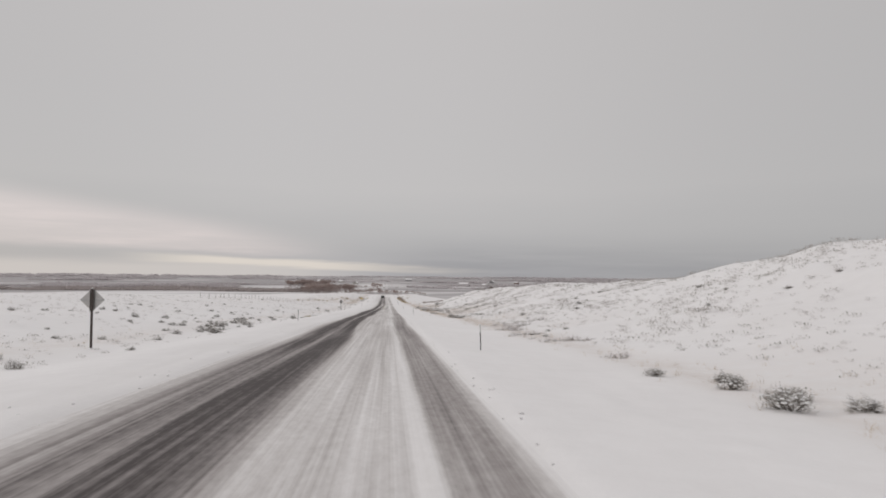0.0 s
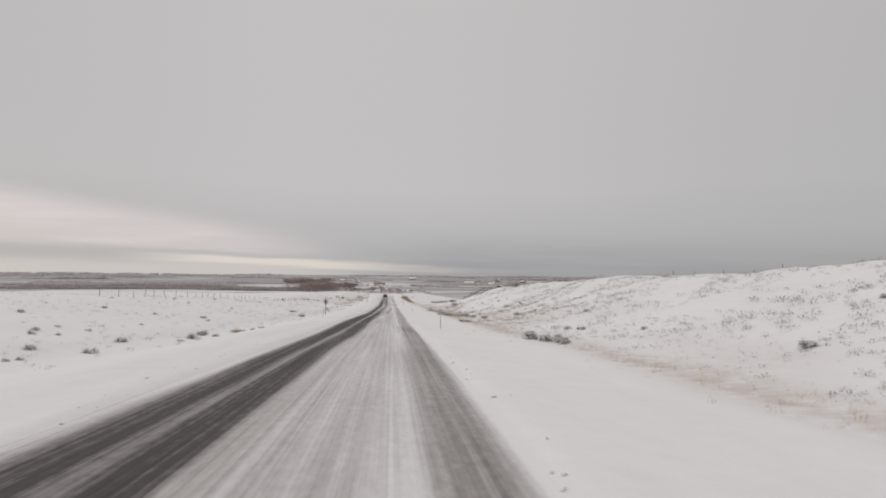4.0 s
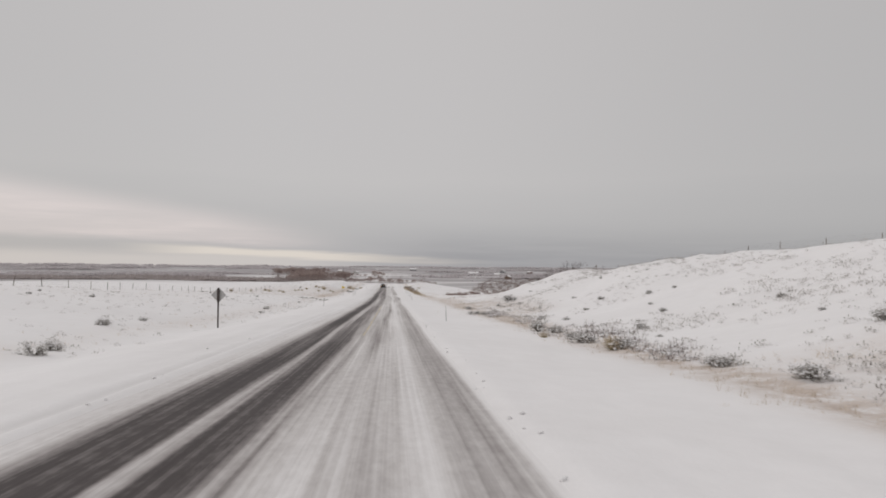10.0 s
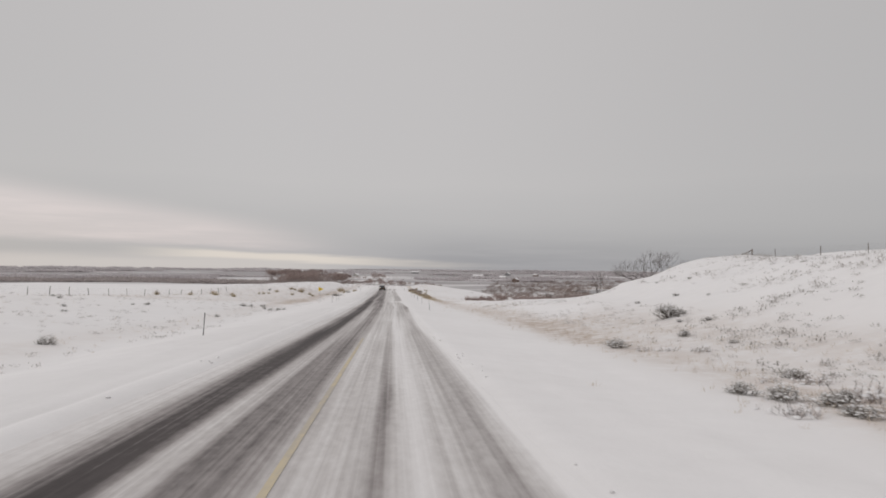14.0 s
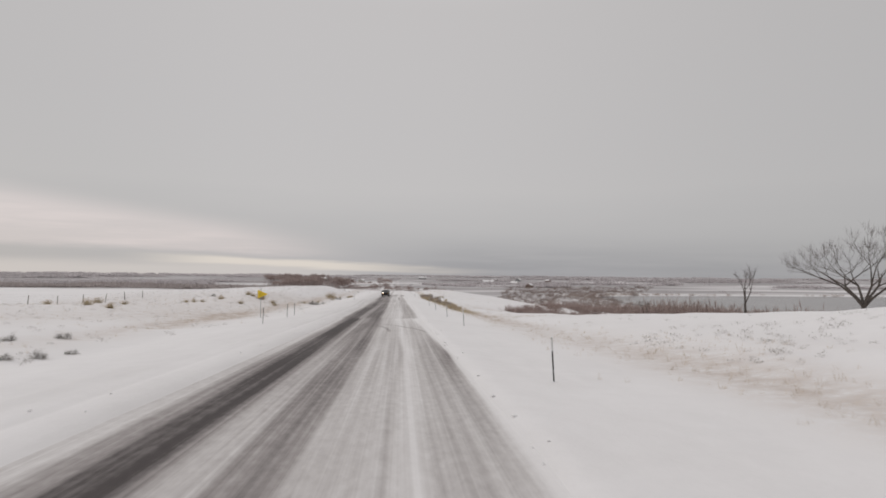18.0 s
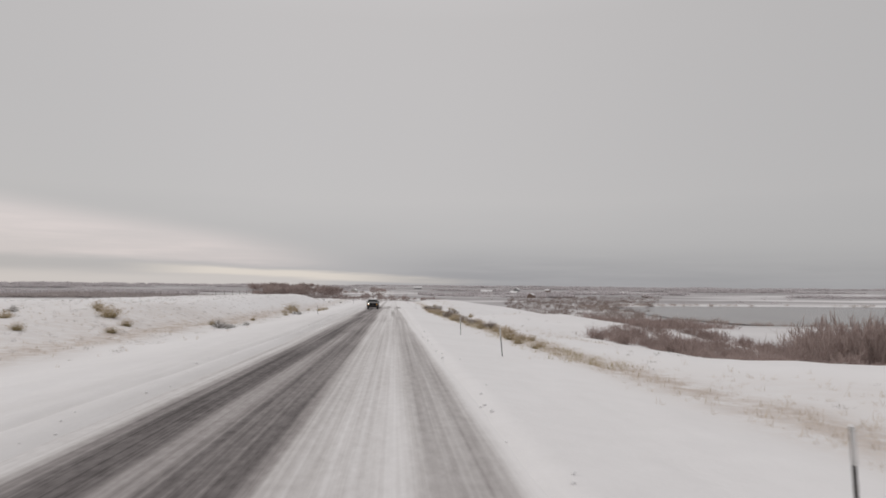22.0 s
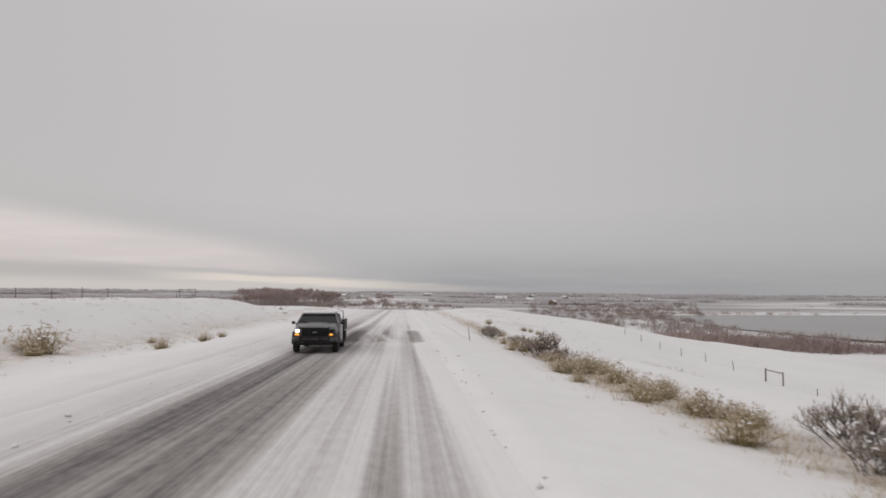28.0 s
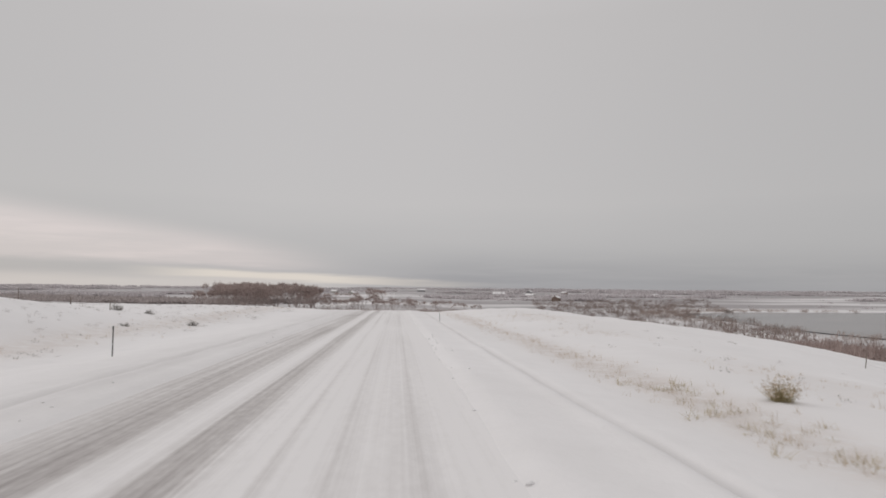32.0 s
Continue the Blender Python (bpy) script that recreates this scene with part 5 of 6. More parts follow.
def bare_tree(name, seed, trunks, tall, depth, bark, twig_mat, spread=0.55, lift=0.12, lean=0.35, twig_n=5, tw=0.02, thick=0.03, bole=0.0):
    rng = random.Random(seed)
    trunk, limbs, twigs = Heap(), Heap(), Heap()
    total = sum(0.76 ** k for k in range(depth + 2))
    unit = tall / total * 1.15
    if bole:
        trunk.stick(Vector((0, 0, -0.3)), Vector((0.05, 0, bole + 0.15)), tall * thick * 1.5, tall * thick * 1.15, 9)
    for k in range(trunks):
        a = 6.283 * (k + rng.uniform(-0.2, 0.2)) / trunks
        d = Vector((math.cos(a) * lean, math.sin(a) * lean, 1)).normalized() if trunks > 1 else Vector((rng.gauss(0, 0.05), rng.gauss(0, 0.05), 1))
        base = Vector((math.cos(a), math.sin(a), 0)) * (0.12 if trunks > 1 else 0) + Vector((0, 0, bole))
        r = tall * thick / (1 if trunks == 1 else 1.5)
        foot = base - Vector((0, 0, 0.3))
        top = base + d * unit
        trunk.stick(foot, base + d * unit * 0.35, r * 1.35, r, 7)
        trunk.stick(base + d * unit * 0.35, top, r, r * 0.8, 7)
        for _ in range(3 if depth > 2 else 2):
            w = (d + Vector((rng.gauss(0, spread), rng.gauss(0, spread), rng.gauss(lift, 0.3)))).normalized()
            grow(limbs, twigs, top, w, unit * 0.8, r * 0.6, depth - 1, rng, spread, lift, twig_n, tw)
    e = empty(name)
    trunk.mesh("trunk", bark, e)
    limbs.mesh("branchwork", bark, e)
    twigs.mesh("crown", twig_mat, e)
    return e


def set_tree(ob, x, y, size=1.0, turn=0.0, tall=1.0, sink=0.1):
    ob.matrix_basis = pose(x, y, gz(x, y) - sink, 0, 0, turn) @ Matrix.Diagonal((size, size, size * tall, 1))
    return ob


big = set_tree(bare_tree("cottonwood", 4, 6, 10.5, 4, BARK, GREY_TWIG, 0.45, 0.06, 1.15, 7, 0.026, 0.025, 2.2), 55.3, 371.4, 0.86, 75)
tagged(big, "wide spreading bare cottonwood with several dark stems behind a snowy rise", "tree")
small = set_tree(bare_tree("dead_tree", 9, 1, 5.5, 3, BARK, GREY_TWIG, 0.5, 0.15, 0.3, 6, 0.04, 0.03), 47, 383, 1.15, 10)
tagged(small, "thin leafless tree standing among brown brush", "tree")
small2 = set_tree(bare_tree("dead_tree", 10, 2, 4.0, 3, BARK, BROWN_TWIG, 0.5, 0.2, 0.3, 4, 0.03, 0.022), 41, 404, 1.0, 70)
tagged(small2, "small crooked leafless tree at the lip of a gully", "tree")

# groves beside the road further on
FAR_BARK = material("pale_brown_bark", (0.38, 0.32, 0.30), 0.9, 0, 0.15, 3, 0.2)
grove = [bare_tree("grove_tree", s, 2, 10.5, 4, FAR_BARK, GROVE_TWIG, 0.42, 0.2, 0.3, 6, 0.14, 0.02) for s in (41, 42, 43, 44)]
rng = random.Random(8)
places = []
for _ in range(38):
    x = rng.uniform(-106, -46)
    places.append((x, 930 + rng.uniform(-28, 45), rng.uniform(1.1, 1.6)))
for _ in range(20):
    places.append((rng.uniform(-48, -8), 925 + rng.uniform(-10, 50), rng.uniform(0.6, 0.95)))
for _ in range(34):
    places.append((rng.uniform(-172, -98), 1200 + rng.uniform(-20, 40), rng.uniform(1.35, 1.8)))
for _ in range(14):
    places.append((rng.uniform(-95, -10), 1190 + rng.uniform(-20, 60), rng.uniform(0.8, 1.2)))
for _ in range(18):
    places.append((rng.uniform(-8, 46), 920 + rng.uniform(-10, 60), rng.uniform(0.5, 0.8)))
for i, (x, y, s) in enumerate(places):
    ob = grove[i % 4]
    tagged(ob, "bare brown cottonwood in a distant grove on the valley floor", "tree", "groves in the valley")
    m = pose(x, y, gz(x, y) - 0.2, 0, 0, rng.uniform(0, 360)) @ Matrix.Diagonal((s, s, s, 1))
    if i < 4:
        ob.matrix_basis = m
    else:
        c = copy_thing(ob, Matrix())
        c.matrix_basis = m


# willow thickets at the foot of the slope and along the water
def bush(seed, n=60, thick=0.03, shoots=5):
    """A rounded leafless bush, a metre tall and somewhat wider, of many fine shoots."""
    rng = random.Random(seed)
    h = Heap()
    for _ in range(n):
        d = rand_dir(rng, 0.4, 1.0)
        a = Vector((rng.gauss(0, 0.24), rng.gauss(0, 0.24), -0.08))
        t = rng.uniform(0.5, 0.86) * (0.75 + 0.25 * d.z)
        h.blade(a, d * t, Vector((-d.y, d.x, 0)).normalized(), thick, Vector((d.x, d.y, 0)) * 0.08)
        for _ in range(shoots):
            w = (d + rand_dir(rng, -0.3, 1) * 1.1).normalized()
            h.blade(a + d * t * rng.uniform(0.45, 1.0), w * rng.uniform(0.1, 0.24), Vector((-w.y, w.x, 0)).normalized(), thick * 0.95, Vector((0, 0, 0.02)))
    return h


rs = np.random.RandomState(12)
wil = [bush(s, 80, 0.017, 8) for s in (51, 52, 53, 54, 55)]
far_bush = [bush(s, 17) for s in (56, 57, 58, 59)]


def belt(n, spot, low, high):
    """Bushes whose height swells and sinks along the belt."""
    out = []
    for _ in range(n):
        x, y = spot()
        k = 0.75 + 0.35 * float(vnoise(x / 11, y / 13, 71)) + 0.2 * float(vnoise(x / 31, y / 37, 72))
        out.append((x, y, rs.uniform(low, high) * k))
    return out


spots = []
for _ in range(620):
    y = rs.uniform(412, 492) + rs.normal(0, 5)
    x = rs.uniform(42 + max(0, y - 425) * 0.6, 108) + abs(rs.normal(0, 7))
    h = min(9.0, max(2.2, (-11.8 if x > 1.65 + 0.74 * (y - 372) else -13.6) - gz(x, y))) * rs.uniform(0.62, 1.04)
    s = 1.2 + 0.75 * h
    spots.append((x, y, s, h / s))
strewn("willow_thicket", wil, spots, WILLOW, "dense reddish-brown leafless willow thicket below a snowy rise", "thicket")


def river_spot():
    y = rs.uniform(612, 720) + abs(rs.normal(0, 8))
    return rs.uniform(84, 126) + rs.normal(0, 4), y


strewn("river_brush", far_bush, belt(800, river_spot, 4.0, 6.6), WILLOW, "long belt of reddish-brown leafless brush beside still water", "thicket")


def bottom_spot():
    y = rs.uniform(720, 1500)
    return rs.uniform(max(60, 0.17 * (y - 400)), max(150, 0.40 * (y - 400))), y


strewn("bottomland_brush", far_bush, belt(1300, bottom_spot, 3.6, 6.6), BOTTOM_TWIG, "brown leafless brush spread over the snowy valley floor", "thicket")
spots = [(rs.uniform(23, 56), rs.uniform(418, 450), rs.uniform(1.0, 2.4)) for _ in range(210)]
spots += [(rs.uniform(24, 48), rs.uniform(396, 424), rs.uniform(0.5, 1.3)) for _ in range(120)]
spots = [p for p in spots if p[0] > 1.7 + 0.5 * (p[1] - 388) or p[1] < 412]
strewn("gully_brush", wil, spots, WILLOW, "tangled reddish-brown leafless brush filling a gully", "thicket")
spots = []
for _ in range(700):
    a = rs.uniform(0, 2 * math.pi)
    k = rs.uniform(1.0, 1.12)
    c, sn = math.cos(a), math.sin(a)
    spots.append((POND_X + (POND_A - 5) * k * math.copysign(abs(c) ** 0.5, c), POND_Y + (POND_B - 6) * k * math.copysign(abs(sn) ** 0.5, sn), rs.uniform(2.4, 4.6)))
strewn("shore_brush", far_bush, spots, HAZE_BROWN, "brown leafless brush along the shore of a pond", "thicket")


spots = [(x, 903 + rs.normal(0, 9), rs.uniform(4.5, 8.5) * (0.8 + 0.3 * float(vnoise(x / 14, 3, 77))), 0.9) for x in rs.uniform(-82, 58, 430)]
strewn("grove_brush", far_bush, spots, GROVE_TWIG, "tall brown leafless brush at the foot of a distant grove", "thicket")


# far lines of trees and brush across the valley
def clump(seed):
    rng = random.Random(seed)
    h = Heap()
    for _ in range(34):
        p = Vector((rng.gauss(0, 0.6), rng.gauss(0, 0.4), rng.uniform(-0.05, 0.5)))
        d = rand_dir(rng, 0.25, 1.0)
        h.blade(p, d * rng.uniform(0.35, 0.75), Vector((-d.y, d.x, 0.1)).normalized(), rng.uniform(0.12, 0.26), Vector((0, 0, 0.05)))
    return h


far_t = [clump(s) for s in (61, 62, 63, 64, 65)]
spots = []


def wood_line(y0, lo, hi, n, gap, tall):
    """A ragged line of woods across the valley, broken by clearings."""
    k = 0
    while k < n:
        x = rs.uniform(lo, hi) * y0
        k += 0.25
        if float(vnoise(x / (0.09 * y0), y0 / 37, 63)) < gap:
            continue
        k += 0.75
        y = y0 * (1 + 0.02 * float(vnoise(x / (0.25 * y0), y0, 64))) + rs.normal(0, 0.007 * y0)
        spots.append((x, y, 1.25 * tall * rs.uniform(0.8, 1.2) * (0.85 + 0.3 * float(vnoise(x / (0.035 * y0), y0 / 9, 62))), rs.uniform(0.55, 0.8)))


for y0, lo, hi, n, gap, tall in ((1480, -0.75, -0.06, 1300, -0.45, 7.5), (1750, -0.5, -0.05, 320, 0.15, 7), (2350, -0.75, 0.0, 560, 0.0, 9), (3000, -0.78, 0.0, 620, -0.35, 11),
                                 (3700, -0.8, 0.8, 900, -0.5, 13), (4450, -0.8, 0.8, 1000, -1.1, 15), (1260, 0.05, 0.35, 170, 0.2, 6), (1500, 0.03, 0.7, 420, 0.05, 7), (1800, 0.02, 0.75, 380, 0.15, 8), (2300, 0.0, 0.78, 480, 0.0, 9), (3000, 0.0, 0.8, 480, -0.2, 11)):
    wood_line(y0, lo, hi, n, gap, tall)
for _ in range(260):
    y = 1150 + 2500 * rs.uniform() ** 1.3
    spots.append((rs.uniform(-0.75, 0.8) * y, y, rs.uniform(3.0, 6.0), rs.uniform(0.5, 0.8)))
spots = [s for s in spots if ((s[0] - POND_X) / (POND_A + 15)) ** 4 + ((s[1] - POND_Y) / (POND_B + 60)) ** 4 > 1]
far_spots, spots = spots, []
for y0, n, gap, tall in ((1195, 800, -0.25, 5.5), (1235, 1000, -0.55, 6.5), (1290, 800, -0.4, 6.5)):
    wood_line(y0, -0.75, -0.07, n, gap, tall)
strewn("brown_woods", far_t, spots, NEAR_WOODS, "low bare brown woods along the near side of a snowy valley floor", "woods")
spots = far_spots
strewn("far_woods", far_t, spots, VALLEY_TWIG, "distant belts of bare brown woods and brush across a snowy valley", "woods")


# ------------------------------------------------------------------ water in the valley
M_WATER = bpy.data.materials.new("still_grey_water")
M_WATER.use_nodes = True
_nt = M_WATER.node_tree
_b = _nt.nodes["Principled BSDF"]
_pos = node(_nt, "ShaderNodeNewGeometry").outputs["Position"]
link(_nt, ramp(_nt, noise_of(_nt, _pos, 0.02, 4, 0.6), [(0.3, (0.16, 0.15, 0.15)), (0.7, (0.26, 0.245, 0.24))]), _b.inputs["Base Color"])
_b.inputs["Roughness"].default_value = 0.22
_bn = node(_nt, "ShaderNodeBump")
_bn.inputs["Strength"].default_value, _bn.inputs["Distance"].default_value = 0.2, 0.2
link(_nt, noise_of(_nt, _pos, 0.5, 3, 0.6), _bn.inputs["Height"])
link(_nt, _bn.outputs[0], _b.inputs["Normal"])
ring = []
for k in range(72):
    a = 2 * math.pi * k / 72
    c, sn = math.cos(a), math.sin(a)
    ring.append((POND_X + POND_A * math.copysign(abs(c) ** 0.5, c), POND_Y + POND_B * math.copysign(abs(sn) ** 0.5, sn), VALLEY - 0.3))
water = mesh_of("water", ring, [tuple(range(72))], M_WATER)
tagged(water, "still grey pond on the snowy valley floor", "water", kind="structure")

# ------------------------------------------------------------------ centre line
M_LINE = bpy.data.materials.new("worn_yellow_paint")
M_LINE.use_nodes = True
_nt = M_LINE.node_tree
_b = _nt.nodes["Principled BSDF"]
_pos = node(_nt, "ShaderNodeNewGeometry").outputs["Position"]
_k = math_node(_nt, "ADD", math_node(_nt, "MULTIPLY", noise_of(_nt, _pos, 5.0, 4, 0.6, (1, 0.3, 1)), 0.5), math_node(_nt, "MULTIPLY", noise_of(_nt, _pos, 0.25, 2, 0.5), 0.5))
link(_nt, mixed(_nt, mapped(_nt, _k, 0.40, 0.6), (0.58, 0.50, 0.35), (0.47, 0.425, 0.36)), _b.inputs["Base Color"])
_b.inputs["Roughness"].default_value = 0.8
lv, lf = [], []
ys = np.arange(199, 264, 1.0)
for y in ys:
    wob = 0.02 * float(vnoise(3, y / 5, 44))
    for x in (0.15 + wob, 0.26 + wob):
        lv.append((x, y, float(road_z(y)) - 0.012 * abs(x) + 0.008 * float(vnoise(x / 0.25, y / 9, 40)) + 0.006))
for k in range(len(ys) - 1):
    a, b = 2 * k, 2 * k + 2
    lf.append((a, a + 1, b + 1, b))
line = mesh_of("centre_line", lv, lf, M_LINE)
tagged(line, "worn solid yellow centre line showing through packed snow", "road marking", kind="structure")


# ------------------------------------------------------------------ delineator posts
def delineator(tall, cream, label):
    """A flanged steel post with a reflector plate near its top, rime on one side."""
    e = empty("delineator_post")
    bm = bmesh.new()
    for cx, w, d in ((-0.022, 0.01, 0.034), (0.022, 0.01, 0.034)):
        add_box(bm, w, d, tall + 0.3, cx, 0, tall / 2 - 0.15, 0.003)
    add_box(bm, 0.042, 0.01, tall + 0.3, 0, 0.018, tall / 2 - 0.15, 0.003)
    part("post", bm, STEEL_DARK, e, "dark weathered steel channel")
    bm = bmesh.new()
    long = 0.38 if cream else 0.13
    add_box(bm, 0.074, 0.008, long, 0, -0.028, tall - long / 2 - 0.01, 0.003)
    plate = part("reflector", bm, REFLECT if cream else STEEL_DARK, e, "pale reflector plate" if cream else "dark back of a reflector plate")
    for z in (tall - long + 0.02, tall - 0.04):
        part("bolt", tube((0, -0.028, z), (0, -0.04, z), 0.009, 0.008, 6), GALV, plate)
    h = Heap()
    r = random.Random(int(tall * 100) + cream)
    h.drift(Vector((0, -0.004, tall + 0.003)), 0.042, 0.02, r, 8)
    for _ in range(1):
        h.lump(Vector((r.uniform(-0.03, 0.03), -0.022, r.uniform(0.1, tall - 0.3))), 0.02, 0.012, 0.05, r)
    h.mesh("rime", SNOW, e, "clinging snow", True)
    h = Heap()
    h.drift(Vector((0, 0, -0.05)), 0.22, 0.09, r, 10)
    h.mesh("snow_collar", SNOW, e, smooth=True)
    tagged(e, label, "marker post", "marker posts along the road")
    return e


right_post = delineator(1.28, True, "slim dark steel marker post with a pale reflector plate")
left_post = delineator(1.22, False, "slim dark steel marker post standing in deep snow")
for ob, xs in ((right_post, [(6.1, 34.0, 1, -2), (6.05, 126, 1, -1), (6.3, 221.6, 1, -2.5), (6.0, 312, 1, -4), (6.45, 345.2, 1, -3), (6.35, 362.6, 1, -4), (6.45, 387, 1, -5.5), (6.3, 405.4, 1, -1), (6.0, 497.8, 0.8, -6.5), (6.1, 590.5, 1, -2)]), (left_post, [(-8.35, 80), (-9.0, 174.5), (-8.2, 265.8), (-8.2, 344.1), (-8.5, 357), (-8.4, 360.8), (-8.4, 450), (-9.3, 546.5), (-8.6, 640)])):
    rng = random.Random(3)
    for i, (x, y, *more) in enumerate(xs):
        tall, lean = more if more else (1.0, rng.gauss(1.0, 1.4))
        m = pose(x, y, gz(x, y) - 0.02, rng.gauss(0, 1.2), lean, rng.gauss(0, 6)) @ Matrix.Diagonal((0.85, 0.85, tall, 1))
        if i == 0:
            ob.matrix_basis = m
        else:
            copy_thing(ob, m)


# ------------------------------------------------------------------ signs
def sign_post(e, tall, w=0.1, d=0.1, mat=OLDWOOD, label="square wooden post"):
    bm = box(w, d, tall + 0.3, 0, 0, tall / 2 - 0.15, 0.008)
    p = part("post", bm, mat, e, label)
    h = Heap()
    h.drift(Vector((0, 0, tall)), 0.075, 0.04, random.Random(2), 8)
    h.mesh("snow_cap", SNOW, e, smooth=True)
    h = Heap()
    h.drift(Vector((0, 0, -0.04)), 0.3, 0.12, random.Random(3), 10)
    h.mesh("snow_collar", SNOW, e, smooth=True)
    return p


DARKWOOD = material("dark_wood", (0.06, 0.047, 0.042), 0.8, 0, 0.25, 20, 0.3)


def diamond_sign(x, y, turn, mid, label):
    """A diamond warning board seen from behind."""
    e = empty("warning_sign", x, y, gz(x, y), turn)
    sign_post(e, mid + 0.63, 0.11, 0.11, DARKWOOD, "dark square wooden post")
    half = 0.645
    outline = []
    for k in range(4):
        a = math.pi / 2 * k
        tip = Vector((math.cos(a), math.sin(a))) * half
        t = Vector((-math.sin(a), math.cos(a)))
        for s in (-0.045, -0.02, 0.02, 0.045):
            outline.append(tuple(tip - Vector((math.cos(a), math.sin(a))) * (abs(s) * 0.9) + t * s))
    bm = prism(outline, 0.004)
    bmesh.ops.translate(bm, vec=(0, 0.075, mid), verts=bm.verts)
    board = part("board", bm, ALU, e, "bare grey aluminium back")
    part("brace", box(1.16, 0.018, 0.05, 0, 0.066, mid, 0.004), GALV, board)
    h = Heap()
    for k in range(10):
        h.lump(Vector((-0.5 + 0.11 * k, 0.055, mid + 0.032)), 0.075, 0.02, 0.014, random.Random(k))
    h.mesh("snow_line", SNOW, board, smooth=True)
    # dark plank added in place of the shade beside the post
    part("shade_plank", box(0.2, 0.03, 1.15, 0, -0.068, mid - 0.03, 0.006), DARKWOOD, e, "dark plank standing in for shade on the board")
    for z in (mid - 0.45, mid, mid + 0.45):
        part("bolt", tube((0, -0.08, z), (0, -0.095, z), 0.016, 0.014, 6), GALV, e)
    h = Heap()
    for s in (-1, 1):
        for f in (0.25, 0.5, 0.75):
            h.lump(Vector((s * half * f, 0.07, mid + half * (1 - f) + 0.012)), 0.09, 0.02, 0.02, random.Random(int(f * 100)))
    h.mesh("snow_edge", SNOW, board, smooth=True)
    tagged(e, label, "road sign", "warning signs seen from behind")
    return e


diamond_sign(-14.6, 40.4, 4, 2.7, "diamond warning sign seen from behind beside low sagebrush")
diamond_sign(-13.1, 223.3, -3, 2.85, "diamond warning sign with bare grey back on a dark wooden post")

e = empty("pennant_sign", -12.05, 363.2, gz(-12.05, 363.2), 2)
part("post", box(0.06, 0.05, 3.2, 0, 0, 1.3, 0.005), GALV, e, "thin grey steel post")
bm = prism([(-0.30, -0.36), (-0.30, 0.38), (-0.27, 0.40), (0.62, 0.035), (0.64, 0.0), (0.62, -0.035), (-0.27, -0.40)], 0.004)
bmesh.ops.translate(bm, vec=(0, -0.045, 2.38), verts=bm.verts)
board = part("board", bm, YELLOW, e, "bright yellow pennant board")
for z, w in ((2.52, 0.34), (2.38, 0.62), (2.24, 0.34)):
    part("lettering", box(w, 0.003, 0.05, -0.27 + w / 2 + 0.06, -0.049, z), SIGN_INK, board, "unreadable faded line of letters")
for z in (2.18, 2.58):
    part("bolt", tube((0, -0.045, z), (0, -0.058, z), 0.012, 0.011, 6), GALV, e)
h = Heap()
h.drift(Vector((0, 0, -0.04)), 0.35, 0.13, random.Random(4), 10)
h.mesh("snow_collar", SNOW, e, smooth=True)
tagged(e, "bright yellow pennant road sign with faded lettering on a thin post", "road sign")


# ------------------------------------------------------------------ wire fences
def fence(name, xy, label, tall=1.25, strands=4, lean=5.0, braces=(), group=""):
    """Posts along a line with slack wires between; braces: posts that carry an H-frame to the next one."""
    rng = random.Random(len(xy))
    x0, y0 = xy[0]
    e = empty(name, x0, y0, gz(x0, y0))
    base = Vector((x0, y0, gz(x0, y0)))
    tops = []
    shapes = []
    for s in range(3):
        bm = bmesh.new()
        add_tube(bm, (0, 0, -0.35), (0.01 * s, 0, tall), 0.055 - 0.006 * s, 0.045 - 0.004 * s, 7)
        me = bpy.data.meshes.new("post")
        bm.to_mesh(me)
        bm.free()
        me.materials.append(OLDWOOD)
        shapes.append(me)
    for i, (x, y) in enumerate(xy):
        ob = new("post", shapes[rng.randrange(3)])
        ob.parent = e
        stout = i in braces or i - 1 in braces
        p = Vector((x, y, gz(x, y))) - base
        a, b = rng.gauss(0, 0.4 if stout else lean), rng.gauss(0, 0.4 if stout else lean)
        k = 2.0 if stout else 1.0
        ob.matrix_basis = pose(*p, a, b, rng.uniform(0, 360)) @ Matrix.Diagonal((k, k, 1.25 if stout else rng.uniform(0.85, 1.08), 1))
        tops.append((p, pose(0, 0, 0, a, b, 0)))
    for i in braces:
        if i + 1 < len(xy):
            a, b = tops[i][0], tops[i + 1][0]
            part("brace_rail", tube(a + Vector((0, 0, tall * 1.1)), b + Vector((0, 0, tall * 1.1)), 0.06, 0.055, 7), OLDWOOD, e, "stout wooden brace rail")
    for s in range(strands):
        z = tall * (0.3 + 0.66 * s / max(1, strands - 1))
        h = Heap()
        for (p, m), (q, n) in zip(tops[:-1], tops[1:]):
            a, b = p + m @ Vector((0, 0, z)), q + n @ Vector((0, 0, z))
            mid = (a + b) / 2 - Vector((0, 0, 0.05))
            h.stick(a, mid, 0.0035, 0.0035)
            h.stick(mid, b, 0.0035, 0.0035)
        h.mesh("wire", WIRE, e, "slack fence wire" if s == 0 else "")
    tagged(e, label, "fence", group)
    return e


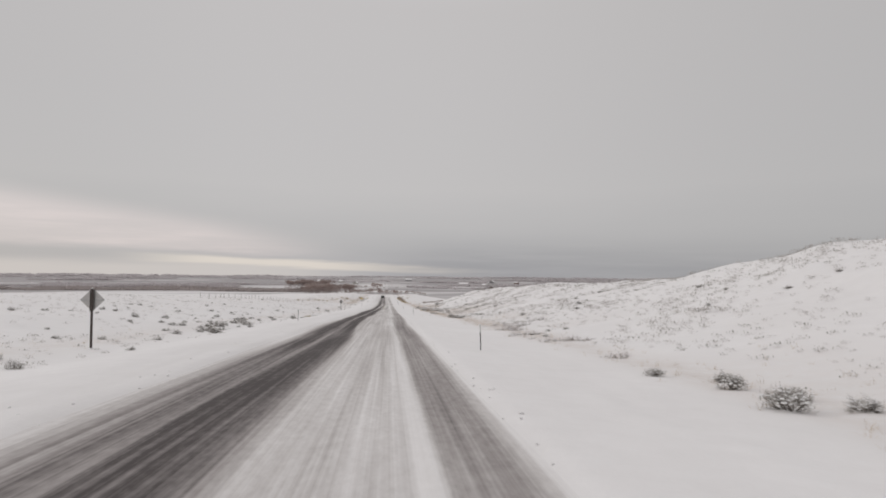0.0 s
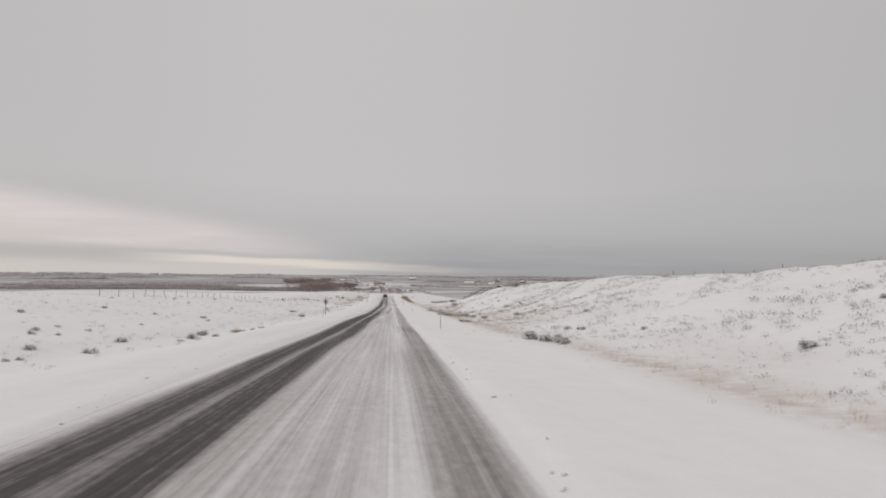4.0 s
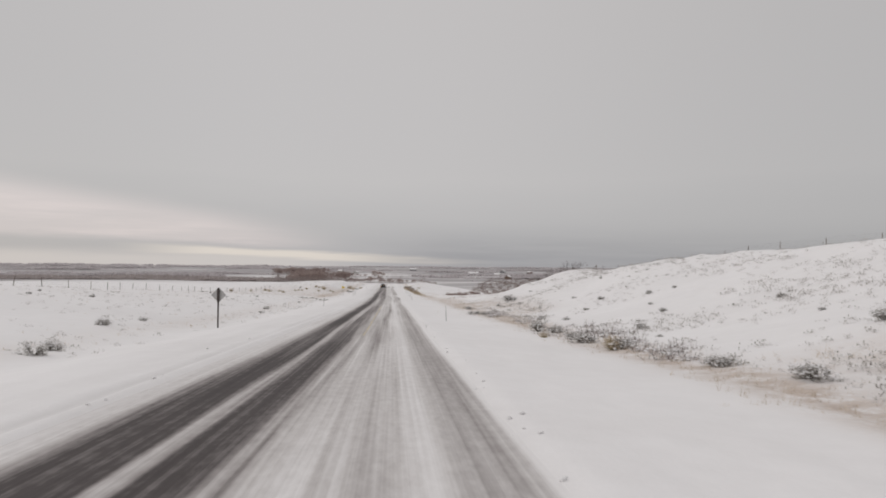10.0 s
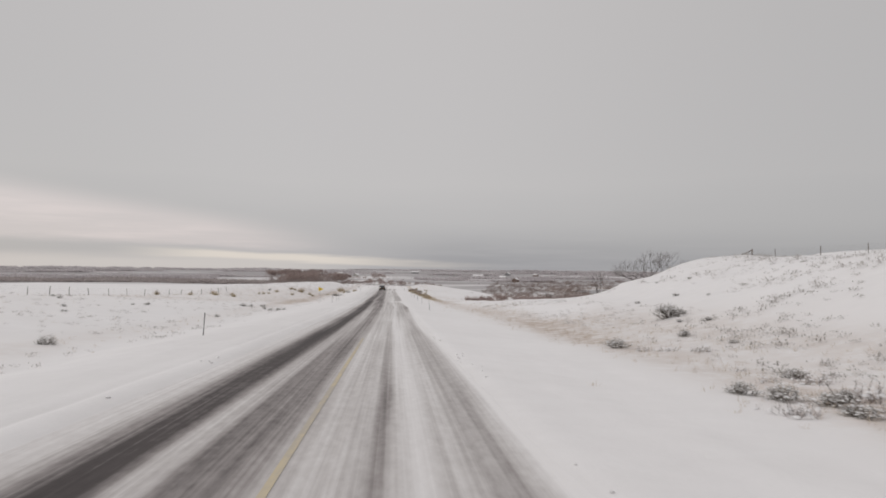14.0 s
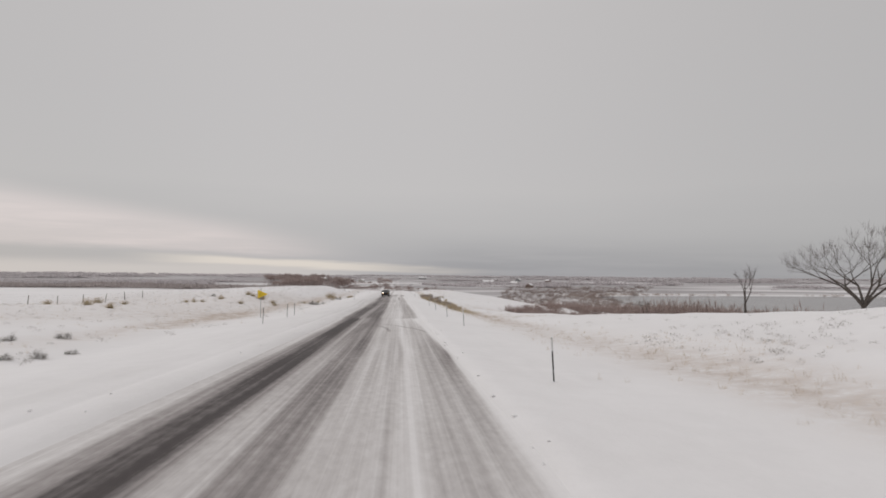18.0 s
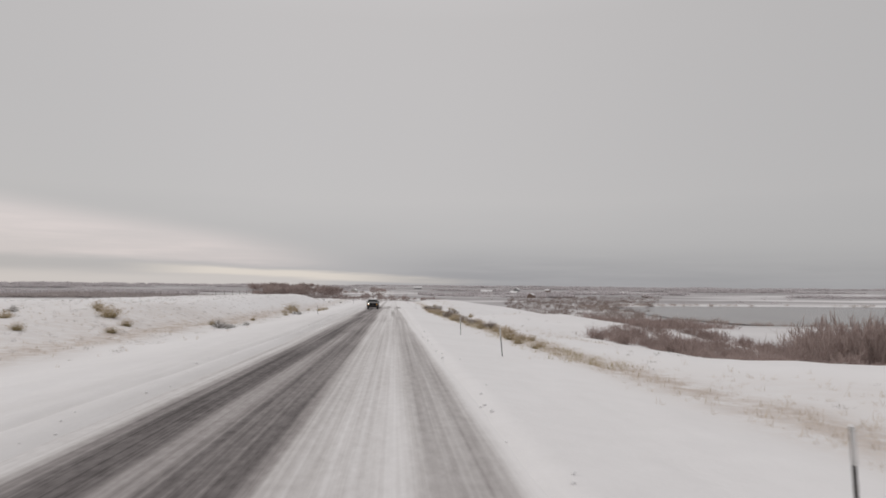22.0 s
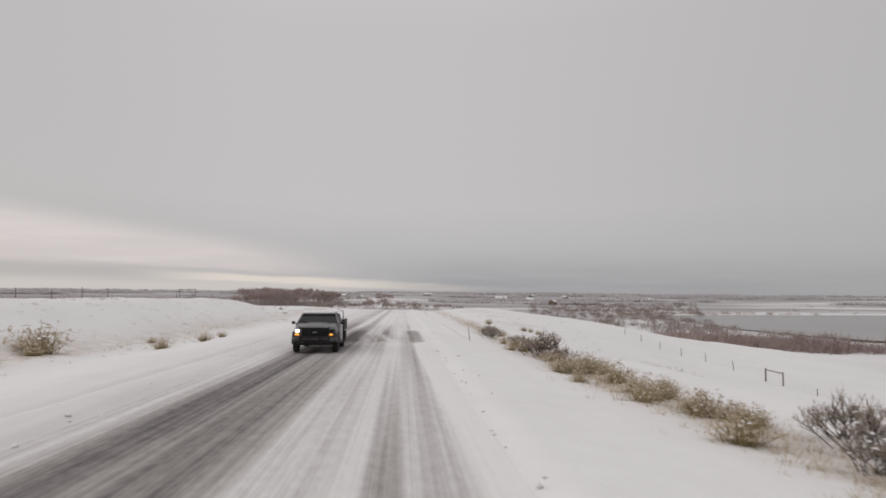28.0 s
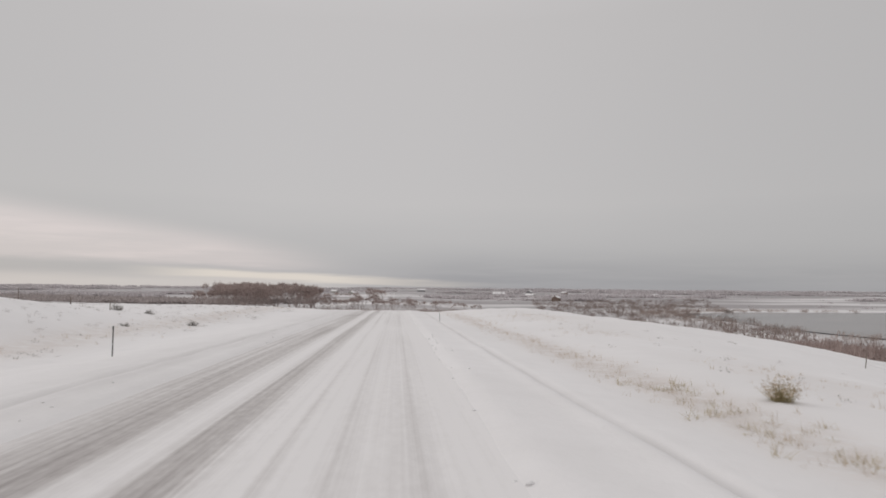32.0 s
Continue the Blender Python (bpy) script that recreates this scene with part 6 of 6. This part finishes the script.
rng = random.Random(17)
left_line = [(-44.3 + 0.5 * math.sin(k) - 0.02 * k, 178 + 6.8 * k) for k in range(27)] + [(-43.7, 361.4)]
fence("wire_fence", left_line + [(-43.0 + 0.35 * k, 366 + 6.5 * k) for k in range(8)], "weathered leaning wooden posts with slack wire across a snowy field")
hill_line = [(46 + 0.6 * math.sin(k * 1.3), 140 + 7.6 * k) for k in range(23)] + [(46, 313), (46.2, 315.8)]
fence("wire_fence", hill_line, "wooden fence posts and wire along the crest of a snowy hill", 0.92, 4, 3.0, braces=(23,))
fence("wire_fence", [(47.5, 505), (47.0, 512), (46.6, 518.5), (45.8, 525.5), (45.2, 531.2), (44.4, 533.6), (43.6, 540), (43.0, 547), (42.4, 554), (41.8, 561), (41.2, 568), (40.6, 575)], "wooden fence posts and wire running down into a snowy hollow", 1.25, 4, 2.0, braces=(4,))
fence("wire_fence", [(-34.5 + 0.3 * k, 548 + 6.4 * k) for k in (-6, -5, -4, -3, -2, -1)] + [(-33.2, 563.2), (-31.6, 565.8), (-29.8, 571.0), (-29.0, 578), (-28.4, 586), (-28, 594)], "wooden fence posts and wire on a snowy rise", 1.25, 4, 2.0)

# tall timber gateway on the left rise
e = empty("gateway", -32.3, 565.6, gz(-32.3, 565.6), 35)
for x in (-1.2, 1.2):
    part("gatepost", tube((x, 0, -0.4), (x + 0.02, 0, 1.75), 0.055, 0.048, 8), OLDWOOD, e, "stout grey timber post")
part("crossbeam", tube((-1.4, 0, 1.66), (1.4, 0, 1.7), 0.045, 0.036, 8), OLDWOOD, e, "grey timber crossbeam")
part("rail", tube((-1.2, 0, 0.8), (1.2, 0, 0.82), 0.035, 0.035, 8), OLDWOOD, e)
h = Heap()
for k in range(7):
    h.lump(Vector((-1.2 + 0.4 * k, 0, 1.75)), 0.15, 0.05, 0.03, random.Random(k))
h.mesh("snow_ridge", SNOW, e, smooth=True)
tagged(e, "grey timber gateway frame in a fence on a snowy rise", "gateway")


# ------------------------------------------------------------------ far houses
WALLS = [material("pale_siding", (0.5, 0.48, 0.45), 0.8, 0, 0.08, 3, 0.1), material("brown_siding", (0.22, 0.16, 0.13), 0.8, 0, 0.1, 3, 0.1), material("grey_siding", (0.33, 0.33, 0.33), 0.8, 0, 0.08, 3, 0.1)]
GLASS_DARK = material("dark_window", (0.04, 0.045, 0.05), 0.15, 0, 0.1, 3, 0)


def house(kind, w, d, hgt, label):
    e = empty("house")
    part("wall", box(w, d, hgt + 1.0, 0, 0, hgt / 2 - 0.5), WALLS[kind], e)
    bm = prism([(-w / 2 - 0.5, hgt), (0, hgt + w * 0.3), (w / 2 + 0.5, hgt), (w / 2 + 0.5, hgt + 0.3), (0, hgt + w * 0.3 + 0.35), (-w / 2 - 0.5, hgt + 0.3)], d + 1.0)
    bmesh.ops.translate(bm, vec=(0, -d / 2 - 0.5, 0), verts=bm.verts)
    roof = part("roof", bm, SNOW, e, "snow-covered gable roof")
    part("chimney", box(0.8, 0.8, 1.8, w * 0.2, d * 0.2, hgt + w * 0.3), WALLS[1], roof)
    gable = prism([(-w / 2, hgt - 0.02), (w / 2, hgt - 0.02), (0, hgt + w * 0.3 - 0.02)], d - 0.02)
    bmesh.ops.translate(gable, vec=(0, -d / 2 + 0.01, 0), verts=gable.verts)
    part("gable", gable, WALLS[kind], e)
    for x in (-w * 0.28, w * 0.28):
        part("window", box(1.3, 0.06, 1.3, x, -d / 2 - 0.01, hgt * 0.55), GLASS_DARK, e)
    part("door", box(1.0, 0.06, 2.05, 0, -d / 2 - 0.01, 1.02), WALLS[1], e)
    tagged(e, label, "house", "houses in the valley")
    return e


kinds = [house(0, 11, 15, 3.2, "small pale house with a snowy gable roof"), house(1, 9, 13, 4.4, "brown house with a snowy gable roof"), house(2, 14, 24, 4.6, "long grey barn with a snowy roof")]
rng = random.Random(23)
for i in range(14):
    y = rng.uniform(1350, 2700)
    x = rng.uniform(-0.16, 0.36) * y
    if abs(x) < 22:
        x = 40.0
    if ((x - POND_X) / 270) ** 4 + ((y - POND_Y) / 230) ** 4 < 1.2:
        y += 500
    m = pose(x, y, gz(x, y), 0, 0, rng.uniform(0, 360))
    if i < 3:
        kinds[i].matrix_basis = m
    else:
        copy_thing(kinds[i % 3], m)


# ------------------------------------------------------------------ clods of snow thrown up along the edges of the road
h = Heap()
rng = random.Random(77)
for _ in range(700):
    y = rng.uniform(2, 600)
    if rng.random() < 0.55:
        x = float(edge_right(y)) + abs(rng.gauss(0.05, 0.35))
    else:
        x = -float(edge_left(y)) - abs(rng.gauss(0.1, 0.8))
    r = rng.uniform(0.015, 0.05) * (1.5 if rng.random() < 0.08 else 1.0)
    h.lump(Vector((x, y, gz(x, y) + r * 0.3)), r * 1.3, r * 1.5, r, rng)
clods = h.mesh("snow_clod_litter", SNOW, smooth=True)
tagged(clods, "small clods of snow thrown along the road edges", "snow clods", kind="stuff")

# ------------------------------------------------------------------ flatbed pickup truck in the oncoming lane, nose towards the camera
PAINT = material("silver_grey_paint", (0.195, 0.193, 0.19), 0.38, 0.25, 0.06, 4, 0.02)
PALE_PAINT = material("lilac_grey_paint", (0.36, 0.345, 0.36), 0.4, 0.2, 0.1, 4, 0.02)
PAINT_DIRTY = material("road_grimed_paint", (0.075, 0.07, 0.068), 0.6, 0.1, 0.3, 5, 0.08)
BLACK = material("black_plastic", (0.011, 0.011, 0.011), 0.72, 0, 0.2, 12, 0.05)
CHROME = material("dull_chrome", (0.26, 0.26, 0.26), 0.35, 0.9, 0.1, 8, 0.03)
# darker metal for the bumper, the unlit lamp and the plate
DARK_CHROME = material("dark_chrome", (0.09, 0.086, 0.085), 0.42, 0.7, 0.3, 5, 0.05)
RUBBER = material("tyre_rubber", (0.022, 0.021, 0.02), 0.85, 0, 0.2, 25, 0.2)
GLASS = material("dark_tinted_glass", (0.022, 0.024, 0.026), 0.08, 0, 0.1, 2, 0)
GLASS.node_tree.nodes["Principled BSDF"].inputs["Specular IOR Level"].default_value = 0.22
LENS = material("clear_lamp_glass", (0.6, 0.6, 0.6), 0.12, 0.3, 0.05, 6, 0)


def glow(name, color, power):
    m = bpy.data.materials.new(name)
    m.use_nodes = True
    b = m.node_tree.nodes["Principled BSDF"]
    b.inputs["Base Color"].default_value = (*color, 1)
    b.inputs["Emission Color"].default_value = (*color, 1)
    b.inputs["Emission Strength"].default_value = power
    b.inputs["Roughness"].default_value = 0.2
    return m


LIT = glow("lit_headlamp", (1.0, 0.97, 0.88), 4.0)
AMBER = glow("lit_amber_lamp", (1.0, 0.42, 0.06), 1.1)


def loft(sections, close=True):
    """A skin over cross-sections: each is (y, [(x, z), ...]) with equally many points."""
    bm = bmesh.new()
    rings = [[bm.verts.new((x, y, z)) for x, z in pts] for y, pts in sections]
    n = len(rings[0])
    for a, b in zip(rings[:-1], rings[1:]):
        for k in range(n):
            bm.faces.new((a[k], a[(k + 1) % n], b[(k + 1) % n], b[k]))
    if close:
        bm.faces.new(rings[0][::-1])
        bm.faces.new(rings[-1])
    bmesh.ops.recalc_face_normals(bm, faces=bm.faces)
    return bm


def hull(w_low, w_high, z0, z1, r=0.06):
    """A rounded box section, narrower at the top."""
    a, b = w_low / 2, w_high / 2
    return [(-a + r, z0), (a - r, z0), (a, z0 + r), (b, z1 - r), (b - r, z1), (-b + r, z1), (-b, z1 - r), (-a, z0 + r)]


def pickup(x, y):
    e = empty("pickup_truck", x, y, float(road_z(y)) + 0.0)
    e.rotation_mode = "XYZ"
    e.matrix_basis = pose(x, y, float(road_z(y)) - 0.02, math.degrees(math.atan(-0.016)), 0, 1.3) @ Matrix.Diagonal((1.02, 0.98, 0.925, 1))
    # bonnet and wings
    body = part("bonnet", loft([(0.10, hull(1.78, 1.62, 0.86, 1.22)), (0.35, hull(1.92, 1.72, 0.84, 1.30)), (0.9, hull(1.96, 1.74, 0.82, 1.36)), (1.38, hull(1.98, 1.76, 0.80, 1.40))]), PAINT, e, "silver-grey bonnet and wing tops", True)
    part("bonnet_bulge", loft([(0.18, hull(1.0, 0.8, 1.2, 1.262, 0.02)), (0.8, hull(1.1, 0.86, 1.3, 1.39, 0.02)), (1.34, hull(1.15, 0.9, 1.34, 1.432, 0.02))]), PAINT, body, "", True)
    part("front_panel", loft([(0.06, hull(1.86, 1.84, 0.52, 0.98)), (0.5, hull(1.98, 1.96, 0.5, 0.95)), (1.3, hull(1.99, 1.97, 0.48, 0.95))]), PAINT_DIRTY, e, "grimy dark lower front", True)
    for s in (-1, 1):
        # wheel-arch lips
        bm = bmesh.new()
        for k in range(10):
            a, b = math.pi * k / 10, math.pi * (k + 1) / 10
            add_tube(bm, (s * 0.995, 0.82 + 0.50 * math.cos(a), 0.42 + 0.50 * math.sin(a)), (s * 0.995, 0.82 + 0.50 * math.cos(b), 0.42 + 0.50 * math.sin(b)), 0.04, 0.04, 6)
        part("wheel_arch", bm, PAINT_DIRTY, e)
    # cab
    cab = part("cab", loft([(1.36, hull(1.98, 1.98, 0.46, 1.36)), (2.4, hull(1.99, 1.98, 0.44, 1.38)), (3.62, hull(1.98, 1.97, 0.46, 1.38))]), PAINT, e, "silver-grey cab sides", True)
    part("roof", loft([(1.98, hull(1.52, 1.40, 1.80, 1.88, 0.03)), (2.2, hull(1.58, 1.42, 1.80, 1.935, 0.04)), (3.2, hull(1.58, 1.42, 1.80, 1.94, 0.04)), (3.55, hull(1.52, 1.38, 1.79, 1.90, 0.03))]), PAINT, cab, "", True)
    for s in (-1, 1):
        for (y0, z0), (y1, z1), r in (((1.40, 1.36), (2.02, 1.83), 0.045), ((2.52, 1.36), (2.58, 1.83), 0.05), ((3.58, 1.37), (3.5, 1.83), 0.07)):
            part("pillar", tube((s * 0.93, y0, z0), (s * 0.745, y1, z1), r, r * 0.9, 8), PAINT, cab)
    glass = bmesh.new()
    q = [(-0.90, 1.42, 1.375), (0.90, 1.42, 1.375), (0.71, 2.01, 1.80), (-0.71, 2.01, 1.80)]
    lo = [glass.verts.new(v) for v in q]
    hi = [glass.verts.new((vx, vy + 0.01, vz - 0.008)) for vx, vy, vz in q]
    glass.faces.new(lo)
    glass.faces.new(hi[::-1])
    for k in range(4):
        glass.faces.new((lo[(k + 1) % 4], lo[k], hi[k], hi[(k + 1) % 4]))
    bmesh.ops.recalc_face_normals(glass, faces=glass.faces)
    ws = part("windscreen", glass, GLASS, cab, "dark windscreen")
    part("dash_shade", box(1.72, 0.5, 0.5, 0, 2.0, 1.28, 0.05), BLACK, ws)
    for s in (-1, 1):
        part("wiper", tube((s * 0.1, 1.40, 1.385), (s * 0.62 - 0.25, 1.56, 1.50), 0.012, 0.008, 6), BLACK, ws)
        for y0, y1, t0, t1 in ((1.62, 2.5, 2.1, 2.54), (2.58, 3.5, 2.6, 3.45)):
            g = bmesh.new()
            pts = [(s * 0.955, y0, 1.39), (s * 0.955, y1, 1.39), (s * 0.775, t1, 1.79), (s * 0.775, t0, 1.79)]
            a = [g.verts.new(v) for v in pts]
            b = [g.verts.new((vx - s * 0.012, vy, vz)) for vx, vy, vz in pts]
            g.faces.new(a)
            g.faces.new(b[::-1])
            for k in range(4):
                g.faces.new((a[(k + 1) % 4], a[k], b[k], b[(k + 1) % 4]))
            bmesh.ops.recalc_face_normals(g, faces=g.faces)
            part("side_window", g, GLASS, cab)
        for y0, y1 in ((1.5, 2.54), (2.58, 3.52)):
            door = part("door", box(0.03, y1 - y0 - 0.02, 0.82, s * 0.985, (y0 + y1) / 2, 0.93, 0.012), PALE_PAINT, e, "silver-grey door with road grime")
            part("handle", box(0.03, 0.16, 0.035, s * 1.01, y1 - 0.18, 1.16, 0.01), BLACK, door)
        part("sill", box(0.06, 2.1, 0.12, s * 0.98, 2.5, 0.46, 0.02), PAINT_DIRTY, e)
        mir = part("mirror", box(0.16, 0.09, 0.15, s * 1.11, 1.56, 1.40, 0.035), BLACK, e, "black door mirror")
        part("mirror_arm", tube((s * 0.97, 1.58, 1.36), (s * 1.1, 1.57, 1.38), 0.022, 0.02, 6), BLACK, mir)
    # nose
    grille = part("grille", box(1.16, 0.06, 0.38, 0, 0.055, 1.0, 0.03), BLACK, e, "black grille with dull chrome surround")
    for z in (0.88, 0.95, 1.02, 1.09):
        part("slat", box(1.04, 0.03, 0.022, 0, 0.02, z, 0.006), BLACK, grille)
    part("grille_bar", box(1.16, 0.04, 0.04, 0, 0.03, 1.18, 0.012), BLACK, grille)
    part("emblem", box(0.2, 0.02, 0.08, 0, 0.005, 0.99, 0.02), CHROME, grille)
    for s in (-1, 1):
        lamp = part("headlamp", box(0.3, 0.09, 0.2, s * 0.74, 0.085, 1.05, 0.03), LENS if s < 0 else DARK_CHROME, e, "clear headlamp" if s < 0 else "unlit dark headlamp")
        if s < 0:
            part("bulb", box(0.15, 0.03, 0.12, s * 0.75, 0.03, 1.06, 0.03), LIT, lamp, "brightly lit lamp")
        else:
            part("dark_lens", box(0.2, 0.02, 0.13, s * 0.73, 0.035, 1.06, 0.02), BLACK, lamp)
        part("indicator", box(0.2 if s < 0 else 0.14, 0.08, 0.085, s * (0.76 if s < 0 else 0.70), 0.075, 0.885, 0.02), AMBER, e, "glowing amber lamp")
    bump = part("bumper", loft([(-0.12, hull(1.7, 1.66, 0.55, 0.76, 0.04)), (-0.04, hull(1.92, 1.9, 0.52, 0.79, 0.05)), (0.12, hull(1.98, 1.96, 0.52, 0.78, 0.05))]), DARK_CHROME, e, "dull chrome front bumper streaked with grime", True)
    part("air_slot", box(0.8, 0.03, 0.09, 0, -0.125, 0.62, 0.01), BLACK, bump)
    part("number_plate", box(0.3, 0.012, 0.15, 0, -0.14, 0.68, 0.006), DARK_CHROME, bump, "blank dark plate")
    for s in (-1, 1):
        part("tow_hook", tube((s * 0.42, -0.1, 0.5), (s * 0.42, -0.17, 0.5), 0.03, 0.03, 8), BLACK, bump)
    part("valance", box(1.5, 0.1, 0.14, 0, 0.05, 0.44, 0.03), BLACK, e)
    guard = part("brush_guard", tube((-0.62, -0.2, 1.2), (0.62, -0.2, 1.2), 0.032, 0.032, 10), BLACK, e, "black tubular brush guard")
    for z in (0.78, 0.62):
        part("guard_bar", tube((-0.62, -0.2, z), (0.62, -0.2, z), 0.026, 0.026, 8), BLACK, guard)
    for s in (-1, 1):
        part("guard_upright", box(0.05, 0.09, 0.86, s * 0.62, -0.18, 0.84, 0.015), BLACK, guard)
        part("guard_upright", tube((s * 0.22, -0.2, 0.62), (s * 0.22, -0.2, 1.2), 0.018, 0.018, 8), BLACK, guard)
        part("lamp_hoop", tube((s * 0.62, -0.2, 0.82), (s * 0.96, -0.05, 0.82), 0.02, 0.02, 8), BLACK, guard)
    for s in (-1, 1):
        part("fender_flare", loft([(0.36, hull(0.08, 0.06, 0.62, 0.98, 0.02)), (0.82, hull(0.1, 0.08, 0.86, 1.02, 0.02)), (1.32, hull(0.08, 0.06, 0.6, 0.98, 0.02))]), PAINT_DIRTY, e, "", True).location.x = s * 0.98
        part("step_bar", tube((s * 1.0, 1.5, 0.4), (s * 1.0, 3.5, 0.4), 0.04, 0.04, 8), BLACK, e, "black tubular side step")
    part("wiper_cowl", box(1.7, 0.12, 0.05, 0, 1.38, 1.385, 0.02), BLACK, e)
    # chassis, bed and rack
    for s in (-1, 1):
        part("chassis_rail", box(0.09, 5.6, 0.16, s * 0.42, 3.2, 0.56, 0.01), BLACK, e)
    part("flatbed", box(2.1, 2.65, 0.1, 0, 5.05, 0.98, 0.012), BLACK, e, "black steel flatbed deck")
    for s in (-1, 1):
        side = part("bed_side", box(0.05, 2.6, 0.44, s * 1.02, 5.05, 1.25, 0.012), BLACK, e, "black bed side")
        part("side_rail", box(0.07, 2.6, 0.05, s * 1.02, 5.05, 1.49, 0.012), BLACK, side)
        part("mud_flap", box(0.34, 0.02, 0.5, s * 0.86, 5.75, 0.5, 0.006), RUBBER, e)
        part("tool_box", box(0.4, 0.9, 0.4, s * 0.92, 4.15, 0.7, 0.02), BLACK, e, "black under-bed toolbox")
    part("tail_board", box(2.1, 0.05, 0.42, 0, 6.36, 1.24, 0.012), BLACK, e)
    rack = part("rack_post", tube((1.02, 4.0, 0.98), (0.98, 3.72, 2.0), 0.024, 0.02, 8), BLACK, e, "black steel post at the front corner of the bed")
    part("rack_arm", tube((0.98, 3.72, 1.98), (0.8, 3.62, 1.96), 0.015, 0.012, 8), BLACK, rack)
    part("window_guard", box(1.7, 0.04, 0.5, 0, 3.78, 1.55, 0.02), BLACK, e, "black mesh guard behind the rear window")
    part("aerial", tube((0.86, 1.3, 1.38), (0.9, 1.36, 2.1), 0.006, 0.003, 5), BLACK, e)
    part("roof_snow", loft([(1.96, hull(1.46, 1.36, 1.865, 1.91, 0.02)), (2.12, hull(1.5, 1.38, 1.90, 1.975, 0.03)), (2.8, hull(1.52, 1.40, 1.92, 1.995, 0.03)), (3.5, hull(1.46, 1.34, 1.88, 1.97, 0.03))]), SNOW, e, "layer of snow on the roof", True)
    h = Heap()
    r = random.Random(6)
    for k in range(18):
        h.drift(Vector((r.uniform(-0.62, 0.62), r.uniform(2.1, 3.4), 1.97)), r.uniform(0.1, 0.2), 0.035, r, 8)
    h.mesh("snow_crust", SNOW, e, "uneven snow crust", True)
    # wheels
    for s in (-1, 1):
        for wy in (0.82, 4.95):
            bm = bmesh.new()
            prof = [(0.20, 0.10), (0.33, 0.13), (0.385, 0.115), (0.40, 0.08), (0.405, 0.0), (0.40, -0.08), (0.385, -0.115), (0.33, -0.13), (0.20, -0.10)]
            n = 28
            rings = [[bm.verts.new((s * 0.86 + dx, wy + rr * math.cos(6.28319 * k / n), 0.405 + rr * math.sin(6.28319 * k / n))) for k in range(n)] for rr, dx in prof]
            for a, b in zip(rings[:-1], rings[1:]):
                for k in range(n):
                    bm.faces.new((a[k], a[(k + 1) % n], b[(k + 1) % n], b[k]))
            bmesh.ops.recalc_face_normals(bm, faces=bm.faces)
            wheel = part("wheel", bm, RUBBER, e, "worn black tyre", True)
            part("rim", tube((s * 0.86 - s * 0.08, wy, 0.405), (s * 0.86 + s * 0.07, wy, 0.405), 0.215, 0.2, 20), GALV, wheel, "dull steel rim")
            part("hub", tube((s * 0.92, wy, 0.405), (s * 0.99, wy, 0.405), 0.07, 0.055, 12), CHROME, wheel)
    part("axle", tube((-0.8, 0.82, 0.405), (0.8, 0.82, 0.405), 0.06, 0.06, 8), BLACK, e)
    part("axle", tube((-0.8, 4.95, 0.405), (0.8, 4.95, 0.405), 0.07, 0.07, 8), BLACK, e)
    return tagged(e, "silver-grey flatbed pickup truck with one headlamp lit on a snowy road", "pickup truck")


pickup(-2.24, 483.4)
